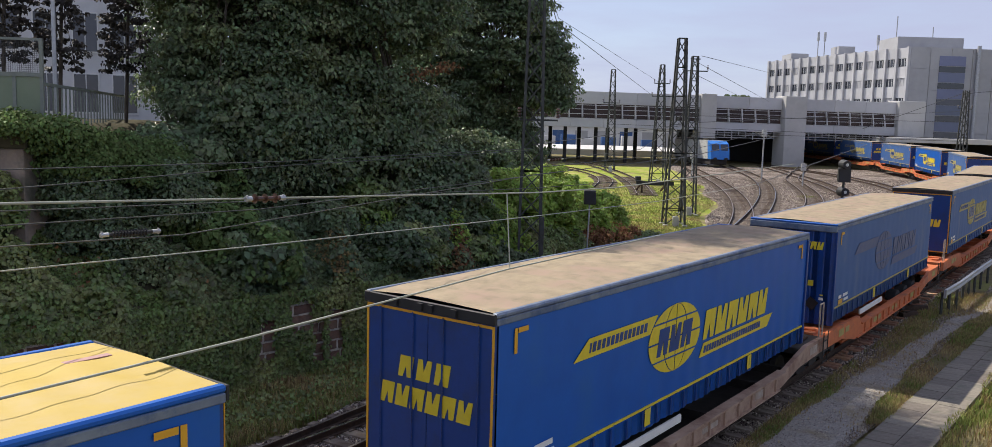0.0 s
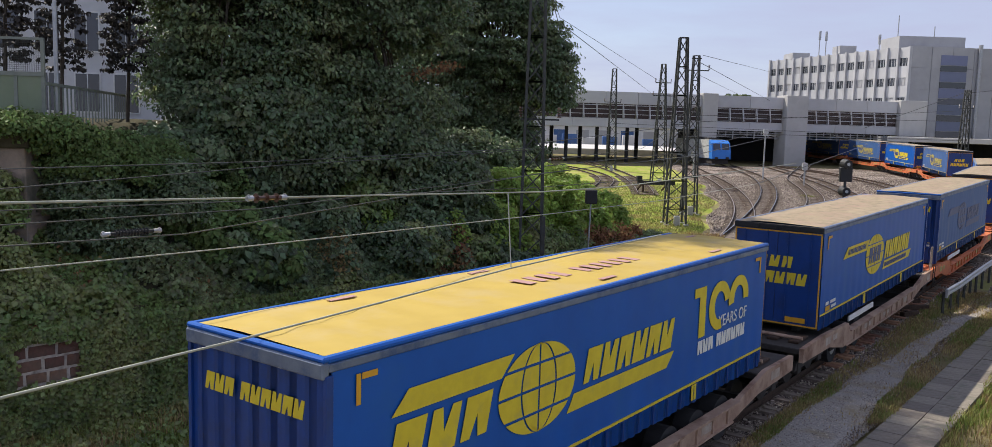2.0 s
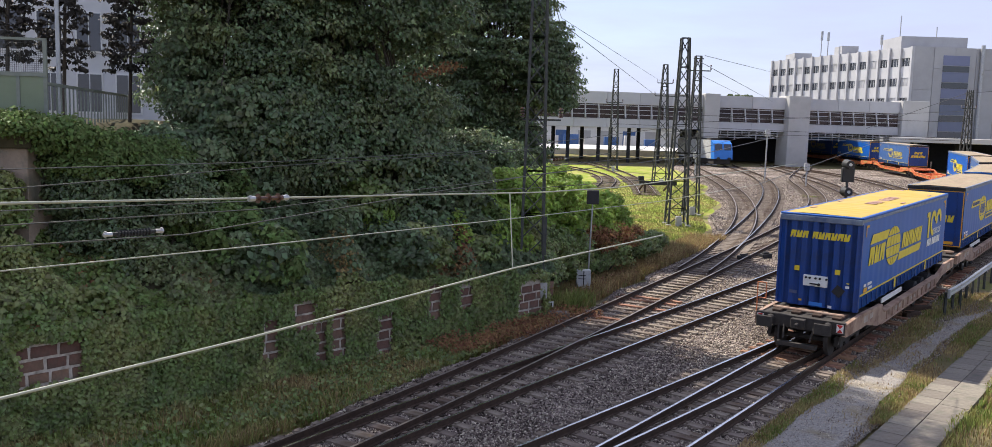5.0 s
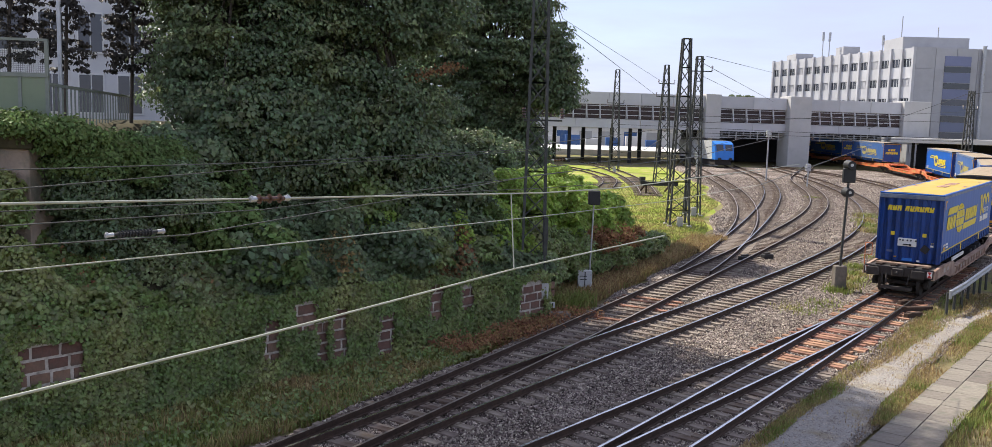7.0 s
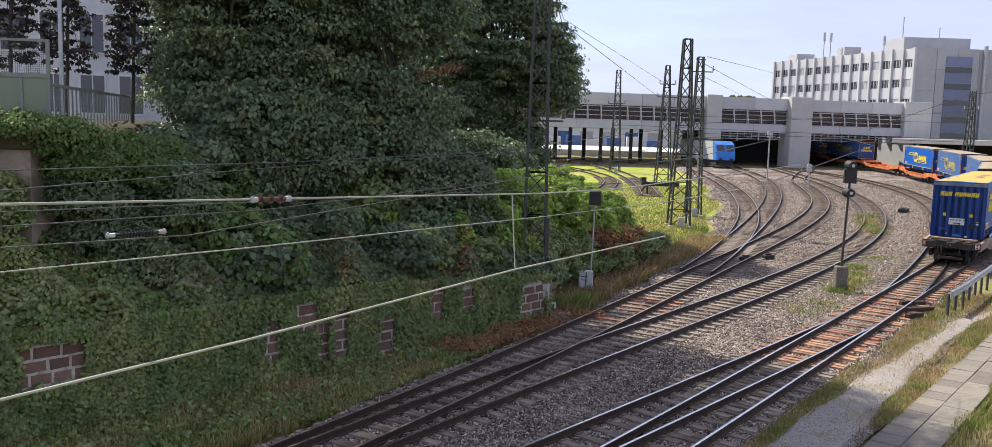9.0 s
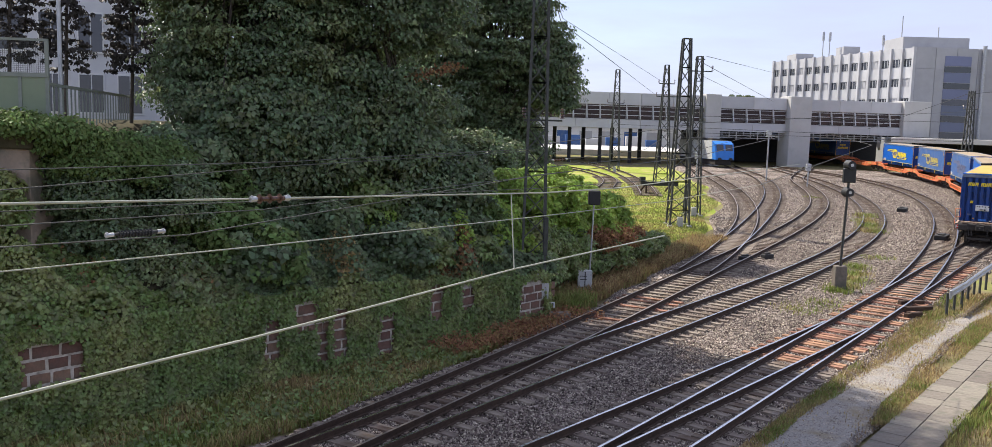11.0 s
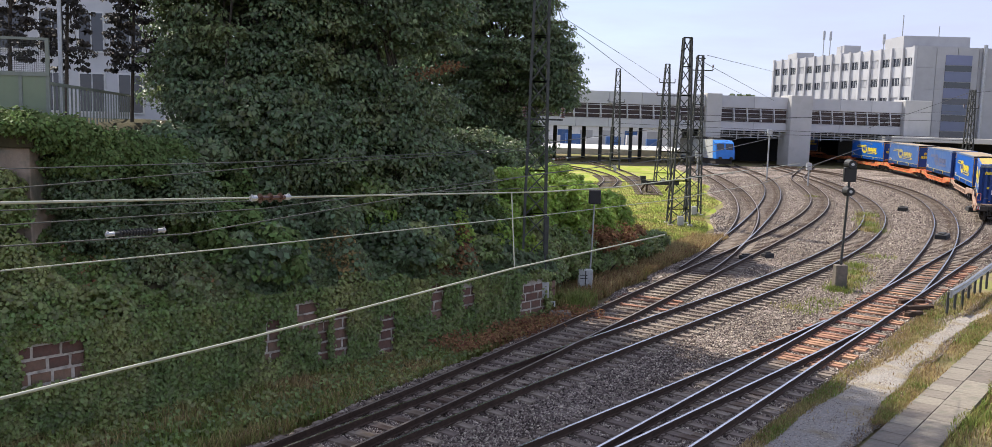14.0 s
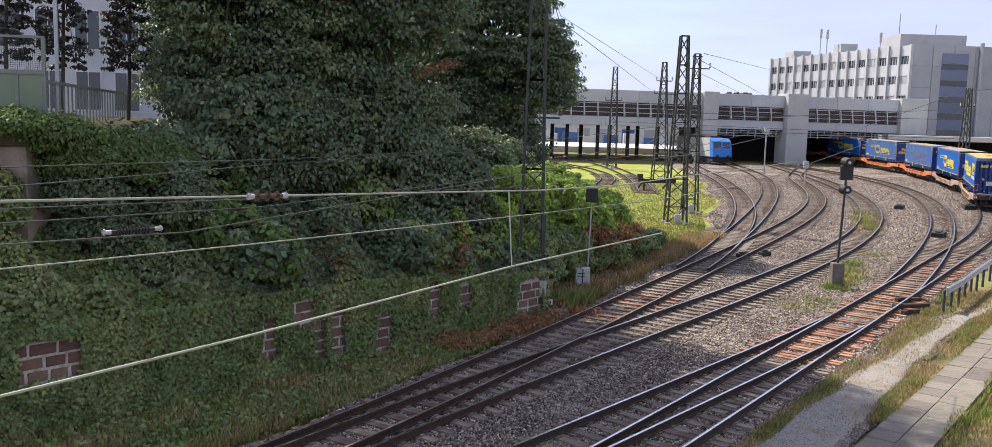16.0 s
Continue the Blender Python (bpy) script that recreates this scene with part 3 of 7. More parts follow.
def letter_bars(x, z, h, widths, gap, lean):
    """A word drawn as one slanted block for each letter."""
    out = []
    for w in widths:
        if w:
            out.append(para(x, z, w, h, lean))
        x += (w or h * 0.4) + gap
    return out


def stroke_word(x, z, h, kinds, w, gap, lean):
    """A word as slanted blocks, one for each letter, each with a wedge cut into its top or foot."""
    out = []
    for i, k in enumerate(kinds):
        if k == " ":
            x += w * 0.7
            continue
        at = lambda a, b: (x + w * a + lean * h * b, z + h * b)
        if i % 2:
            out.append((at(0, 0), at(1, 0), at(1, 1), at(0.68, 1), at(0.5, 0.42), at(0.32, 1), at(0, 1)))
        else:
            out.append((at(0, 0), at(0.34, 0), at(0.5, 0.55), at(0.66, 0), at(1, 0), at(1, 1), at(0, 1)))
        x += w + gap
    return out


def arch(cx, cz, rx0, rz0, rx1, rz1, a0, a1, n=26):
    """One broad arc as a single outline."""
    out = [(cx + rx1 * math.cos(a0 + (a1 - a0) * i / n), cz + rz1 * math.sin(a0 + (a1 - a0) * i / n)) for i in range(n + 1)]
    return out + [(cx + rx0 * math.cos(a1 - (a1 - a0) * i / n), cz + rz0 * math.sin(a1 - (a1 - a0) * i / n)) for i in range(n + 1)]


def globe(cx, cz, r, line, squash=1.0):
    """A disc with meridians and parallels left open: pieces of the disc."""
    out, n = [], 10
    lats = (-1.0, -0.55, 0.0, 0.55, 1.0)
    lons = (-1.0, -0.45, 0.0, 0.45, 1.0)
    for i in range(4):
        for j in range(4):
            z0, z1 = lats[i] * r + (line if i else 0), lats[i + 1] * r - (line if i < 3 else 0)
            left, right = [], []
            for k in range(n + 1):
                z = z0 + (z1 - z0) * k / n
                e = math.sqrt(max(0.0, r * r - z * z)) * squash
                left.append((cx + lons[j] * e + (line if j else 0), cz + z))
                right.append((cx + lons[j + 1] * e - (line if j < 3 else 0), cz + z))
            pts = left + right[::-1]
            keep = []
            for p in pts:
                if not keep or (Vector(p) - Vector(keep[-1])).length > 1e-3:
                    keep.append(p)
            if len(keep) > 3 and all(right[k][0] > left[k][0] - 1e-6 for k in range(2, n - 1)):
                out.append(keep)
    return out


def print_part(name, loops, material, parent, right, label="", y=TW + 0.004, joined=False):
    """Thin prints on a side wall, each outline a part (or all joined where they are tiny)."""
    for group in ([loops] if joined else [[q] for q in loops]):
        bm = bmesh.new()
        flat_shape(bm, group, y, right)
        part(name, bm, material, parent, label)


def end_print(name, loops, material, parent, x, out, label=""):
    """Thin prints on an end wall, outlines in (across from the left as seen from outside, up)."""
    for pts in loops:
        bm = bmesh.new()
        prism(bm, [((TW - p[0]) if out < 0 else (p[0] - TW), p[1]) for p in pts], x, x + out * 0.006, "x")
        part(name, bm, material, parent, label)


def text_mesh(name, body, size, material, parent, m, label="", shear=0.0, depth=0.004):
    cu = bpy.data.curves.new(name, "FONT")
    cu.body, cu.size, cu.extrude, cu.shear = body, size, depth, shear
    tmp = bpy.data.objects.new(name, cu)
    scene.collection.objects.link(tmp)
    dg = bpy.context.evaluated_depsgraph_get()
    me = bpy.data.meshes.new_from_object(tmp.evaluated_get(dg))
    bpy.data.objects.remove(tmp)
    me.materials.clear()
    me.materials.append(material)
    ob = obj(name, me, parent)
    ob.matrix_basis = m
    return tagged(ob, label)


def wheel_set(parent, x, r=0.5):
    for s in (-1, 1):
        bm = bmesh.new()
        rod(bm, (x, s * 1.14, r), (x, s * 0.80, r), r, n=24)
        w = part("wheel", bm, M["tyre"], parent, "black rubber trailer wheel")
        b2 = bmesh.new()
        rod(b2, (x, s * 1.15, r), (x, s * 1.10, r), r * 0.52, r * 0.5, n=20)
        rod(b2, (x, s * 1.19, r), (x, s * 1.12, r), r * 0.2, n=12)
        part("rim", b2, M["galv"], w, "grey steel rim")


def trailer(label, doors_trailing, side, roof, curtain, detailed=True, front_drop=0.0):
    """A curtain-sided semi-trailer, 13.6 m, standing in a wagon pocket. Its trailing end lies at x = 0."""
    t = tagged(empty("semi_trailer"), label, "trailer", "trailers on the train")
    cm = M[curtain]
    # chassis and floor
    bm = bmesh.new()
    box(bm, 0.1, TL - 0.1, -TW + 0.05, TW - 0.05, TB, TB + 0.12)
    for s in (-0.5, 0.5):
        box(bm, 0.4, TL - 0.3, s - 0.08, s + 0.08, TB - 0.35, TB)
    part("chassis", bm, M["under"], t)
    # curtains: gently waved, from rim to skirt
    for right in (True, False):
        s = -1 if right else 1
        nx, nz = 92, 5
        v, f = [], []
        z0, z1 = TB + 0.42, TT - 0.16
        for i in range(nx + 1):
            for j in range(nz + 1):
                x, z = 0.06 + (TL - 0.12) * i / nx, z0 + (z1 - z0) * j / nz
                w = 0.007 * math.sin(x * 9.2 + 0.5 * math.sin(z * 2.1)) + 0.006 * math.sin(x * 1.1 + z)
                v.append((x, s * (TW - 0.012 + w * (0.3 + 0.7 * (j in (0, 1)))), z))
        for i in range(nx):
            for j in range(nz):
                a = i * (nz + 1) + j
                q = (a, a + nz + 1, a + nz + 2, a + 1)
                f.append(q if right else q[::-1])
        c = raw("curtain", v, f, cm, t)
        c["label"] = "blue tarpaulin side curtain"
        sk = bmesh.new()
        line = []
        for i in range(93):  # pleated lower skirt
            x = 0.08 + i * (TL - 0.16) / 92
            line.append((x, s * (TW + (0.014 if i % 2 else -0.02) + 0.006 * math.sin(i * 1.7))))
        lo = [sk.verts.new((x, y * 0.992, TB + 0.012 * math.sin(x * 5))) for x, y in line]
        hi = [sk.verts.new((x, y, TB + 0.41)) for x, y in line]
        for i in range(92):
            sk.faces.new((lo[i], lo[i + 1], hi[i + 1], hi[i]) if right else (lo[i + 1], lo[i], hi[i], hi[i + 1]))
        bmesh.ops.solidify(sk, geom=list(sk.faces), thickness=0.012)
        skirt = part("skirt", sk, cm, t, "pleated lower edge of the curtain")
        st = bmesh.new()
        box(st, -0.022, 0.022, min(0, s * 0.024), max(0, s * 0.024), 0.0, 0.34)
        st = mesh_of("strap", st, M["darkblue"])
        for i in range(23):
            share("strap", st, skirt, Matrix.Translation((0.4 + i * (TL - 0.8) / 22, s * (TW + 0.012), TB + 0.03)))
        ln = bmesh.new()
        box(ln, 0.1, TL - 0.1, s * (TW - 0.01), s * (TW + 0.012), TB + 0.40, TB + 0.445)
        part("edge_line", ln, M["yellow"] if curtain == "blue" else M["dullyellow"], t, "yellow line along the curtain")
        rim = bmesh.new()
        box(rim, 0.0, TL, s * (TW - 0.07), s * (TW + 0.012), TT - 0.17, TT - 0.07, 0.012)
        part("side_rail", rim, M["rim"], t, "dented grey roof side rail")
        rm = bmesh.new()
        box(rm, -0.01, TL + 0.01, s * (TW - 0.10), s * (TW + 0.016), TT - 0.07, TT + 0.01, 0.025)
        part("roof_edge", rm, M["blue"] if roof == "yroof" else M["rim"], t)
    # roof sheet: slightly sagging between bows
    nx, ny = 120, 8
    v, f = [], []
    for i in range(nx + 1):
        for j in range(ny + 1):
            x, y = 0.02 + (TL - 0.04) * i / nx, -(TW - 0.09) + 2 * (TW - 0.09) * j / ny
            e = 1 - (2 * j / ny - 1) ** 2
            v.append((x, y, TT + 0.0 + 0.02 * e + (0.010 if roof == "yroof" else 0.022) * e * math.cos(x * 2 * math.pi / 0.68) + 0.006 * math.sin(x * 3.3 + y * 4)))
    for i in range(nx):
        for j in range(ny):
            a = i * (ny + 1) + j
            f.append((a, a + ny + 1, a + ny + 2, a + 1))
    r = raw("roof", v, f, M[roof], t)
    r["label"] = "yellow roof tarpaulin" if roof == "yroof" else "dirty tan roof tarpaulin"
    # end walls
    for end in (0, 1):
        doors = doors_trailing if end == 0 else not doors_trailing
        x, o = (0.0, -1) if end == 0 else (TL, 1)
        if doors:
            for k in (0, 1):
                bm = bmesh.new()
                y0, y1 = (-TW + 0.03, -0.006) if k == 0 else (0.006, TW - 0.03)
                box(bm, min(x, x - o * 0.06), max(x, x - o * 0.06), y0, y1, TB + 0.06, TT - 0.16, 0.01)
                d = part("rear_door", bm, M["darkblue"], t, "dark blue rear door")
                if detailed:
                    for q in (0.22, 0.75):
                        b2 = bmesh.new()
                        yy = y0 + (y1 - y0) * q
                        rod(b2, (x + o * 0.03, yy, TB + 0.1), (x + o * 0.03, yy, TT - 0.2), 0.014, n=6)
                        part("locking_bar", b2, M["darkblue"], d)
                    b3 = bmesh.new()
                    box(b3, x + min(0, o * 0.03), x + max(0, o * 0.03), (y0 + y1) / 2 - 0.28, (y0 + y1) / 2 + 0.28, TB + 0.16, TB + 0.30)
                    part("marker_plate", b3, M["amber"], d, "orange reflecting marker plate with red edge")
            bm = bmesh.new()
            for y0, y1, z0, z1 in ((-TW + 0.03, TW - 0.03, TB + 0.06, TB + 0.10), (-TW + 0.03, TW - 0.03, TT - 0.22, TT - 0.18), (-TW + 0.03, -TW + 0.07, TB + 0.1, TT - 0.22), (TW - 0.07, TW - 0.03, TB + 0.1, TT - 0.22)):
                box(bm, min(x + o * 0.003, x + o * 0.012), max(x + o * 0.003, x + o * 0.012), y0, y1, z0, z1)
            part("contour_tape", bm, M["amber"], t, "yellow contour tape round the doors")
            bm = bmesh.new()
            box(bm, x + min(0.0, o * 0.05), x + max(0, o * 0.05), -TW, TW, TT - 0.16, TT + 0.0, 0.012)
            for q in (-0.6, -0.15, 0.05, 0.55):
                box(bm, x + min(o * 0.05, o * 0.09), x + max(o * 0.05, o * 0.09), q, q + 0.10, TT - 0.14, TT - 0.03)
            part("door_header", bm, M["black"], t, "black header with hinges above the doors")
            end_print("emblem", stroke_word(0.70, 3.02, 0.33, "xxx", 0.27, 0.09, 0.16) + stroke_word(0.33, 2.55, 0.34, "xxxxxx", 0.255, 0.05, 0.16),
                      M["yellow"], t, x + o * 0.004, o, "yellow company lettering shown as slanted blocks")
        else:
            bm = bmesh.new()
            k, prof = 15, []
            for i in range(k):
                a, w = -TW + 2 * TW * i / k, 2 * TW / k
                d = 0.0 if i % 2 else 0.035
                prof += [(a, d), (a + w * 0.82, d)]
            prof = [(-TW, 0)] + prof[1:-1] + [(TW, 0)]
            vs = [[bm.verts.new((x + o * dd, yy, z)) for yy, dd in prof] for z in (TB - 0.08, TT - 0.22)]
            for i in range(len(prof) - 1):
                bm.faces.new((vs[0][i], vs[0][i + 1], vs[1][i + 1], vs[1][i]) if o > 0 else (vs[0][i + 1], vs[0][i], vs[1][i], vs[1][i + 1]))
            box(bm, min(x, x - o * 0.05), max(x, x - o * 0.05), -TW, TW, TB - 0.08, TT - 0.2)
            part("front_wall", bm, M["darkblue"], t, "dark blue corrugated front wall")
            for q in (-TW, TW):
                bm = bmesh.new()
                box(bm, x + min(o * 0.05, -o * 0.06), x + max(o * 0.05, -o * 0.06), q - 0.03, q + 0.03, TB - 0.06, TT - 0.2, 0.008)
                part("corner_post", bm, M["darkblue"], t)
            bm = bmesh.new()
            box(bm, x + min(o * 0.09, -o * 0.02), x + max(o * 0.09, -o * 0.02), -TW - 0.01, TW + 0.01, TT - 0.24, TT - 0.05, 0.02)
            part("front_header", bm, M["rim"], t, "grey header beam with corner cones")
            bm = bmesh.new()
            box(bm, x + min(o * 0.08, -o * 0.02), x + max(o * 0.08, -o * 0.02), -TW - 0.015, TW + 0.015, TT - 0.05, TT + 0.012, 0.02)
            part("roof_edge", bm, M["blue"], t)
            end_print("emblem", stroke_word(0.33, 3.46, 0.23, "xxx xxxxxx", 0.165, 0.03, 0.18), M["yellow"], t, x + o * 0.036, o, "yellow company lettering shown as slanted blocks")
            if detailed:
                bm = bmesh.new()
                box(bm, x + min(0, o * 0.12), x + max(0, o * 0.12), -0.33, 0.42, 1.93, 2.28, 0.015)
                box(bm, x + min(o * 0.12, o * 0.16), x + max(o * 0.12, o * 0.16), -0.2, 0.25, 1.98, 2.06)
                cp = part("coupling_board", bm, M["white"], t, "scuffed white board with air and power couplings")
                for q in (-0.32, -0.12, 0.02, 0.2, 0.32):
                    bm = bmesh.new()
                    rod(bm, (x + o * 0.11, q, 2.20), (x + o * 0.17, q, 2.20), 0.035, n=10)
                    part("coupling", bm, M["black"], cp, "black air coupling")
                bm = bmesh.new()
                rod(bm, (x + o * 0.15, -0.1, 2.01), (x + o * 0.18, -0.1, 2.01), 0.05, n=10)
                box(bm, x + min(o * 0.16, o * 0.18), x + max(o * 0.16, o * 0.18), -0.05, 0.19, 2.0, 2.04)
                part("socket", bm, M["black"], cp, "black power socket")
                for q in (-0.62, 0.66):
                    bm = bmesh.new()
                    box(bm, x + min(o * 0.036, o * 0.05), x + max(o * 0.036, o * 0.05), q - 0.08, q + 0.08, 2.38, 2.54)
                    part("sticker", bm, M["yellow"], t, "small yellow sign")
                bm = bmesh.new()
                b2 = bmesh.new()
                box(b2, -0.15, 0.15, -0.15, 0.15, -0.012, 0.012)
                add(bm, b2, Matrix.Translation((x + o * 0.06, -0.68, 1.86)) @ Euler((0, math.pi / 2, 0)).to_matrix().to_4x4() @ Euler((0, 0, 0.62)).to_matrix().to_4x4())
                part("mud_flap", bm, M["black"], t, "black rubber square hanging on a cord")
                for y0, y1, z0, z1, mm in ((0.62, 0.86, 1.62, 1.72, "ghost"), (0.45, 0.55, 1.40, 1.46, "amber"), (-0.2, 0.22, 1.29, 1.41, "loco"), (-1.0, -0.88, 1.98, 2.06, "white"), (-0.5, -0.38, 1.28, 1.36, "white"), (-1.0, -0.9, 2.12, 2.15, "yellow")):
                    bm = bmesh.new()
                    box(bm, x + min(o * 0.036, o * 0.046), x + max(o * 0.036, o * 0.046), y0, y1, z0, z1)
                    part("sticker", bm, M[mm], t)
    # side prints
    for right in (True, False):
        if side == "jubilee":
            ym, wm = M["yellow"], M["white"]
            print_part("emblem", stroke_word(0.95, 2.62, 0.58, "xxx", 0.56, 0.12, 0.25) + stroke_word(5.42, 2.71, 0.56, "xxxxxx", 0.46, 0.08, 0.25)
                       + [((1.0, 3.30), (3.2, 3.30), (3.5, 3.60), (1.3, 3.60))] + [((4.95, 2.34), (8.44, 2.34), (8.75, 2.62), (5.15, 2.62))],
                       ym, t, right, "large yellow company lettering and stripes shown as slanted blocks")
            print_part("globe", globe(4.15, 2.96, 0.68, 0.022, 1.48), ym, t, right, "yellow globe emblem")
            m0 = Matrix(((1, 0, 0, 0), (0, 0, -1, 0), (0, 1, 0, 0), (0, 0, 0, 1))) if right else Matrix(((-1, 0, 0, 0), (0, 0, 1, 0), (0, 1, 0, 0), (0, 0, 0, 1)))
            at = lambda xx, zz: Matrix.Translation((xx if right else TL - xx, (-1 if right else 1) * (TW + 0.003), zz)) @ m0
            n100 = [((9.85, 2.65), (10.15, 2.65), (10.15, 3.69), (9.60, 3.69), (9.60, 3.50), (9.85, 3.50))]
            n100 += [arch(10.88, 3.18, 0.27, 0.30, 0.56, 0.52, math.radians(10), math.radians(285)), arch(11.92, 3.18, 0.27, 0.30, 0.56, 0.52, math.radians(-5), math.radians(190))]
            print_part("numeral", n100, ym, t, right, "yellow number 100")
            text_mesh("lettering", "YEARS OF", 0.36, wm, t, at(10.85, 2.70), "white words")
            print_part("lettering", stroke_word(9.85, 2.30, 0.28, "xxx xxxxxx", 0.22, 0.045, 0.0), wm, t, right, "white company lettering shown as blocks")
        elif side == "classic":
            faded = curtain != "blue"
            ym = M["dullyellow"] if faded else M["yellow"]
            print_part("emblem", [((2.04, 3.12), (4.65, 3.12), (4.95, 3.44), (2.5, 3.44))] + [((6.9, 2.22), (10.8, 2.22), (11.13, 2.50), (7.1, 2.50))] + stroke_word(7.05, 2.57, 0.60, "xxxxxx", 0.52, 0.09, 0.2),
                       ym, t, right, "yellow company lettering and stripes shown as slanted blocks")
            print_part("globe", globe(5.75, 2.88, 0.66, 0.018, 1.7), ym, t, right, "yellow globe emblem")
            print_part("lettering", letter_bars(2.5, 3.20, 0.16, [0.05] + [0.10] * 13, 0.05, 0.2) + letter_bars(7.1, 2.29, 0.14, [0.10] * 24, 0.035, 0.15) + stroke_word(4.95, 2.62, 0.52, "xxx", 0.42, 0.09, 0.2),
                       M["darkblue"], t, right, "small dark lettering shown as bars", y=TW + 0.011)
        elif side == "ghost":
            print_part("emblem", [((2.04, 3.12), (4.65, 3.12), (4.95, 3.44), (2.5, 3.44))] + [((6.9, 2.22), (10.8, 2.22), (11.13, 2.50), (7.1, 2.50))] + stroke_word(7.05, 2.57, 0.60, "xxxxxx", 0.52, 0.09, 0.2) + globe(5.75, 2.88, 0.66, 0.018, 1.7),
                       M["ghost"], t, right, "bleached remains of company lettering")
        # corner marks, small data print, reflector plates
        print_part("corner_mark", [((0.42, 3.60), (0.49, 3.60), (0.49, 3.97), (0.42, 3.97)), ((0.51, 3.895), (0.76, 3.895), (0.76, 3.97), (0.51, 3.97)), ((TL - 0.5, 3.60), (TL - 0.43, 3.60), (TL - 0.43, 3.97), (TL - 0.5, 3.97)), ((TL - 0.77, 3.895), (TL - 0.52, 3.895), (TL - 0.52, 3.97), (TL - 0.77, 3.97))], M["amber"], t, right, "orange corner tape")
        print_part("data_print", [para(0.55, 1.98, 0.28, 0.09), para(1.0, 1.98, 0.5, 0.09), para(1.1, 1.84, 0.45, 0.08)], M["white"], t, right, "small white data print shown as a bar")
        print_part("data_plate", [para(0.55, 1.80, 0.42, 0.14)], M["amber"], t, right, "orange data plate")
        for q in (4.55, 9.6):
            print_part("marker_plate", [para(q, TB + 0.08, 0.22, 0.32)], M["yellow"], t, right, "yellow lifting-point plate", y=TW + 0.03)
    if detailed:
        for x in ((9.0, 10.3, 11.6) if not doors_trailing else (2.0, 3.3, 4.6)):
            wheel_set(t, x, 0.5)
        bm = bmesh.new()
        box(bm, 3.5, 6.4, -1.2, -1.14, 0.98, 1.16, 0.02)
        part("side_guard", bm, M["white"], t, "white side guard board")
        if roof == "yroof":
            for i in range(11):
                if i != 4:
                    xx = 5.1 + i * 0.36
                    bm = bmesh.new()
                    box(bm, xx, xx + 0.2, -0.40, 0.03, TT + 0.031, TT + 0.037)
                    part("stencil", bm, M["purple"], t, "faded violet roof number shown as bars")
            for xx, yy in ((2.0, 0.95), (12.9, 0.5), (6.4, -0.95), (11.0, -0.95), (5.2, 0.95)):
                bm = bmesh.new()
                box(bm, xx, xx + 0.5, yy - 0.05, yy + 0.05, TT + 0.018, TT + 0.028)
                part("stencil", bm, M["purple"], t)
    return t


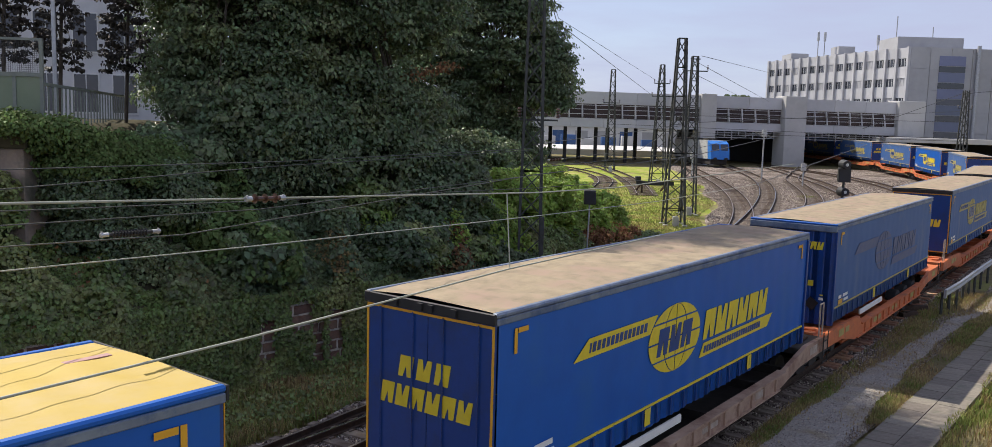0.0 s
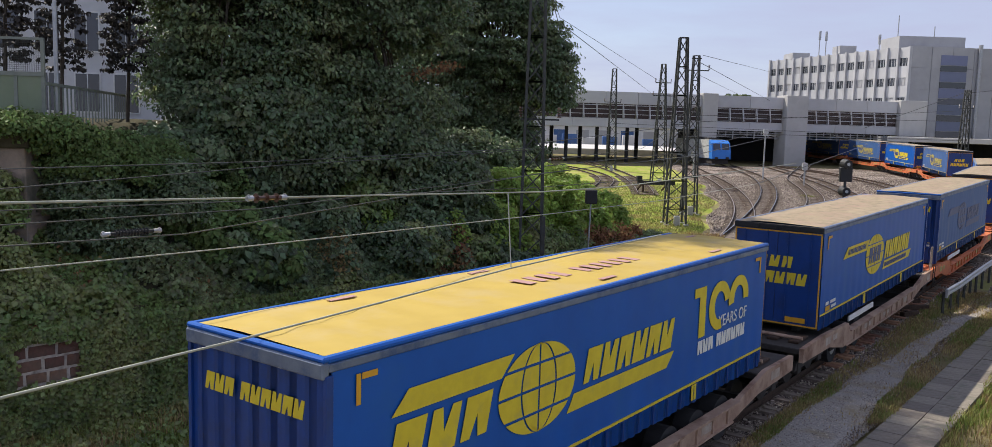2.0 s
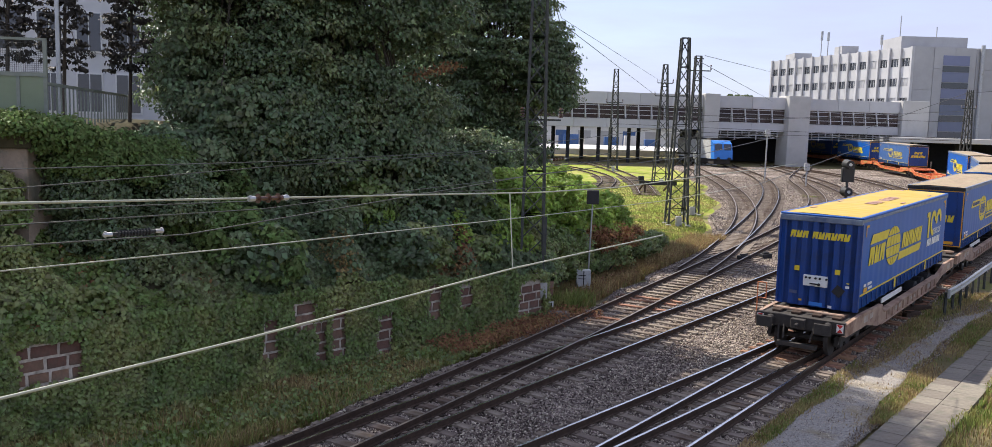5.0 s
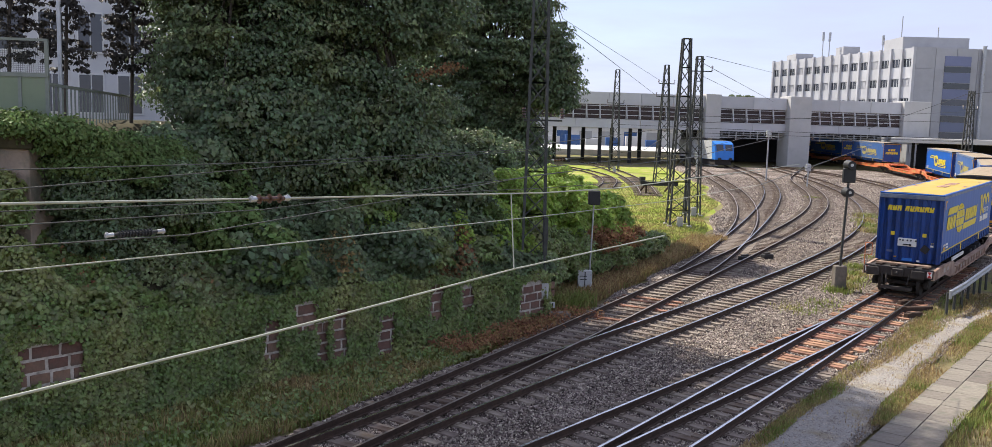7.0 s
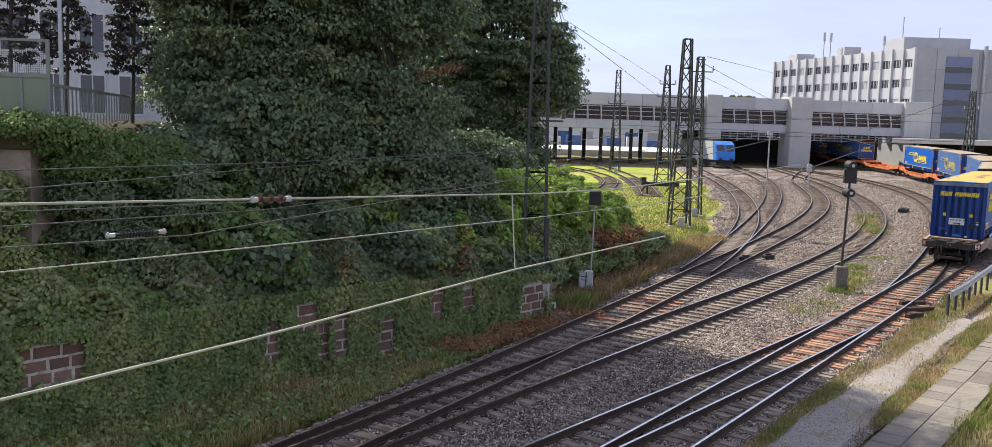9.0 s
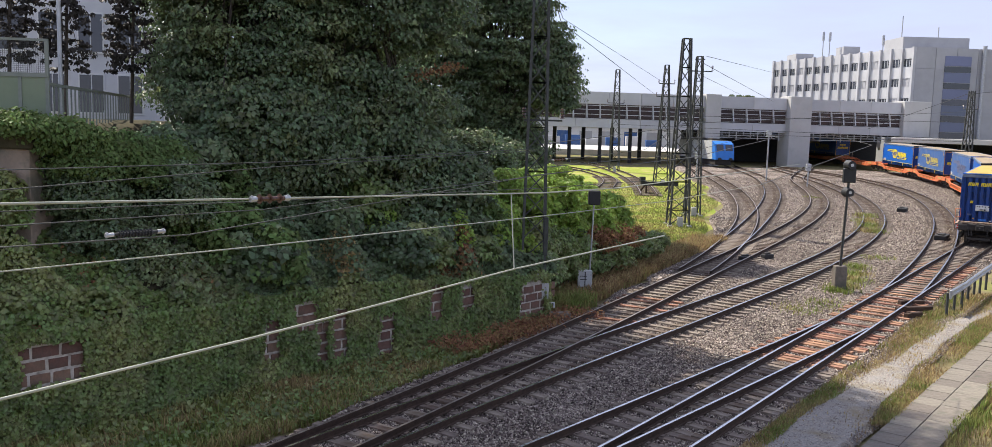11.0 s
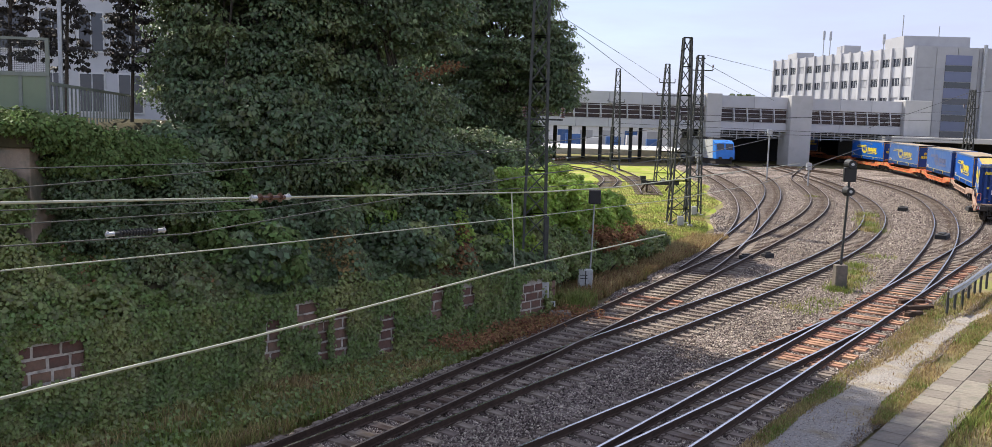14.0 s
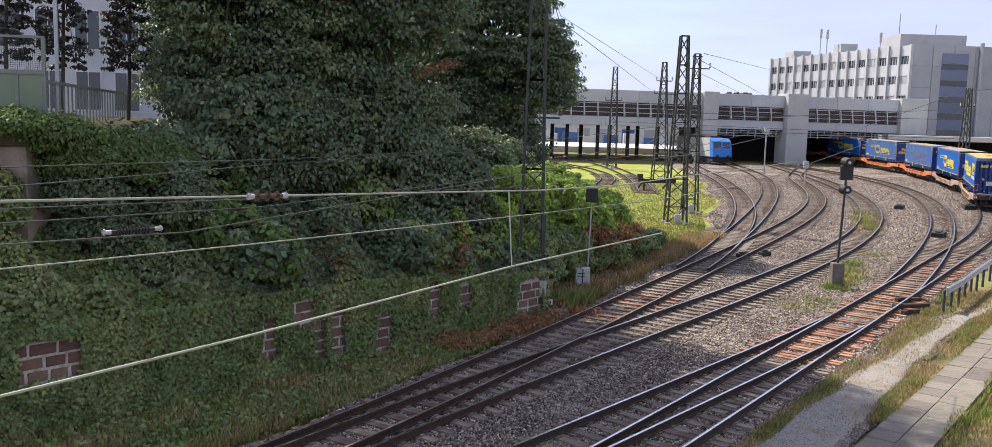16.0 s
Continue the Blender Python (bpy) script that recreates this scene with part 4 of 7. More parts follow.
def wagon(label, material, buffers):
    """One half of an articulated pocket wagon; x = 0 lies under the trailer's trailing end."""
    w = tagged(empty("pocket_wagon"), label, "freight wagon", "wagons of the train")
    X0, X1 = -1.55, 15.6
    for s in (-1, 1):
        bm = bmesh.new()
        prof = ((X0, 0.78), (0.8, 0.74), (2.2, 0.46), (11.6, 0.46), (13.2, 0.72), (X1, 0.78), (X1, 1.16), (13.7, 1.18), (12.0, 0.86), (2.9, 0.86), (2.7, 1.12), (0.2, 1.2), (X0, 1.16))
        prism(bm, prof, s * 1.28, s * 1.40)
        prism(bm, ((2.4, 0.46), (11.6, 0.46), (11.6, 0.50), (2.4, 0.50)), s * 1.22, s * 1.46)
        prism(bm, ((2.9, 0.83), (12.0, 0.83), (12.0, 0.87), (2.9, 0.87)), s * 1.22, s * 1.46)
        beam = part("side_beam", bm, material, w, "scuffed painted side beam")
        rib_me = mesh_of("rib", box(bmesh.new(), 0, 0.04, s * 1.40 if s > 0 else -1.445, 1.445 if s > 0 else s * 1.40, 0.5, 0.83), material)
        for i in range(11):
            share("rib", rib_me, beam, pose(3.3 + i * 0.8, 0, 0))
        yy = s * 1.402
        for x0, x1, z0, z1 in ((0.4, 0.9, 0.86, 1.08), (1.1, 1.5, 0.88, 1.05), (4.5, 5.4, 0.60, 0.74), (7.0, 7.8, 0.6, 0.72), (10.0, 10.5, 0.58, 0.76), (14.0, 14.6, 0.86, 1.08)):
            bm = bmesh.new()
            box(bm, x0, x1, min(yy, yy + s * 0.006), max(yy, yy + s * 0.006), z0, z1)
            part("data_panel", bm, M["dullwhite"] if material is M["beige"] else M["dullyellow"], beam, "pale lettering panel shown as a plain plate")
    bm = bmesh.new()
    box(bm, X0, 1.6, -1.28, 1.28, 0.98, 1.14, 0.02)
    box(bm, 13.4, X1, -1.28, 1.28, 0.98, 1.14, 0.02)
    box(bm, 1.6, 13.4, -1.2, 1.2, 0.42, 0.5)
    for x in (2.2, 5.0, 8.0, 11.0, 12.8):
        box(bm, x, x + 0.16, -1.25, 1.25, 0.5, 0.72)
    part("floor_frame", bm, M["under"] if material is M["beige"] else material, w)
    for x in (X0 + 0.5, 13.9):
        for y in (-0.95, -0.35, 0.3, 0.9):
            bm = bmesh.new()
            box(bm, x, x + 0.85, y - 0.14, y + 0.14, 1.14, 1.22, 0.015)
            part("deck_plate", bm, M["rail"] if material is M["beige"] else material, w, "worn folding deck plate")
        bm = bmesh.new()
        rod(bm, (x + 0.3, -1.1, 1.24), (x + 0.3, 1.1, 1.24), 0.05, n=8)
        part("cross_tube", bm, material, w)
    for xb in (0.0, 14.2):
        bm = bmesh.new()
        for s in (-1, 1):
            prism(bm, ((xb - 1.25, 0.42), (xb + 1.25, 0.42), (xb + 1.1, 0.66), (xb + 0.4, 0.58), (xb - 0.4, 0.58), (xb - 1.1, 0.66)), s * 0.98, s * 1.10)
            for q in (-0.9, 0.9):
                box(bm, xb + q - 0.17, xb + q + 0.17, s * 1.02 - 0.1, s * 1.02 + 0.1, 0.3, 0.62, 0.02)
        box(bm, xb - 0.25, xb + 0.25, -1.0, 1.0, 0.45, 0.7)
        bg = part("bogie", bm, M["under"], w, "grimy steel bogie")
        for q in (-0.9, 0.9):
            b2 = bmesh.new()
            for s in (-1, 1):
                rod(b2, (xb + q, s * 0.69, 0.46), (xb + q, s * 0.82, 0.46), 0.46, n=24)
            rod(b2, (xb + q, -0.9, 0.46), (xb + q, 0.9, 0.46), 0.08, n=8)
            part("wheelset", b2, M["under"], bg, "rusty steel wheelset")
    if buffers:
        for s in (-1, 1):
            bm = bmesh.new()
            rod(bm, (X0, s * 0.875, 1.04), (X0 - 0.34, s * 0.875, 1.04), 0.12, n=14)
            rod(bm, (X0 - 0.34, s * 0.875, 1.04), (X0 - 0.6, s * 0.875, 1.04), 0.085, n=14)
            box(bm, X0 - 0.64, X0 - 0.59, s * 0.875 - 0.26, s * 0.875 + 0.26, 0.86, 1.22, 0.03)
            part("buffer", bm, M["under"], w, "greasy steel buffer")
            bm = bmesh.new()
            box(bm, X0 - 0.03, X0 - 0.012, s * 1.22 - 0.1, s * 1.22 + 0.1, 0.88, 1.14)
            tb = part("tail_board", bm, M["white"], w, "white tail board with red triangles")
            b2 = bmesh.new()
            y = s * 1.22
            prism(b2, ((y - 0.09, 1.13), (y, 1.01), (y + 0.09, 1.13)), X0 - 0.036, X0 - 0.031, "x")
            prism(b2, ((y - 0.09, 0.89), (y, 1.01), (y + 0.09, 0.89)), X0 - 0.036, X0 - 0.031, "x")
            part("triangle", b2, M["red"], tb)
        bm = bmesh.new()
        box(bm, X0 - 0.02, X0 + 0.12, -1.36, 1.36, 0.82, 1.2, 0.01)
        box(bm, X0 - 0.2, X0, -0.22, 0.22, 0.84, 1.15, 0.02)
        rod(bm, (X0 - 0.2, 0, 1.0), (X0 - 0.42, 0, 0.98), 0.05, n=8)
        for q in (-0.45, 0.45, 0.62):
            rod(bm, (X0 - 0.03, q, 0.9), (X0 - 0.22, q * 0.9, 0.5), 0.03, n=8)
        box(bm, X0 - 0.25, X0 - 0.05, -0.6, 0.6, 0.28, 0.4)
        part("end_beam", bm, M["under"], w, "grimy end beam with screw coupling and brake hoses")
        bm = bmesh.new()
        for a, b in (((0, 0), (0, 0.95)), ((0, 0.95), (0.28, 0.95)), ((0.28, 0.95), (0.28, 0.45)), ((0.28, 0.45), (0.05, 0.45))):
            rod(bm, (X0 + 0.1, 1.25 + 0.15 - a[0], 1.15 + a[1]), (X0 + 0.1, 1.4 - b[0], 1.15 + b[1]), 0.018, n=6)
        part("grab_rail", bm, M["orange"], w, "orange grab rail")
    else:
        if material is M["orange"]:
            bm = bmesh.new()
            for a, b in (((0, 0), (0, 0.95)), ((0, 0.95), (0.3, 0.95)), ((0.3, 0.95), (0.3, 0.0))):
                rod(bm, (X0 + 0.3 + a[0], -1.3, 1.15 + a[1]), (X0 + 0.3 + b[0], -1.3, 1.15 + b[1]), 0.022, n=6)
            part("grab_rail", bm, M["dullwhite"], w, "pale bent grab rail")
        for s in (-1, 1):
            bm = bmesh.new()
            for z in (0.45, 0.75, 1.05):
                rod(bm, (X1 - 0.5, s * 1.43, z), (X1 - 0.1, s * 1.43, z), 0.016, n=6)
            rod(bm, (X1 - 0.5, s * 1.43, 0.4), (X1 - 0.5, s * 1.43, 1.3), 0.016, n=6)
            rod(bm, (X1 - 0.1, s * 1.43, 0.4), (X1 - 0.1, s * 1.43, 1.3), 0.016, n=6)
            part("step_ladder", bm, M["under"], w)
    return w


TRAIN = []
trailer_a = trailer("blue curtain trailer with yellow roof and anniversary print", False, "jubilee", "yroof", "blue")
trailer_b = trailer("blue curtain trailer with dirty tan roof and yellow globe print", True, "classic", "troof", "blue")
trailer_c = trailer("faded blue curtain trailer with bleached print", False, "ghost", "troof", "dullblue", True)
wagon_a = wagon("beige pocket wagon streaked with rust", M["beige"], True)
wagon_b = wagon("beige pocket wagon streaked with rust", M["beige"], False)
wagon_c = wagon("bright orange pocket wagon with worn paint", M["orange"], False)
TRAIN += [(trailer_a, 0.0, 13.6), (trailer_b, 18.0, 13.6), (trailer_c, 34.3, 13.6), (wagon_a, 0.0, 14.2), (wagon_b, 18.0, 14.2), (wagon_c, 34.3, 14.2)]
trailer_d = trailer("blue curtain trailer with faded yellow print", True, "classic", "troof", "dullblue", False)
TRAIN += [(trailer_d, 52.3, 13.6)]
for s0 in (68.6, 103.0, 121.0, 137.3, 155.3, 171.6):
    TRAIN.append((copy_thing(trailer_d if s0 not in (68.6, 121.0) else trailer_b, Matrix.Identity(4)), s0, 13.6))
for s0 in (52.3, 68.6, 86.6, 103.0, 121.0, 137.3, 155.3, 171.6):
    TRAIN.append((copy_thing(wagon_c, Matrix.Identity(4)), s0, 14.2))

# ---------------------------------------------------------------- embankment, retaining wall
def embankment():
    ns, nd = 120, 44
    v = []
    for i in range(ns + 1):
        s = -8 + (WALL_LEN + 9.5) * i / ns
        for j in range(nd + 1):
            d = 0.25 + 30.0 * (j / nd) ** 1.4
            p = wall_pt(s, -d)
            z = float(bank(s, d)) + 0.12 * float(bumpy(p.x, p.y, 0.9)) * min(1, d)
            k = min(1.0, max(0.0, (s - WALL_LEN + 4) / 5.5))
            z = z * (1 - k) + (zf(p.y) - 0.5) * k
            v.append((p.x, p.y, z))
    i = (np.arange(ns)[:, None] * (nd + 1) + np.arange(nd)).ravel()[:, None]
    f = i + np.array([[0, 1, nd + 2, nd + 1]])
    tagged(raw("embankment", v, f[:, ::-1], M["soil"]), "overgrown earth embankment above the retaining wall", "embankment", kind="structure")


embankment()
wall_bm = bmesh.new()
for k in range(40):
    s0, s1 = WALL_LEN * k / 40, WALL_LEN * (k + 1) / 40
    z0, z1 = wall_top(s0) - 0.05, wall_top(s1) - 0.05
    a, b, c, d = wall_pt(s0, 0), wall_pt(s1, 0), wall_pt(s1, -0.5), wall_pt(s0, -0.5)
    lo = [wall_bm.verts.new((p.x, p.y, -0.5)) for p in (a, b, c, d)]
    hi = [wall_bm.verts.new((p.x, p.y, z)) for p, z in ((a, z0), (b, z1), (c, z1), (d, z0))]
    for i in range(4):
        wall_bm.faces.new((lo[i], lo[(i + 1) % 4], hi[(i + 1) % 4], hi[i]))
    wall_bm.faces.new(hi)
bmesh.ops.remove_doubles(wall_bm, verts=list(wall_bm.verts), dist=0.001)
wall = tagged(part("wall_retaining", wall_bm, M["mortar"]), "ivy-covered red sandstone retaining wall with pale joints", "wall", kind="structure")
# stretches of the wall that the ivy leaves bare: from s to s, z to z
BARE = ((8.5, 9.85, 0.85, 1.86), (14.45, 15.0, 0.4, 1.55), (15.45, 16.2, 1.0, 1.9), (16.15, 16.6, 0.0, 1.3), (16.7, 17.25, 0.05, 1.6), (18.4, 19.05, -0.2, 1.15), (20.45, 21.1, 0.6, 1.8), (21.8, 22.5, 0.8, 1.7), (24.8, 26.2, 0.1, 1.4))


def block_mesh(w, h, seed):
    """A rough-faced stone with worn edges."""
    rng = random.Random(seed)
    bm = bmesh.new()
    box(bm, 0, w, -0.12, 0.0, 0, h)
    bmesh.ops.bevel(bm, geom=list(bm.edges), offset=0.012, segments=1, affect="EDGES")
    for v in bm.verts:
        v.co += Vector((rng.uniform(-1, 1), rng.uniform(-1, 1), rng.uniform(-1, 1))) * 0.013
    return mesh_of("stone_block", bm, M["sandstone"])


BLOCKS = [block_mesh(w, 0.24, i) for i, w in enumerate((0.42, 0.55, 0.48, 0.62, 0.38))]
BLOCK_W = (0.42, 0.55, 0.48, 0.62, 0.38)
wall_rot = math.degrees(math.atan2(WALL_U.y, WALL_U.x))
for a, b, z0, z1 in BARE:
    row = int(math.floor(z0 / 0.30))
    while row * 0.30 < z1 and row * 0.30 + 0.27 < wall_top(a) - 0.03:
        s = a - 0.55 + 0.23 * (row % 2) + random.uniform(0, 0.1)
        while s < b + 0.3:
            k = random.randrange(5)
            p = wall_pt(s, -0.108 + random.uniform(0, 0.012), row * 0.30 + 0.01)
            share("stone_block", BLOCKS[k], wall, pose(p.x, p.y, p.z, 0, 0, wall_rot))
            s += BLOCK_W[k] + 0.06
        row += 1

# ---------------------------------------------------------------- foliage
RNG = np.random.default_rng(7)


def clumps(centre, radii, n, r, per, rng, low=-0.5, squash=0.75, hollow=0.0):
    """Points and normals of leaf clumps strewn over and in an ellipsoid crown."""
    c = np.array(centre)
    d = rng.normal(0, 1, (n * 4, 3))
    d /= np.linalg.norm(d, axis=1)[:, None]
    d = d[d[:, 2] > low][:n]
    k = len(d)
    rad = rng.uniform(0.55, 1.08, (k, 1)) ** 0.7
    cc = c + d * np.array(radii) * rad
    if hollow:  # the crown falls into boughs with dark hollows between them
        w = 2.1 / max(1.0, min(radii) / 1.9)
        g = np.sin(cc[:, 0] * w + 0.8 * cc[:, 2]) + np.sin(cc[:, 1] * w * 0.9 - 0.5 * cc[:, 0]) + np.sin(cc[:, 2] * w * 1.3 + 0.6 * cc[:, 1])
        cc = cc[g + rng.normal(0, 0.3, k) > hollow]
        k = len(cc)
    rr = r * rng.uniform(0.45, 1.3, k)
    q = rng.normal(0, 1, (k, per, 3))
    q /= np.linalg.norm(q, axis=2)[:, :, None]
    q[:, :, 2] = np.abs(q[:, :, 2]) * rng.choice([1, 1, 1, -0.6], (k, per))
    pos = cc[:, None, :] + q * rr[:, None, None] * np.array([1, 1, squash]) * rng.uniform(0.6, 1.08, (k, per, 1))
    nrm = q * 0.75 + np.array([0.2, -0.4, 0.55])
    return pos.reshape(-1, 3), nrm.reshape(-1, 3), cc


def tree(name, base, height, blobs, label, leaf, size, seed, trunk_r=0.35, per=60, clump=0.8, n=220, group="trees on the embankment", hollow=0.0):
    """A tapered trunk with limbs that reach into a crown of leaf clumps."""
    rng = np.random.default_rng(seed)
    t = tagged(empty(name, Matrix.Translation(base)), label, "tree", group)
    bm = bmesh.new()
    pts, nrm, ends = [], [], []
    for c, r, share_n in blobs:
        p, q, cc = clumps(c, r, int(n * share_n), clump, per, rng, squash=0.42, hollow=hollow)
        pts.append(p); nrm.append(q); ends += [cc[i] for i in range(0, len(cc), 16)]
    top = Vector((0.2, 0.1, height * 0.62))
    rod(bm, (0, 0, -0.4), top * 0.5, trunk_r, trunk_r * 0.75, 12)
    rod(bm, top * 0.5, top, trunk_r * 0.75, trunk_r * 0.35, 10)
    for e in ends:
        e = Vector(e)
        k = rng.uniform(0.25, 0.95)
        st = top * k
        md = st.lerp(e, 0.5) + Vector((0, 0, 0.3))
        rod(bm, st, md, trunk_r * 0.28 * (1.2 - k * 0.6), trunk_r * 0.14, 6)
        rod(bm, md, e, trunk_r * 0.14, 0.015, 5)
    part("trunk", bm, M["bark"], t, "dark bark trunk and limbs")
    leaves("crown", np.concatenate(pts), np.concatenate(nrm), size, leaf, t, seed, 0.72, 0.7)
    return t


def shrub(name, centres, label, leaf, size, seed, per=50, clump=0.4, n=60, category="shrub", low=-0.3, kind="", up=0.6):
    """A dense bush: leaf clumps round several centres ((x, y, z), (rx, ry, rz))."""
    per, n = int(per * 1.15), int(n * 1.25)
    rng = np.random.default_rng(seed)
    pts, nrm = [], []
    for c, r in centres:
        p, q, _ = clumps(c, r, n, clump, per, rng, low)
        pts.append(p); nrm.append(q + np.array([0, 0, up - 0.6]))
    ob = leaves(name, np.concatenate(pts), np.concatenate(nrm), size, leaf, None, seed, 0.8, 0.6)
    if category in ("shrub", "hedge"):
        bm = bmesh.new()
        for c, r in centres:
            foot = Vector((c[0], c[1], c[2] - r[2] * 0.95))
            for k in range(6):
                a = k * 1.05 + seed
                tip = Vector((c[0] + r[0] * 0.7 * math.cos(a), c[1] + r[1] * 0.7 * math.sin(a), c[2] + r[2] * (0.2 + 0.1 * (k % 4))))
                rod(bm, foot, tip, 0.035, 0.012, 5)
        part("stem", bm, M["bark"], ob, "thin brown branching stems")
    return tagged(ob, label, category, kind=kind)


MAPLE = "large dark green maple tree with dense crown on the embankment"
maple = tree("maple_tree", (-6.0, 33.2, 5.2), 19, [((0.0, -0.9, 1.6), (3.9, 3.4, 3.6), 1.0), ((0.3, -0.4, 6.0), (4.2, 3.6, 3.6), 0.8), ((0.0, 0.0, 13.5), (4.2, 3.8, 7.5), 0.85), ((1.6, -2.6, -0.6), (2.6, 1.9, 2.2), 0.5)],
     MAPLE, M["leaf"], 0.15, 11, per=104, n=780, clump=0.85, hollow=-0.45)
_rng = np.random.default_rng(77)
_u = _rng.random(420)
_tw = np.column_stack([2.7 + 1.7 * _u, -2.7 + 0.5 * _u, 3.2 + 0.55 * _u]) + _rng.normal(0, (0.16, 0.2, 0.10), (420, 3))
tagged(leaves("withered_bough", _tw, np.tile(np.array([0.2, -0.6, 0.5]), (420, 1)), 0.10, M["redleaf"], maple, 78, 0.6), "withered red-brown leaves on a dead bough", kind="stuff")
tree("maple_tree", (-9.5, 31.5, 6.0), 17, [((0.8, -1.0, 3.2), (3.7, 3.2, 4.0), 1.0), ((1.2, -1.0, 6.6), (4.2, 3.4, 3.0), 0.45), ((0.6, -0.2, 12.6), (4.0, 3.6, 6.4), 0.7), ((-3.2, -0.2, 13.4), (3.4, 3.2, 5.0), 0.5), ((1.4, -3.6, -0.4), (3.2, 2.0, 2.4), 0.6)],
     MAPLE, M["leaf"], 0.145, 12, per=104, n=760, clump=0.8, hollow=-0.45)
tree("maple_tree", (0.0, 54.0, 0.3), 19, [((-0.1, 0, 11.0), (3.8, 3.2, 4.8), 1.0), ((-0.6, 0, 17.0), (3.6, 3.0, 4.2), 0.6), ((2.7, -0.4, 9.0), (1.9, 1.8, 3.2), 0.5), ((-3.4, -0.4, 8.0), (3.0, 2.6, 5.2), 0.9), ((-0.2, -0.6, 4.4), (2.9, 2.2, 3.9), 1.1)],
     "tall dark green maple tree beside the line", M["leaf"], 0.19, 14, per=84, n=520, clump=0.85)
tree("maple_tree", (-9.6, 41.5, 5.4), 17, [((0, 0, 5.0), (5.2, 3.5, 4.6), 0.7), ((0.6, 0, 9.6), (4.2, 3.3, 4.0), 0.4)], "tall dark green maple tree behind the others", M["leaf"], 0.22, 13, per=56, n=380)


def cover(name, s0, s1, d0, d1, count, lift, leaf, size, label, seed, patchy=0.0):
    """Leaf cover over the embankment in humps of growth, s along the wall and d behind it."""
    rng, count = np.random.default_rng(seed), int(count * 1.4)
    s, d = rng.uniform(s0, s1, count), rng.uniform(d0, d1, count)
    hump = 0.5 + 0.5 * bumpy(s * 0.9, d * 0.9, 1.0) * 0.8
    if patchy:
        keep = (bumpy(s * 0.7 + seed, d * 0.8, 1.0) + rng.normal(0, 0.25, count)) > patchy
        s, d, hump = s[keep], d[keep], hump[keep]
    p = np.array([[*(WALL_A + WALL_U * a - WALL_N * b)] for a, b in zip(s, d)])
    z = np.array([float(bank(a, b)) for a, b in zip(s, d)])
    z = z + lift * (hump + 0.5 * np.sin(s * 3.7 + 1.3 * d) * np.cos(d * 3.1)) * rng.uniform(0.35, 1.0, len(s))
    n = np.tile(np.array([WALL_N.x * 0.8, WALL_N.y * 0.8, 0.75]), (len(s), 1))
    ob = leaves(name, np.column_stack([p, z]), n, size, leaf, None, seed, 0.95)
    return tagged(ob, label, "undergrowth", kind="stuff")


def wall_ivy():
    rng = np.random.default_rng(21)
    c = 95000
    s, z = rng.uniform(3, WALL_LEN, c), rng.uniform(-0.45, 2.25, c)
    keep = z < np.array([wall_top(a) for a in s]) + 0.12
    for a, b, z0, z1 in BARE:
        e = rng.normal(0, 0.05, c) + 0.05 * bumpy(s * 4.0, z * 4.0, 1.0)
        keep &= ~((s > a + e) & (s < b + e) & (z > z0 + e) & (z < z1 + e))
    s, z = s[keep], z[keep]
    bulge = 0.10 + 0.16 * (0.5 + 0.5 * bumpy(s * 2.1, z * 2.3, 1.0))
    out = bulge * rng.uniform(0.3, 1.0, len(s))
    p = np.array([[*(WALL_A + WALL_U * a + WALL_N * o)] for a, o in zip(s, out)])
    n = np.tile(np.array([WALL_N.x, WALL_N.y, 0.6]), (len(s), 1))
    ob = leaves("ivy", np.column_stack([p, z]), n, 0.092, M["ivy"], None, 22, 0.95, 0.8)
    tagged(ob, "dark green ivy hanging over the retaining wall", "ivy", kind="stuff")


wall_ivy()
cover("undergrowth", 3, 13, 0.0, 4.6, 26000, 0.6, M["ivy"], 0.14, "dark green ivy on the embankment", 30)
cover("undergrowth", 12, 17, 0.0, 4.8, 18000, 0.7, M["leaf"], 0.15, "dark green undergrowth on the embankment", 36)
cover("undergrowth", 17, WALL_LEN + 0.5, 0.0, 9.0, 62000, 0.8, M["leaf"], 0.15, "dark green undergrowth on the embankment", 31)
cover("undergrowth", 8.0, 10.4, -0.05, 0.9, 2600, 0.18, M["redleaf"], 0.08, "withered brown creeper above the bare stones", 38)
cover("ivy", 3, WALL_LEN + 0.5, -0.1, 2.2, 26000, 0.35, M["ivy"], 0.11, "ivy creeping over the top of the wall", 32)
cover("undergrowth", 5, WALL_LEN, 0.2, 4.5, 15000, 0.6, M["redleaf"], 0.11, "withered brown undergrowth", 33, patchy=0.35)
cover("dry_grass_tuft", 17.0, 19.6, 0.0, 1.3, 7000, 0.75, M["dryblade"], 0.10, "dry tan grass tufts on the embankment", 34, patchy=0.1)
# lightened leaves stand in for sun falling on the undergrowth
cover("undergrowth", 19.5, WALL_LEN + 0.5, 0.6, 5.5, 15000, 1.25, M["bushleaf"], 0.13, "undergrowth above the wall, its green lightened as if sunlit", 39, patchy=-0.1)
cover("undergrowth", 20.5, 23.5, 0.0, 1.6, 3500, 0.9, M["redleaf"], 0.12, "withered red-brown creeper above the wall", 35, patchy=-0.1)


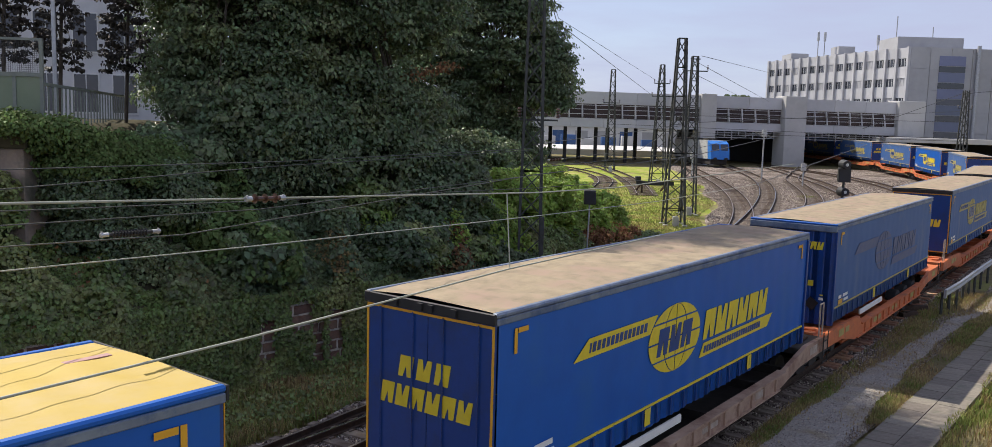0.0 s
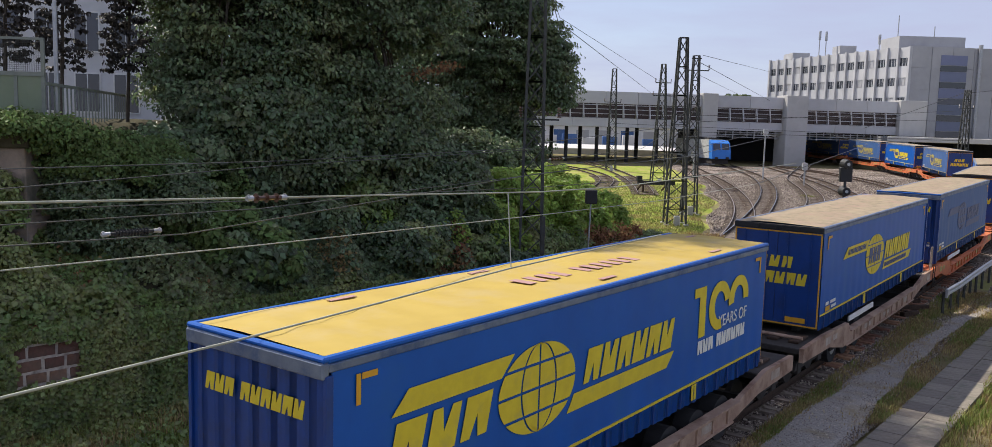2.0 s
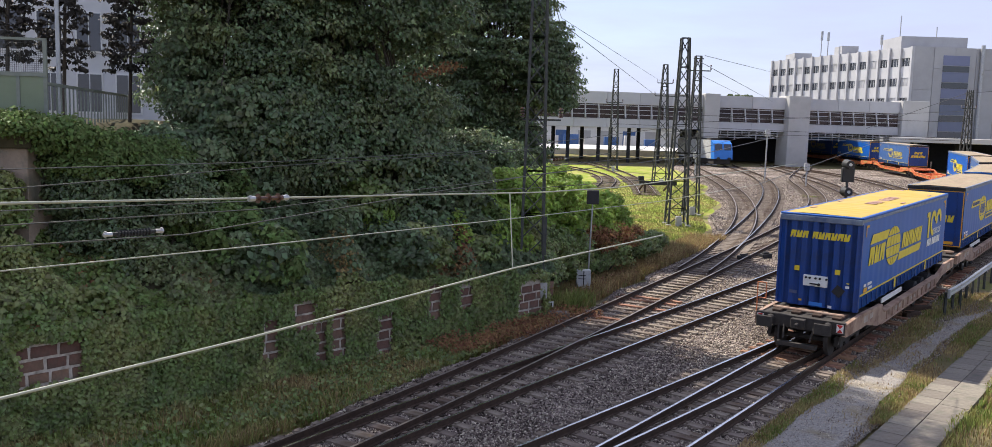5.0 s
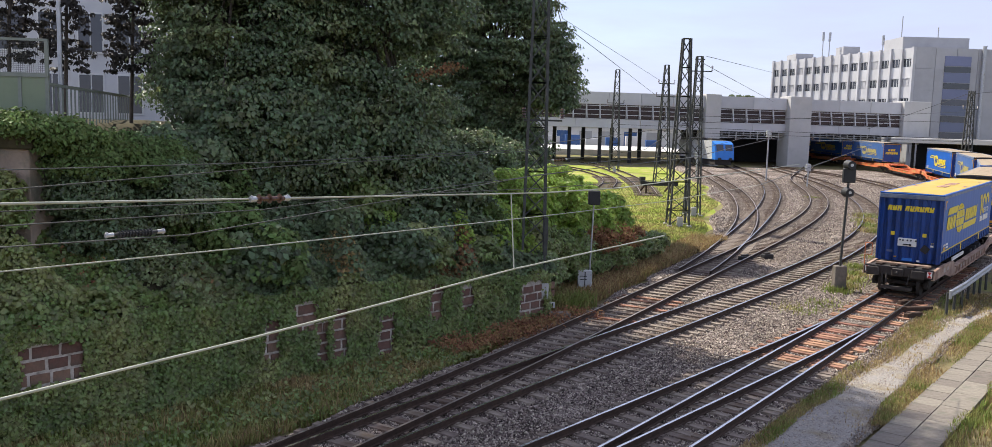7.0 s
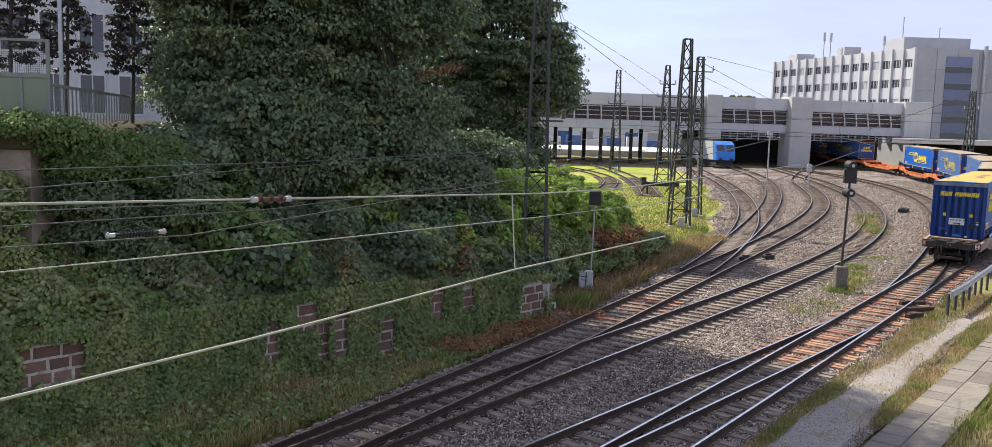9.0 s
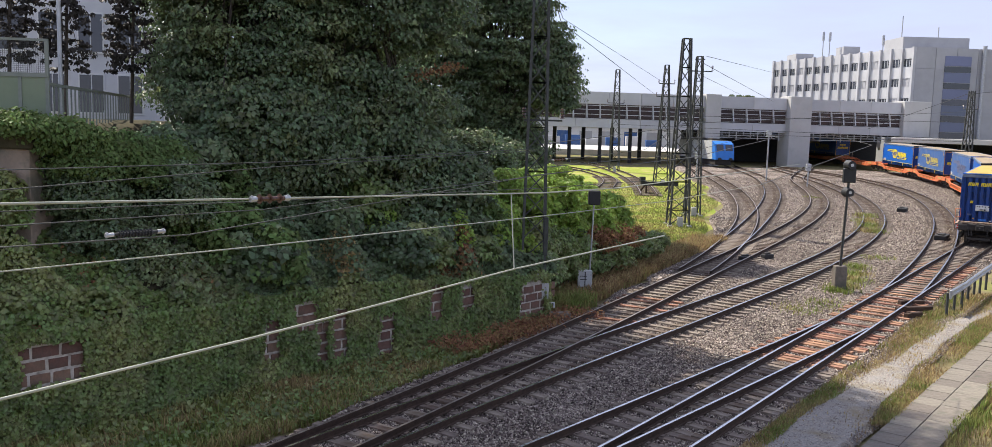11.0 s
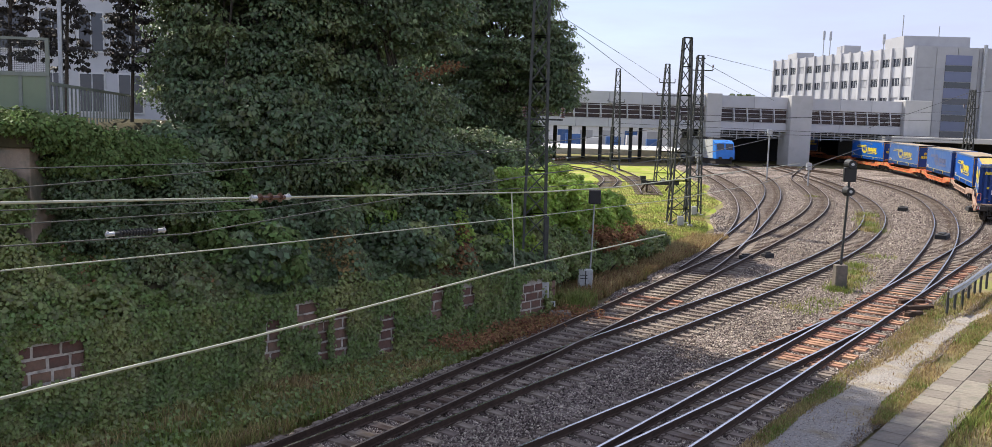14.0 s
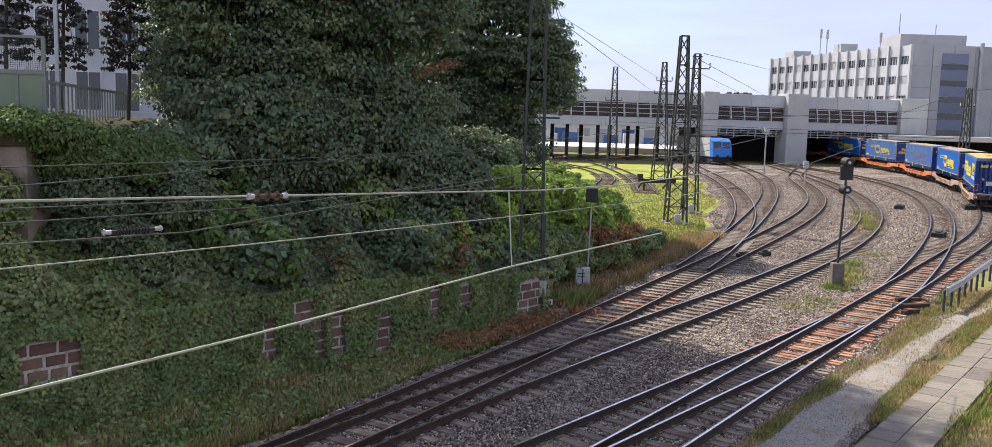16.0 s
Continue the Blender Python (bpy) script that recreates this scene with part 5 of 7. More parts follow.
def lumps(count, seed):
    """Low rounded bushes that break up the slope, in three kinds of leaf."""
    rng = random.Random(seed)
    for i in range(count):
        s, d = rng.uniform(10.5, 25.5), rng.uniform(0.5, 4.2)
        r = rng.uniform(0.5, 1.05)
        kind = ("leaf", "ivy", "hedgeleaf", "leaf")[i % 4]
        shrub("shrub", [(on_bank(s, d, r * 0.35), (r * 1.15, r, r))], "low leafy shrub on the overgrown embankment", M[kind], 0.13 + 0.08 * rng.random(), 300 + i, per=40, clump=0.30, n=70, up=0.75)


def on_bank(s, d, dz=0.0):
    p = wall_pt(s, -d)
    return (p.x, p.y, float(bank(s, d)) + dz)


for i, (s, d, r, h) in enumerate(((12.0, 4.0, 1.5, 0.9), (14.5, 4.4, 1.7, 1.0), (17.0, 4.4, 1.9, 2.0), (19.5, 4.0, 1.8, 2.0), (21.8, 3.4, 1.7, 1.9), (24.0, 2.8, 1.5, 1.7))):
    shrub("shrub", [(on_bank(s, d, h * 0.45), (r, r, h))], "dark green broad-leaved shrub on the embankment", M["leaf"], 0.17, 40 + i, per=48, clump=0.42, n=150)
lumps(26, 3)
for i, (c, r) in enumerate((((-1.6, 43.5, 3.6), (2.0, 1.6, 2.6)), ((0.4, 46.0, 3.4), (2.0, 1.6, 2.6)), ((-3.6, 42.0, 4.4), (2.2, 1.6, 3.0)), ((-1.0, 40.0, 4.6), (1.6, 1.4, 1.9)))):
    shrub("shrub", [(c, r)], "tall dark green shrub below the trees", M["leaf"], 0.16, 240 + i, per=48, clump=0.45, n=150, up=0.9)
# bright shrubs beside the mast (sunlight in the leaf colour), red-brown ones before them
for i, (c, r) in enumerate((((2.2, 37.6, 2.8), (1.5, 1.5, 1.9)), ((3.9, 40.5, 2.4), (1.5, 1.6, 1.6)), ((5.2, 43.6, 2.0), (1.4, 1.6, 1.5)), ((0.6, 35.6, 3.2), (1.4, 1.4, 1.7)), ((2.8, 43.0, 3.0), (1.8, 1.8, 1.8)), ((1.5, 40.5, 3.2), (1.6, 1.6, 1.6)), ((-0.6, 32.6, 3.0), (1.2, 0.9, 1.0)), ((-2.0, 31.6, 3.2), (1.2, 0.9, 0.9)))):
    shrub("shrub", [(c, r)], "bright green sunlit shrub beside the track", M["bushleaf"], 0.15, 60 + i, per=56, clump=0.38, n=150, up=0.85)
for i, (c, r) in enumerate((((4.4, 38.9, 1.5), (1.0, 0.7, 0.9)), ((5.8, 41.4, 1.3), (1.0, 0.8, 0.9)), ((6.8, 44.0, 1.1), (0.8, 0.9, 0.8)))):
    shrub("shrub", [(c, r)], "withered red-brown shrub beside the track", M["redleaf"], 0.11, 70 + i, per=26, clump=0.36, n=60)
for i, (c, r) in enumerate((((5.2, 39.8, 0.8), (1.0, 0.6, 0.7)), ((6.6, 42.4, 0.8), (1.0, 0.7, 0.8)), ((7.6, 44.6, 0.7), (0.8, 0.8, 0.7)), ((8.6, 47.4, 0.7), (0.7, 0.7, 0.5)))):
    shrub("shrub", [(c, r)], "low green shrub with hanging ivy beside the track", M["ivy"], 0.12, 80 + i, per=44, clump=0.32, n=90)

for i, (c, r) in enumerate((((2.3, 35.6, 1.4), (0.9, 0.8, 1.2)), ((1.5, 34.4, 1.7), (0.8, 0.8, 1.2)), ((1.9, 33.4, 1.0), (0.6, 0.7, 0.9)), ((3.2, 37.4, 1.3), (0.9, 0.8, 1.1)), ((2.9, 36.6, 0.7), (0.8, 0.6, 0.7)), ((4.2, 38.6, 0.7), (0.8, 0.6, 0.6)))):
    shrub("shrub", [(c, r)], "dark ivy-grown shrub behind the cabinet", M["ivy"], 0.13, 180 + i, per=46, clump=0.34, n=100)

# street-level corner: stone pier, ivy hedge, screen and railing
bm = bmesh.new()
box(bm, -14.5, -10.95, 20.0, 21.2, 1.0, 6.0, 0.02)
pier = tagged(part("wall_pier", bm, M["pierstone"]), "weathered stone bridge pier overgrown with ivy", "pier", kind="structure")
bm = bmesh.new()
box(bm, -14.6, -10.8, 19.85, 21.4, 6.0, 6.45, 0.03)
part("cornice", bm, M["soil"], pier, "dark weathered cornice")
for i, (c, r) in enumerate((((-11.4, 20.0, 6.45), (0.9, 0.5, 0.28)), ((-10.5, 20.6, 6.1), (0.8, 0.6, 0.5)), ((-9.8, 21.8, 5.75), (0.9, 0.7, 0.6)), ((-9.2, 23.0, 5.55), (0.9, 0.7, 0.62)), ((-10.2, 20.9, 5.5), (0.9, 0.6, 0.6)), ((-9.4, 21.9, 5.3), (0.9, 0.6, 0.7)))):
    shrub("hedge", [(c, r)], "leafy ivy hedge hanging over the wall", M["hedgeleaf"], 0.095, 90 + i, per=56, clump=0.30, n=150, category="hedge")
for i, (c, r) in enumerate((((-10.1, 21.0, 4.7), (0.9, 0.6, 0.9)), ((-9.9, 21.2, 3.8), (1.0, 0.7, 1.0)), ((-9.3, 21.5, 3.0), (1.1, 0.7, 1.0)), ((-8.6, 22.4, 4.4), (1.0, 0.7, 1.2)))):
    shrub("hedge", [(c, r)], "dark ivy curtain below the hedge", M["leaf"], 0.10, 190 + i, per=70, clump=0.34, n=140, category="hedge")
for i, (c, r) in enumerate((((-11.3, 19.4, 3.0), (0.8, 0.5, 1.0)), ((-10.6, 19.0, 2.3), (0.7, 0.5, 0.7)), ((-11.4, 19.7, 4.4), (0.35, 0.3, 1.0)), ((-12.0, 19.0, 4.0), (0.5, 0.5, 1.4)))):
    shrub("ivy", [(c, r)], "light green ivy climbing the pier", M["ivy"], 0.10, 100 + i, per=60, clump=0.28, n=120, category="ivy")

screen = tagged(empty("noise_screen", pose(-11.02, 21.05, 7.0, 0, 0, 8)), "pale green screen fence with wire mesh above, on the bridge edge", "fence")
bm = bmesh.new()
for x in (0.0, -0.62, -1.9, -3.1):
    box(bm, x - 0.04, x + 0.04, -0.04, 0.04, -0.4, 1.6 if x in (0.0, -3.1) else 0.75)
box(bm, -3.2, 0.04, -0.05, 0.05, 0.70, 0.80)
box(bm, -3.2, 0.04, -0.03, 0.03, 1.56, 1.62)
part("frame", bm, M["greenframe"], screen, "grey-green steel frame")
for x0, x1 in ((-0.58, -0.04), (-1.86, -0.66), (-3.06, -1.94)):
    bm = bmesh.new()
    box(bm, x0, x1, -0.015, 0.015, -0.4, 0.70)
    part("panel", bm, M["greenpanel"], screen)
bm = bmesh.new()
for i in range(60):
    x = -3.05 + i * 0.05
    bar(bm, (x, 0, 0.8), (x, 0, 1.56), 0.006)
for i in range(16):
    z = 0.82 + i * 0.048
    bar(bm, (-3.05, 0.006, z), (0, 0.006, z), 0.006)
part("wire_mesh", bm, M["mast"], screen, "fine dark wire mesh")
railing = tagged(empty("railing", pose(-11.3, 21.6, 7.0, 0, 0, 104)), "grey steel railing with flat upright bars", "railing")
bm = bmesh.new()
box(bm, 0, 12.0, -0.03, 0.03, 0.52, 0.60)
part("handrail", bm, M["greenframe"], railing)
post_bm = bmesh.new()
box(post_bm, -0.012, 0.012, -0.02, 0.02, -0.5, 0.52)
post_me = mesh_of("bar", post_bm, M["greenframe"])
for i in range(26):
    share("bar", post_me, railing, pose(0.1 + i * 0.46, 0, 0))

# white house behind the trees
house = tagged(empty("town_house", pose(-19.5, 50.0, 6.0, 0, 0, 8)), "tall white rendered house behind the trees", "house")
bm = bmesh.new()
box(bm, -14, 0, 0, 10, 0, 16)
part("wall", bm, M["rendered"], house)
bm = bmesh.new()
prism(bm, ((-14.5, 15.9), (0.5, 15.9), (-1.5, 19), (-12.5, 19)), -0.6, 10.6)
part("roof", bm, M["sandstone"], house, "red tiled roof")
for zc in (1.0, 4.4, 7.8, 11.2):
    for xc in (-12.3, -10.2, -8.1, -6.0, -3.9, -1.8):
        bm = bmesh.new()
        box(bm, xc - 0.72, xc + 0.72, -0.06, 0.02, zc - 0.1, zc + 2.2)
        w = part("window", bm, M["white"], house, "white framed window")
        for q in (-0.29, 0.29):
            bm = bmesh.new()
            box(bm, xc + q * 1.15 - 0.30, xc + q * 1.15 + 0.30, -0.075, -0.062, zc, zc + 2.1)
            part("pane", bm, M["darkglass"], w)
for i, (x, y, h) in enumerate(((-13.6, 27.0, 4.2), (-12.4, 29.0, 4.2), (-14.8, 26.0, 4.0))):
    tree("street_tree", (x, y, 7.0), h + 5.5, [((0, 0, 2.2), (0.75, 0.7, 2.2), 1.0), ((0, 0, 6.4), (2.0, 2.0, 2.7), 2.6)], "slim dark red-leaved street tree behind the railing", M["darkleaf"], 0.13, 120 + i, trunk_r=0.06, per=28, clump=0.26, n=95, group="street trees")
lp = tagged(empty("lamp_post", pose(-12.0, 23.6, 6.5)), "slim grey street lamp post beside the railing", "lamp post")
bm = bmesh.new()
rod(bm, (0, 0, 0), (0, 0, 6.5), 0.06, 0.045, 12)
part("pole", bm, M["galv"], lp)

# ---------------------------------------------------------------- station bridge
BR_A, BR_B = Vector((8.0, 135.4)), Vector((72.0, 147.8))
BR_U = (BR_B - BR_A).normalized()
BR_N = Vector((BR_U.y, -BR_U.x))
BR_ROT = math.degrees(math.atan2(BR_U.y, BR_U.x))
bridge = tagged(empty("station_bridge", pose(BR_A.x, BR_A.y, 0, 0, 0, BR_ROT)), "long grey-white station bridge over the tracks with dark louvres", "bridge")
bm = bmesh.new()
box(bm, -34, 66, 0.4, 24, 7.5, 8.3)
box(bm, -34, 66, 1.2, 20, 8.3, 12.2)
part("deck", bm, M["concrete"], bridge)
for x0, x1 in ((-34, 25.2), (27.8, 39.6), (43.4, 60.6)):
    n = max(1, round((x1 - x0) / 5.4))
    for i in range(n):  # upper and lower fascia panels
        a, b = x0 + (x1 - x0) * i / n + 0.02, x0 + (x1 - x0) * (i + 1) / n - 0.02
        for z0, z1 in ((10.85, 12.75), (7.15, 8.55)):
            bm = bmesh.new()
            box(bm, a, b, 0.0, 0.3, z0, z1, 0.03)
            part("fascia_panel", bm, M["whitepanel"], bridge)
    m = max(1, round((x1 - x0) / 2.2))
    for i in range(m):
        a, b = x0 + (x1 - x0) * i / m, x0 + (x1 - x0) * (i + 1) / m
        if a < -8:
            continue
        bm = bmesh.new()
        box(bm, a + 0.08, b - 0.08, 0.25, 0.4, 8.6, 10.8)
        part("louvre_panel", bm, M["brownpanel"], bridge, "dark brown louvre panel")
        bm = bmesh.new()
        bar(bm, (a, 0.1, 10.75), (a, -0.35, 8.62), 0.16)
        bar(bm, (a, -0.35, 8.66), (a, 0.3, 8.66), 0.14)
        part("bracket", bm, M["whitepanel"], bridge, "pale slanted bracket")
    bm = bmesh.new()
    for z, y in ((9.2, -0.25), (9.95, -0.1), (10.6, 0.04)):
        bar(bm, (max(x0, -8), y, z), (x1, y, z), 0.09)
    part("rail", bm, M["whitepanel"], bridge, "pale horizontal rails before the louvres")
for x0, x1, y0, z0, z1 in ((25.2, 27.8, -0.6, 1.2, 13.0), (39.6, 43.4, -1.2, 1.2, 13.1), (60.6, 65.6, -0.8, 5.8, 13.0)):
    bm = bmesh.new()
    box(bm, x0, x1, y0, 2.5, z0, z1, 0.06)
    part("pylon", bm, M["concrete"], bridge, "pale concrete pylon")
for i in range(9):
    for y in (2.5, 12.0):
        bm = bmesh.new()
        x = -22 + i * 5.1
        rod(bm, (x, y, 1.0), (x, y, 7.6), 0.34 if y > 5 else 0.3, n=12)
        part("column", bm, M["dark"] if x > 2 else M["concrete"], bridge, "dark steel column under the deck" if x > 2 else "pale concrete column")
_q = main_line(173.0)[0] - BR_A
RW0, RW1 = _q.dot(BR_U) - 3.2, _q.dot(BR_U) + 3.2
# dark sheets in place of the shade below the deck
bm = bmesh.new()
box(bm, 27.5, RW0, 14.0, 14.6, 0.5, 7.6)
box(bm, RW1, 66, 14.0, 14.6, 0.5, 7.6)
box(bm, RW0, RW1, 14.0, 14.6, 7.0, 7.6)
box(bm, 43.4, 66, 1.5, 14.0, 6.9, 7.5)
# added sides and roof behind the opening, keeping daylight out
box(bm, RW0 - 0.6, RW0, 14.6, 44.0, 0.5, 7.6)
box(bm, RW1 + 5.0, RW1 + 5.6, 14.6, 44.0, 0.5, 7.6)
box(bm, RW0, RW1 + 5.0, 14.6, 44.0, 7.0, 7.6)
part("shade_backing", bm, M["dark"], bridge, "dark sheets standing in for shade under the deck, with an added passage that blocks daylight")
bm = bmesh.new()
for i in range(26):
    x = 28.5 + i * 1.25
    bar(bm, (x, 0.2, 7.1), (x, 0.2, 6.6 - 0.4 * (i % 3)), 0.12)
for z in (6.9, 6.5, 6.1):
    bar(bm, (28, 0.6, z), (39.4, 0.6, z), 0.1)
    bar(bm, (43.6, 0.6, z), (60, 0.6, z), 0.1)
part("cable_duct", bm, M["galv"], bridge, "grey cable ducts along the underside")

# platforms, canopies and a pale building beyond the bridge
bm = bmesh.new()
box(bm, -8, 40, 166, 210, 1.0, 3.0, 0.05)
tagged(part("station_platform", bm, M["plat"]), "sunlit pale station platform beyond the bridge", "platform", kind="structure")
for i in range(7):
    bm = bmesh.new()
    x = 6 + i * 5.0
    box(bm, x, x + 3.6, 214, 216, 1.88, 4.6 + (i % 3) * 0.4, 0.05)
    tagged(part("container", bm, M["whitepanel"] if i % 2 else M["dullblue"]), "blue freight container beyond the platform" if not i % 2 else "white freight container beyond the platform", "container", "containers beyond the platform")
shed = tagged(empty("goods_shed", pose(-30, 232, 0)), "long pale goods shed with dark bays far behind the platform", "shed")
part("wall", box(bmesh.new(), 0, 110, 0, 8, 1.0, 7.6, 0.05), M["rendered"], shed)
part("roof", box(bmesh.new(), -0.5, 110.5, -0.8, 8.6, 7.6, 8.1, 0.05), M["greypanel"], shed, "flat grey roof edge")
for i in range(18):
    part("bay", box(bmesh.new(), 3 + i * 6.0, 6.4 + i * 6.0, -0.06, 0.05, 2.6, 6.4), M["dullblue"] if i % 3 == 1 else M["greypanel"], shed, "closed loading bay door")
hall = tagged(empty("canopy", pose(64.5, 141.5, 0, 0, 0, -48)), "long pale flat canopy over the platforms", "canopy")
bm = bmesh.new()
box(bm, 0, 40, -2.0, 9, 6.1, 6.9, 0.05)
part("roof", bm, M["concrete"], hall)
for i in range(6):
    bm = bmesh.new()
    rod(bm, (2 + i * 7, 2, 0.8), (2 + i * 7, 2, 6.1), 0.25, n=10)
    part("post", bm, M["dark"], hall)
# dark sheet gives the shade beneath the canopy by its colour
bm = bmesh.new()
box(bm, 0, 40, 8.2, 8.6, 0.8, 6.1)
part("shade_backing", bm, M["dark"], hall, "dark sheet standing in for shade under the canopy")

# ---------------------------------------------------------------- office building
OA, OB, OC = Vector((62.0, 200.0)), Vector((75.0, 160.0)), Vector((108.0, 163.0))
office = tagged(empty("office_building", pose(OB.x, OB.y, 0)), "white office block with dark windows and a grey tower", "office building")


def office_facade(a, b, bays, z_top, rows, wall_mat):
    """A facade with fins between the bays and recessed windows in rows (z, height)."""
    d = b - a
    L = d.length
    rot = math.degrees(math.atan2(d.y, d.x))
    base = pose(a.x - OB.x, a.y - OB.y, 0, 0, 0, rot)
    bm = bmesh.new()
    box(bm, 0, L, 0.25, 14, 1.0, z_top)
    w = part("wall", bm, M[wall_mat], office)
    w.matrix_basis = base
    for i in range(bays + 1):
        bm = bmesh.new()
        x = L * i / bays
        box(bm, x - 0.22, x + 0.22, -0.35, 0.25, 6.0, z_top + 0.15)
        fin = part("fin", bm, M["whitepanel"], office)
        fin.matrix_basis = base
    zs = sorted(rows)
    for i in range(bays):
        x0, x1 = L * i / bays + 0.26, L * (i + 1) / bays - 0.26
        for k, (z, h) in enumerate(zs):
            top = zs[k + 1][0] if k + 1 < len(zs) else z_top
            bm = bmesh.new()
            box(bm, x0, x1, 0.0, 0.25, z + h, top)
            q = part("panel", bm, M["whitepanel"], office)
            q.matrix_basis = base
            bm = bmesh.new()
            box(bm, x0 + 0.15, x1 - 0.15, 0.10, 0.2, z + 0.05, z + h - 0.05)
            q = part("window", bm, M["darkglass"] if (i * 7 + k * 5) % 4 else M["greypanel"], office, "dark office window" if (i * 7 + k * 5) % 4 else "window with grey blind")
            q.matrix_basis = base
            bm = bmesh.new()
            for t in (1 / 3, 2 / 3):
                x = x0 + (x1 - x0) * t
                box(bm, x - 0.04, x + 0.04, 0.05, 0.1, z + 0.05, z + h - 0.05)
            f = part("mullion", bm, M["whitepanel"], q)


office_facade(OA, OB, 15, 23.3, ((19.9, 1.5), (16.3, 1.5), (12.7, 1.5), (9.1, 1.5)), "whitepanel")
tower_rot = math.degrees(math.atan2((OC - OB).y, (OC - OB).x))
bm = bmesh.new()
box(bm, 0, 33, 0.0, 20, 1.0, 23.35)
t = part("tower", bm, M["greypanel"], office, "grey panelled corner tower")
t.matrix_basis = pose(0, 0, 0, 0, 0, tower_rot)
for i in range(8):
    for j in range(5):
        x0, x1, z0, z1 = i * 4.1 + 0.05, i * 4.1 + 4.05, 4 + j * 3.9, 4 + j * 3.9 + 3.85
        bm = bmesh.new()
        box(bm, x0 + 0.3 * (i == 0), x1, -0.12, 0.0, z0, z1)
        q = part("panel", bm, M["greypanel"], office)
        q.matrix_basis = pose(0, 0, 0, 0, 0, tower_rot)
for k in range(6):
    for mm, z0, z1 in (("blueglass", 5.2 + k * 3.0, 7.0 + k * 3.0), ("darkglass", 7.05 + k * 3.0, 8.1 + k * 3.0)):
        if z1 > 23:
            continue
        bm = bmesh.new()
        box(bm, 5.9, 11.0, -0.2, 0.0, z0, z1)
        q = part("window" if mm == "darkglass" else "panel", bm, M[mm], office, "blue-grey glazing band" if mm == "blueglass" else "dark strip window")
        q.matrix_basis = pose(0, 0, 0, 0, 0, tower_rot)
bm = bmesh.new()
rod(bm, (13.2, -0.5, 2), (13.2, -0.5, 24), 0.35, n=12)
q = part("flue", bm, M["galv"], office, "tall steel flue pipe")
q.matrix_basis = pose(0, 0, 0, 0, 0, tower_rot)
bm = bmesh.new()
box(bm, 0.5, 13.0, 6, 14, 23.3, 25.9)
q = part("plant_room", bm, M["greypanel"], office, "pale roof plant room")
q = part("plant_room", box(bmesh.new(), -10.8, -7.0, 32, 38, 23.3, 24.6), M["greypanel"], office)
q = part("plant_room", box(bmesh.new(), -5.2, -1.8, 20, 24, 23.3, 25.2), M["greypanel"], office)
for x, y, h, head in ((-8.0, 24, 5.2, 1), (-7.0, 23, 5.0, 1), (0.6, 7, 6.5, 0), (9.0, 10, 5.0, 0), (-1.5, 10, 3.2, 1)):
    bm = bmesh.new()
    rod(bm, (x, y, 23.3), (x, y, 23.3 + h), 0.10, n=8)
    if head:
        box(bm, x - 0.22, x + 0.22, y - 0.2, y + 0.2, 23.3 + h - 1.9, 23.3 + h, 0.05)
    part("antenna", bm, M["galv"], office, "grey roof antenna")

hill = bmesh.new()
for i in range(60):
    a = i / 59
    x = -200 + 900 * a
    h = 30 + 14 * math.sin(a * 5 + 0.4) + 5 * math.sin(a * 31) + 3 * math.sin(a * 77)
    b2 = hill.verts.new((x, 1100, -5)); b3 = hill.verts.new((x, 1150, h + 6)); b4 = hill.verts.new((x, 1400, -5))
hill.verts.ensure_lookup_table()
for i in range(59):
    v = hill.verts
    hill.faces.new((v[i * 3], v[i * 3 + 3], v[i * 3 + 4], v[i * 3 + 1])); hill.faces.new((v[i * 3 + 1], v[i * 3 + 4], v[i * 3 + 5], v[i * 3 + 2]))
tagged(part("backdrop_hill", hill, M["hill"]), "far wooded hill on the horizon", "hill", kind="structure")
for i, (x, y) in enumerate(((52.0, 196.0), (56.0, 200.0), (49.0, 202.0))):
    tree("far_tree", (x, y, 2.0), 13, [((0, 0, 10.3), (2.6, 2.6, 3.4), 1.0)], "dark green tree behind the bridge", M["leaf"], 0.5, 140 + i, per=30, clump=0.8, n=60, group="trees behind the bridge")

# ---------------------------------------------------------------- masts and wires


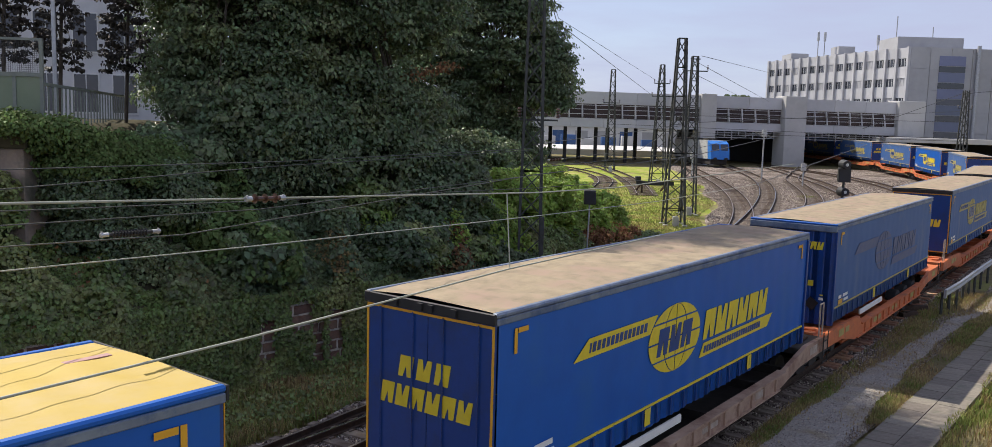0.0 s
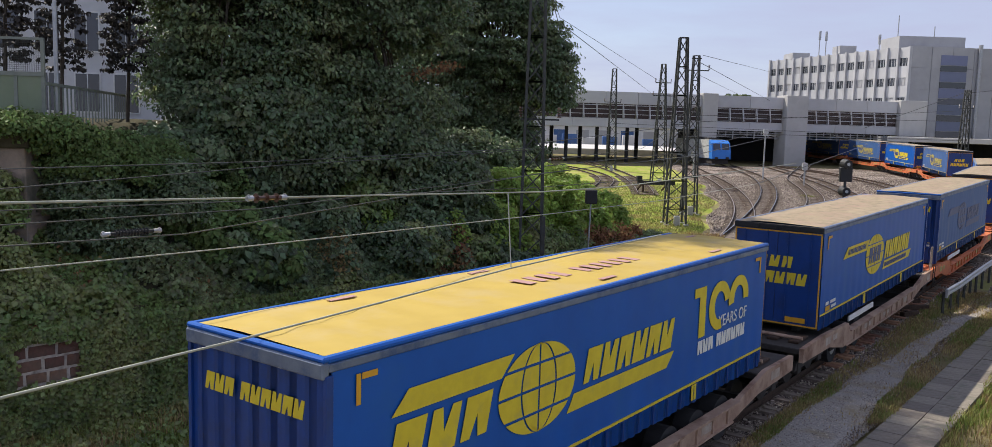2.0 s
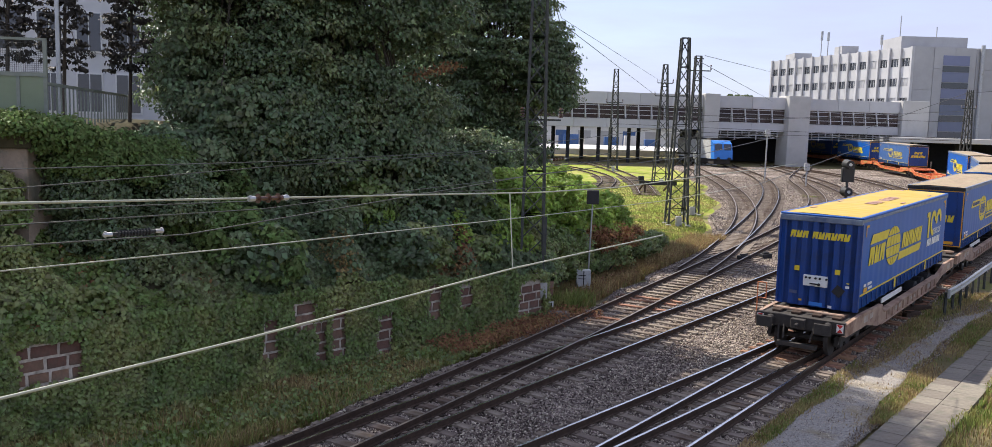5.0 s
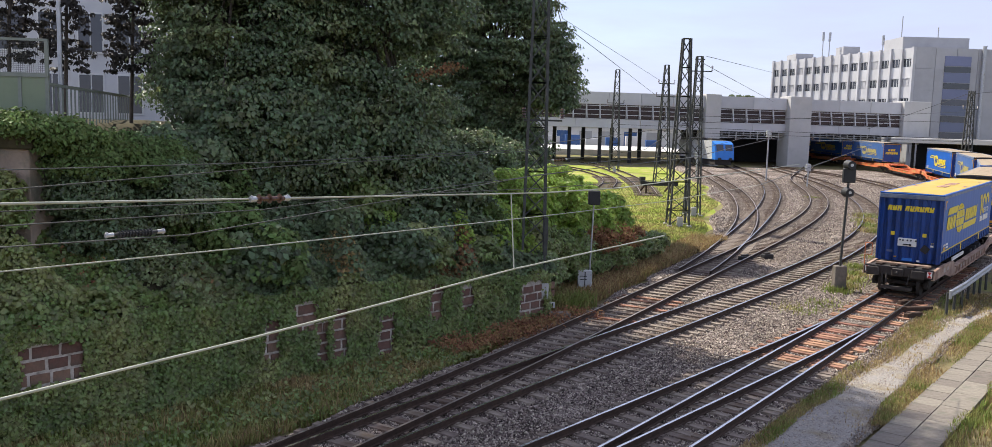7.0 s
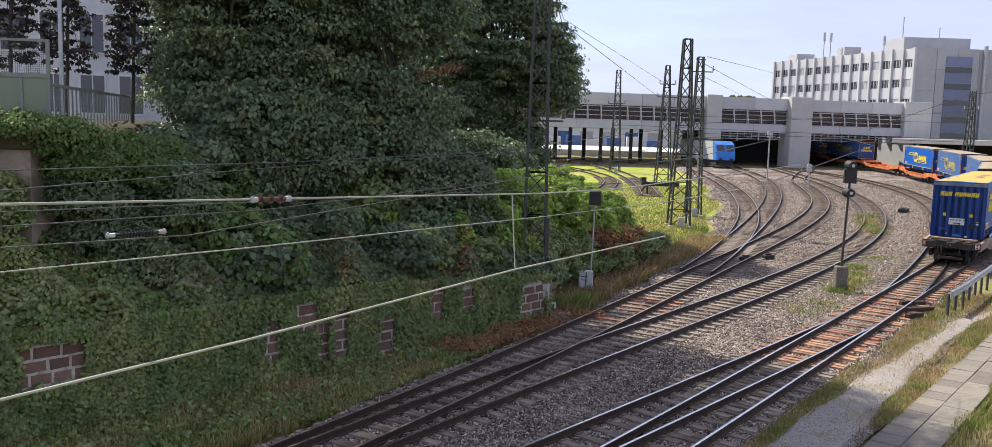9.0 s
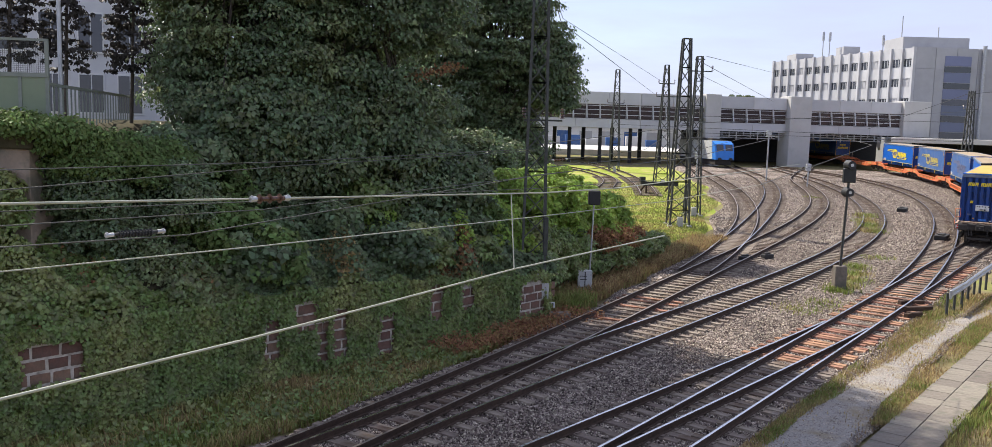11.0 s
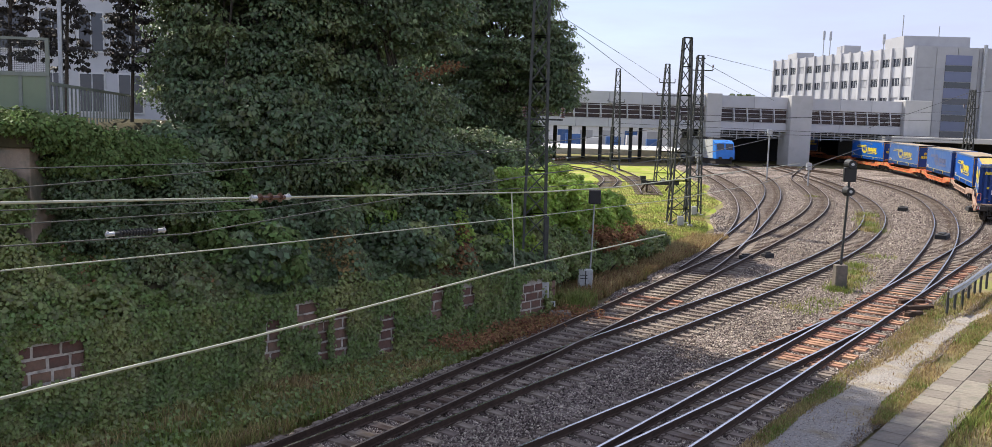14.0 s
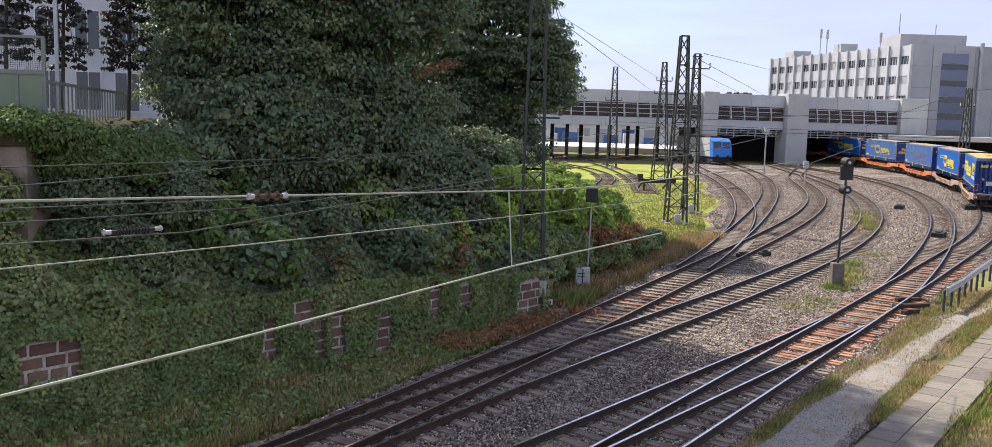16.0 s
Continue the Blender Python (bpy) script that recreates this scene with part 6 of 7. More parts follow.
def lattice_mast(base, height, w0, w1, label, step=0.9, arms=(), r=0.045, lean=(0, 0)):
    """A tapering lattice mast: four legs, horizontals and diagonals on each side."""
    t = tagged(empty("overhead_line_mast", Matrix.Translation(base)), label, "mast", "lattice masts")
    top = Vector((lean[0], lean[1], height))

    def corner(k, f):
        w = w0 + (w1 - w0) * f
        sx, sy = ((-1, -1), (1, -1), (1, 1), (-1, 1))[k % 4]
        return top * f + Vector((sx * w / 2, sy * w / 2, 0))
    for k in range(4):
        bm = bmesh.new()
        bar(bm, corner(k, 0) - Vector((0, 0, 0.3)), corner(k, 1), r * 2)
        part("leg", bm, M["mast"], t)
    n = max(4, int(height / step))
    for k in range(4):
        bm = bmesh.new()
        for i in range(n):
            f0, f1 = i / n, (i + 1) / n
            bar(bm, corner(k, f0), corner(k + 1, f1), r)
            bar(bm, corner(k + 1, f0) if i % 2 else corner(k, f1), corner(k + 1, f1) if not i % 2 else corner(k, f0), r * 0.8)
        part("lattice", bm, M["mast"], t, "crossed steel bracing")
    bm = bmesh.new()
    box(bm, -0.2, 0.2, -w0 * 0.5 - 0.25, -w0 * 0.5 + 0.05, -0.6, 0.55, 0.03)
    part("marker_stone", bm, M["concrete"], t, "pale concrete stone at the foot")
    for k in range(4):
        c = corner(k, 0)
        bm = bmesh.new()
        box(bm, c.x - 0.16, c.x + 0.16, c.y - 0.16, c.y + 0.16, -0.6, -0.02, 0.02)
        part("footing", bm, M["concrete"], t)
    for z, x0, x1, ins in arms:
        bm = bmesh.new()
        f = z / height
        bar(bm, top * f + Vector((x0, 0, 0)), top * f + Vector((x1, 0, 0)), r * 1.6)
        a = part("cross_arm", bm, M["mast"], t)
        if ins:
            bm = bmesh.new()
            for e in (x0, x1):
                c = top * f + Vector((e, 0, 0))
                for q in range(4):
                    rod(bm, c + Vector((0, 0, 0.08 + q * 0.1)), c + Vector((0, 0, 0.14 + q * 0.1)), 0.09, 0.05, 8)
            part("insulator", bm, M["porcelain"], a, "brown porcelain insulators")
    return t


MASTL = "dark weathered steel lattice mast of the overhead line"
lattice_mast((1.32, 31.6, 1.2), 14.5, 0.85, 0.40, MASTL, 0.8, ((5.9, -0.5, 0.9, 1),), 0.04)
bm = bmesh.new()
box(bm, 1.66, 1.82, 31.1, 31.22, 2.2, 3.6, 0.02)
mb = tagged(part("cable_box", bm, M["mast"]), "narrow grey weight box on the mast", "cable box")
lattice_mast((12.5, 59.8, 0.45), 12.7, 1.35, 0.50, MASTL, 0.95, (), 0.06)
lattice_mast((14.95, 66.5, 0.55), 12.0, 1.1, 0.4, MASTL, 0.9, ((10.9, -0.9, 1.0, 1), (11.8, -0.35, 0.4, 0)), 0.05)
lattice_mast((17.85, 95.0, 1.0), 13.0, 1.6, 0.4, MASTL, 1.1, ((9.6, -1.0, 1.2, 1), (11.0, -0.8, 0.9, 1)), 0.06)
lattice_mast((15.3, 116.0, 1.4), 13.4, 1.3, 0.5, MASTL, 1.2, ((9.0, -1.2, 1.0, 1),), 0.06)
lattice_mast((59.2, 110.0, 1.2), 11.8, 1.1, 0.5, MASTL, 1.1, ((9.5, -0.9, 0.9, 1),), 0.06)
for (x, y, z, h, name_l) in ((32.6, 105.5, 1.2, 6.2, "slim grey steel signal post among the tracks"), (24.6, 108.0, 1.2, 3.2, "short grey post beside the rails"), (35.0, 98.0, 1.1, 2.6, "short grey post beside the rails")):
    p = tagged(empty("track_post", pose(x, y, z)), name_l, "post")
    bm = bmesh.new()
    rod(bm, (0, 0, -0.4), (0, 0, h), 0.09, n=8)
    part("pole", bm, M["galv"], p)
    bm = bmesh.new()
    box(bm, -0.28, 0.28, -0.12, 0.12, h - 0.9, h - 0.1, 0.03)
    part("head", bm, M["grey"], p)


def wire(name, pts, r, label, material="darkwire", sag=0.0, group="overhead wires"):
    """A thin wire through points, sagging a little between them."""
    cu = bpy.data.curves.new(name, "CURVE")
    cu.dimensions, cu.bevel_depth, cu.bevel_resolution = "3D", r, 1
    sp = cu.splines.new("POLY")
    fine = []
    for i in range(len(pts) - 1):
        a, b = Vector(pts[i]), Vector(pts[i + 1])
        for k in range(8):
            q = k / 8
            fine.append(a.lerp(b, q) - Vector((0, 0, sag * 4 * q * (1 - q))))
    fine.append(Vector(pts[-1]))
    sp.points.add(len(fine) - 1)
    for p, q in zip(sp.points, fine):
        p.co = (*q, 1)
    tmp = bpy.data.objects.new(name, cu)
    scene.collection.objects.link(tmp)
    me = bpy.data.meshes.new_from_object(tmp.evaluated_get(bpy.context.evaluated_depsgraph_get()))
    bpy.data.objects.remove(tmp)
    me.materials.clear(); me.materials.append(M[material])
    return tagged(obj(name, me), label, "wire", group)


WL = "thin weathered overhead wire spanning the cutting"
wire("messenger_wire", ((-3.6, 1.6, 6.5), (-2.92, 5.0, 6.29), (-2.4, 8.3, 6.06), (0.6, 12.0, 5.92), (1.98, 14.0, 5.89), (9.0, 26.0, 5.95)), 0.010, "pale stranded catenary wire above the track", "wire")
wire("contact_wire", ((-4.0, 1.2, 5.25), (-2.67, 4.5, 5.28), (-1.8, 6.2, 5.22), (0.18, 9.0, 5.33), (2.39, 12.3, 5.33)), 0.009, "pale copper contact wire above the track", "wire")
wire("dropper_wire", ((0.18, 9.0, 5.33), (0.13, 9.3, 6.10)), 0.006, "short pale dropper between two wires", "wire")
for pts, r in ((((-5.9, 7.0, 5.2), (-5.29, 9.0, 5.14), (-3.47, 12.0, 5.04), (0.91, 18.0, 4.98), (4.57, 24.0, 4.87), (10, 33, 4.9)), 0.009),
               (((-9.5, 10.5, 5.5), (-7.66, 14.0, 5.62), (-5.04, 20.0, 5.77), (1.3, 31.4, 6.0)), 0.011),
               (((-9.5, 10.5, 5.95), (-7.65, 14.0, 5.92), (-5.04, 20.0, 5.87), (1.3, 31.4, 6.06)), 0.011),
               (((-6.6, 5.2, 5.62), (-4.69, 8.0, 5.56), (-4.07, 9.0, 5.52), (-3.63, 10.0, 5.46), (0.98, 20.0, 5.75), (8.0, 34.0, 5.9)), 0.008),
               (((-7.2, 7.0, 5.75), (-5.85, 10.0, 5.67), (-4.05, 14.0, 5.49), (0.99, 20.0, 5.43), (12.0, 34.0, 5.5)), 0.008),
               (((-6.0, 6.4, 5.7), (-5.27, 9.0, 5.63), (-3.84, 14.0, 5.37), (1.18, 24.0, 5.52), (9.0, 40.0, 5.7)), 0.008),
               (((1.8, 34.0, 12.2), (2.6, 40.0, 11.62), (19.46, 110.0, 11.33)), 0.018),
               (((1.6, 34.0, 12.8), (2.7, 40.4, 11.85), (17.9, 95.0, 11.9)), 0.012),
               (((14.4, 62.0, 12.2), (46.76, 150.0, 17.3)), 0.02), (((14.0, 62.0, 11.8), (43.63, 140.0, 12.08)), 0.02),
               (((15.0, 66.5, 11.2), (38.0, 139.0, 13.0)), 0.018), (((1.32, 31.6, 6.2), (12.5, 59.8, 7.2)), 0.015), (((12.5, 59.8, 7.4), (59.2, 110.0, 10.4)), 0.025),
               (((12.5, 59.8, 6.4), (32.6, 105.5, 6.8)), 0.025), (((17.85, 95.0, 8.6), (59.2, 110.0, 9.0)), 0.03), (((17.85, 95.0, 6.8), (59.2, 110.0, 6.6)), 0.03),
               (((15.3, 116.0, 7.6), (59.2, 112.0, 6.9)), 0.03), (((2.0, 40.0, 5.0), (12.5, 59.8, 5.3), (30.0, 100.0, 6.9)), 0.02), (((59.2, 110.0, 12.6), (95.0, 120.0, 17.0)), 0.03),
               (((59.2, 110.0, 12.8), (42.2, 100.0, 7.75)), 0.03), (((10, 33, 4.9), (30.0, 70.0, 6.2), (38.0, 100.0, 7.0)), 0.016), (((9.0, 40.0, 5.7), (24.0, 75.0, 6.6), (32.0, 110.0, 7.2)), 0.018), (((-3.0, 49.0, 4.6), (3.6, 60.0, 4.6), (4.8, 62.0, 4.65), (12.5, 75.0, 5.2), (18.5, 95.0, 6.6)), 0.022)):
    wire("overhead_wire", pts, r, WL, "darkwire" if r != 0.009 else "wire")


def insulator(a, b, label, ends=True, n=9, r=0.035, ring_mat="porcelain"):
    """A rod insulator with sheds between two metal caps."""
    a, b = Vector(a), Vector(b)
    d = (b - a).normalized()
    t = tagged(empty("insulator"), label, "insulator")
    bm = bmesh.new()
    rod(bm, a, b, r * 0.45, n=8)
    part("core", bm, M[ring_mat], t)
    for i in range(n):
        c = a.lerp(b, 0.22 + 0.56 * i / (n - 1))
        bm = bmesh.new()
        rod(bm, c - d * 0.008, c + d * 0.014, r, r * 0.6, 12)
        part("shed", bm, M[ring_mat], t)
    for e, q in ((a, 0.14), (b, -0.14)):
        bm = bmesh.new()
        rod(bm, e - d * 0.02 * (1 if q > 0 else -1), e + (b - a) * q * 0.8, r * 0.55, n=8)
        bar(bm, e + Vector((0, 0, -0.03)), e + Vector((0, 0, 0.035)), 0.02)
        part("cap", bm, M["galv"], t, "pale metal cap")
    return t


insulator((-4.2, 9.15, 5.545), (-3.78, 9.62, 5.545), "dark ribbed insulator with pale caps in the wire", n=11, r=0.045, ring_mat="dark")
insulator((-2.38, 8.25, 6.06), (-2.12, 8.6, 6.05), "red-brown porcelain insulator on the catenary", n=3, r=0.05)
insulator((3.6, 60.0, 4.6), (4.8, 62.0, 4.65), "dark insulator string in the wire", n=4, r=0.11)

# ---------------------------------------------------------------- signals, cabinets, small things by the tracks
sig = tagged(empty("track_signal", pose(15.28, 38.0, 0.22)), "slim black-headed railway signal on a grey concrete base", "signal")
bm = bmesh.new()
rod(bm, (0, 0, 0.7), (0.12, 0, 5.2), 0.055, n=10)
part("post", bm, M["mast"], sig)
bm = bmesh.new()
box(bm, -0.26, 0.26, -0.2, 0.2, -0.4, 0.88, 0.03)
box(bm, -0.05, 0.05, -0.215, -0.19, 0.5, 0.82)
part("base", bm, M["slab"], sig, "weathered concrete base")
bm = bmesh.new()
box(bm, -0.16, 0.38, -0.1, 0.12, 4.58, 5.22, 0.03)
part("head", bm, M["black"], sig, "black signal board seen from behind")
for z in (4.16, 5.36):
    bm = bmesh.new()
    rod(bm, (0.12, -0.22, z), (0.12, 0.25, z), 0.18, 0.225, 16)
    h = part("lamp_housing", bm, M["black"], sig, "round black lamp housing")
    bm = bmesh.new()
    rod(bm, (0.12, -0.24, z), (0.12, -0.22, z), 0.07, n=10)
    part("cap", bm, M["grey"], h, "pale round cap")
sg2 = tagged(empty("track_signal", pose(3.95, 36.4, 0.1)), "slim railway signal with black box head beside shrubs", "signal")
bm = bmesh.new()
rod(bm, (0, 0, 0.0), (0.08, 0, 3.6), 0.035, n=10)
part("post", bm, M["galv"], sg2)
bm = bmesh.new()
box(bm, -0.17, 0.33, -0.16, 0.16, 3.55, 4.15, 0.03)
part("head", bm, M["black"], sg2, "black signal box")
cb = tagged(empty("cable_cabinet", pose(3.72, 36.0, 0.15)), "pale grey cable cabinet beside the signal", "cabinet")
bm = bmesh.new()
box(bm, -0.3, 0.3, -0.16, 0.16, -0.15, 0.75, 0.02)
part("body", bm, M["grey"], cb)
bm = bmesh.new()
box(bm, -0.02, 0.02, -0.175, -0.16, 0.05, 0.7); box(bm, -0.22, 0.08, -0.17, -0.16, 0.5, 0.53); box(bm, -0.22, 0.08, -0.17, -0.16, 0.36, 0.39)
part("door_gap", bm, M["dark"], cb)
km = tagged(empty("distance_sign", pose(2.05, 31.6, 0.05)), "small white number board shown with bars beside the track", "sign")
bm = bmesh.new()
box(bm, -0.14, 0.14, -0.02, 0.0, 0.12, 0.34)
board = part("board", bm, M["white"], km)
bm = bmesh.new()
box(bm, -0.08, -0.02, -0.026, -0.02, 0.17, 0.29); box(bm, 0.03, 0.09, -0.026, -0.02, 0.17, 0.29)
part("mark", bm, M["black"], board, "two dark bars")
bm = bmesh.new()
rod(bm, (0, 0.01, -0.3), (0, 0.01, 0.2), 0.02, n=6)
part("stake", bm, M["galv"], km)
bm = bmesh.new()
box(bm, 1.95, 2.75, 30.9, 31.3, -0.3, 0.12, 0.03)
tagged(part("concrete_block", bm, M["slab"]), "low weathered concrete block beside the track", "concrete block")
for i, (x, y, w, d, h, a) in enumerate(((29.0, 56.0, 0.7, 1.7, 0.22, -35), (34.5, 73.5, 0.7, 1.8, 0.2, -30), (36.9, 56.8, 0.9, 2.6, 0.2, -52), (41.0, 74.5, 0.9, 1.6, 0.3, -20), (13.2, 45.4, 0.32, 0.8, 0.14, -60), (14.6, 46.2, 0.32, 0.7, 0.14, -60))):
    bm = bmesh.new()
    box(bm, -w / 2, w / 2, -d / 2, d / 2, -0.2, h, 0.03)
    box(bm, -w / 4, w / 4, -d / 3, d / 4, h, h + 0.08, 0.02)
    pm = tagged(part("point_machine", bm, M["dark"]), "black point machine beside the rails", "point machine", "point machines")
    pm.matrix_basis = pose(x, y, zf(y) - 0.12, 0, 0, a)
stop = tagged(empty("buffer_stop", pose(15.6, 84.0, 1.0, 0, 0, 10)), "dark timber buffer stop at the end of the siding", "buffer stop")
bm = bmesh.new()
box(bm, -1.9, 1.9, -0.15, 0.15, 0.55, 0.95, 0.02)
part("beam", bm, M["dark"], stop)
for x in (-1.3, 1.3):
    bm = bmesh.new()
    bar(bm, (x, 0.1, -0.2), (x, 0.1, 0.9), 0.16)
    bar(bm, (x, 1.8, -0.1), (x, 0.15, 0.8), 0.14)
    part("leg", bm, M["rail"], stop)
bm = bmesh.new()
box(bm, -2.0, -1.5, -0.2, 0.2, 0.95, 1.4, 0.02)
part("lamp_box", bm, M["black"], stop)

# blue locomotive under the bridge edge
loco = tagged(empty("locomotive", pose(33.9, 131.0, 1.86, 0, 0, 99)), "bright blue and grey electric locomotive standing at the bridge", "locomotive")
bm = bmesh.new()
prism(bm, ((-0.3, 0.95), (15, 0.95), (15, 3.75), (1.2, 3.75), (0.2, 3.3), (-0.2, 2.1)), -1.48, 1.48)
part("body", bm, M["loco"], loco)
bm = bmesh.new()
prism(bm, ((0.9, 0.98), (15.05, 0.98), (15.05, 3.8), (1.3, 3.8)), -1.5, 1.5)
part("side_panel", bm, M["grey"], loco, "pale grey body side")
for y in (-0.72, 0.72):
    bm = bmesh.new()
    prism(bm, ((-0.16, 2.3), (0.16, 3.2), (0.12, 3.22), (-0.20, 2.32)), y - 0.55, y + 0.55)
    part("windscreen", bm, M["darkglass"], loco)
bm = bmesh.new()
box(bm, 0.2, 14.6, -1.3, 1.3, 0.15, 0.95, 0.05)
part("underframe", bm, M["under"], loco)
bm = bmesh.new()
for y in (-0.87, 0.87):
    rod(bm, (-0.3, y, 1.05), (-0.75, y, 1.05), 0.2, n=10)
box(bm, 3, 12, -0.8, 0.8, 3.75, 4.1)
part("roof_gear", bm, M["under"], loco)
for x in (2.2, 4.8, 10.2, 12.8):
    bm = bmesh.new()
    for s in (-1, 1):
        rod(bm, (x, s * 0.7, 0.55), (x, s * 0.84, 0.55), 0.55, n=18)
    part("wheel", bm, M["under"], loco)

# ---------------------------------------------------------------- guard rail, slabs and verge by the service road
guard = tagged(empty("guard_rail"), "galvanised steel guard rail on posts beside the service road", "guard rail")
GP = [Vector((beside(y, o), y)) for y, o in ((33.4, 2.30), (35.4, 2.42), (37.6, 2.45), (40.0, 2.5), (43.0, 2.6), (47.0, 2.8), (52.0, 3.1))]
bm = bmesh.new()
prof = ((-0.02, -0.155), (0.03, -0.11), (0.03, -0.05), (-0.02, -0.02), (-0.02, 0.02), (0.03, 0.05), (0.03, 0.11), (-0.02, 0.155))
rows = []
for i, p in enumerate(GP):
    d = (GP[min(i + 1, 6)] - GP[max(i - 1, 0)]).normalized()
    r = Vector((d.y, -d.x))
    rows.append([bm.verts.new((p.x + r.x * (o + dd), p.y + r.y * (o + dd), zf(p.y) + 0.62 + z)) for dd in (0.0,) for o, z in prof] + [bm.verts.new((p.x + r.x * (o - 0.008), p.y + r.y * (o - 0.008), zf(p.y) + 0.62 + z)) for o, z in prof[::-1]])
for a, b in zip(rows, rows[1:]):
    for k in range(16):
        bm.faces.new((a[k], a[(k + 1) % 16], b[(k + 1) % 16], b[k]))
bm.faces.new(rows[0][::-1])
bmesh.ops.recalc_face_normals(bm, faces=list(bm.faces))
part("rail", bm, M["galv"], guard)
for i in range(6):
    for f in (0.02, 0.5):
        p = GP[i].lerp(GP[i + 1], f)
        bm = bmesh.new()
        box(bm, p.x - 0.12, p.x - 0.03, p.y + 0.02, p.y + 0.10, zf(p.y) - 0.5, zf(p.y) + 0.66, 0.008)
        part("post", bm, M["mast"], guard)
bm = bmesh.new()
box(bm, -0.05, 0.06, -0.06, 0.06, 0.44, 0.80, 0.02)
cap = part("end_cap", bm, M["galv"], guard, "rounded end of the guard rail")
cap.matrix_basis = pose(GP[0].x, GP[0].y - 0.03, zf(33.4), 0, 0, -37)
for x, y, l, a in ((16.75, 34.0, 1.7, 16), (17.2, 35.2, 1.1, 10), (16.2, 32.9, 0.9, 30)):
    bm = bmesh.new()
    box(bm, -l / 2, l / 2, -0.11, 0.11, -0.12, 0.1, 0.02)
    box(bm, -l / 2 + 0.2, -l / 2 + 0.4, -0.13, 0.13, 0.1, 0.13, 0.008)
    ts = tagged(part("timber_sleeper", bm, M["rail"]), "loose old sleeper lying beside the track", "sleeper")
    ts.matrix_basis = pose(x, y, zf(y) - 0.13, 0, 0, a)

slab_path = tagged(empty("slab_path"), "strip of grey concrete slabs beside the service road", "path", kind="structure")
SP0, SPU = Vector((8.29, 18.81)), Vector((0.631, 0.776))
sp_rot = math.degrees(math.atan2(SPU.y, SPU.x))
SPR = Vector((SPU.y, -SPU.x))
bm = bmesh.new()
box(bm, 0.006, 0.744, 0.004, 0.636, -0.12, 0.0, 0.006)
slab_me = mesh_of("slab", bm, M["slab"])
bm = bmesh.new()
box(bm, 0.005, 1.495, 0.004, 0.712, -0.12, 0.0, 0.006)
long_slab_me = mesh_of("slab", bm, M["slab"])
for i in range(-14, 36):
    p = SP0 + SPU * (i * 0.75) + SPR * 0.64
    share("slab", slab_me, slab_path, pose(p.x, p.y, zf(p.y) - 0.16 + random.uniform(-0.008, 0.008), random.uniform(-0.6, 0.6), random.uniform(-0.4, 0.4), sp_rot + random.uniform(-0.3, 0.3)))
for i in range(-7, 18):
    p = SP0 + SPU * (i * 1.5 + 0.3) + SPR * 1.36
    share("slab", long_slab_me, slab_path, pose(p.x, p.y, zf(p.y) - 0.165 + random.uniform(-0.006, 0.006), random.uniform(-0.4, 0.4), random.uniform(-0.3, 0.3), sp_rot + random.uniform(-0.2, 0.2)))


def strew(count, f, rng):
    """Random points: f(u, v) gives x, y for u, v in 0..1."""
    u, v = rng.random(count), rng.random(count)
    return np.array([f(a, b) for a, b in zip(u, v)])


def on_ground(p, dz=-0.36):
    return np.column_stack([p, zg(p[:, 1]) + dz])


G = np.random.default_rng(5)


def patch_keep(p, k, seed, s=0.9):
    return p[(bumpy(p[:, 0] * s + seed, p[:, 1] * s, 1.0) + G.normal(0, 0.35, len(p))) > k]


def verge_strip(u, v):
    y = 12 + 26 * u
    return (mx(y) + 1.75 + (ROAD_L(y) - mx(y) - 1.4) * v, y)


def mid_strip(u, v):
    y = 20.5 + 17 * u
    a, b = ROAD_R(y) - 0.12, SP0.x + (y - SP0.y) * SPU.x / SPU.y + 0.08
    return (a + (b - a) * v, y)


def right_strip(u, v):
    s = -6 + 26 * u
    p = SP0 + SPU * s + SPR * (1.32 + 0.12 * math.sin(s * 1.3) + 4.4 * v ** 1.3)
    return (p.x, p.y)


def wall_strip(u, v):
    s = 3 + (WALL_LEN + 2) * u
    p = WALL_A + WALL_U * s
    a = track_xy("track_1", p.y - 2.0) - 1.7
    q = WALL_N * (0.1 + v * (2.2 if s > 24 else 4.3 - 0.085 * s))
    y = p.y + q.y
    return (min(p.x + q.x, track_xy("track_1", y) - 1.75 - 0.9 * (1 - v)), y)


def bank_strip(u, v):
    y = 33 + 20 * u
    return (track_xy("track_1", y) - 2.1 - 2.2 * v - 0.03 * (y - 33), y)


GL = "short grass and weeds along the service road"
tagged(blades("verge_grass", on_ground(patch_keep(strew(22000, verge_strip, G), -0.1, 1), -0.27), 0.14, M["dryblade"], None, 201), "dry yellow grass beside the track", "grass", kind="stuff")
tagged(blades("verge_grass", on_ground(patch_keep(strew(20000, verge_strip, G), 0.1, 9), -0.27), 0.15, M["blade"], None, 202), GL, "grass", kind="stuff")
tagged(blades("verge_grass", on_ground(patch_keep(strew(9000, mid_strip, G), 0.0, 3), -0.22), 0.11, M["blade"], None, 203), GL, "grass", kind="stuff")
tagged(blades("verge_grass", on_ground(patch_keep(strew(12000, mid_strip, G), -0.3, 7), -0.25), 0.10, M["dryblade"], None, 212), "dry tan grass between the road and the slabs", "grass", kind="stuff")
tagged(blades("verge_grass", on_ground(patch_keep(strew(36000, right_strip, G), -0.4, 8), -0.3), 0.21, M["blade"], None, 204, 0.014), "tall green grass beside the slab path", "grass", kind="stuff")
tagged(blades("verge_grass", on_ground(patch_keep(strew(18000, right_strip, G), -0.3, 4), -0.3), 0.19, M["dryblade"], None, 205, 0.012), "dry grass beside the slab path", "grass", kind="stuff")
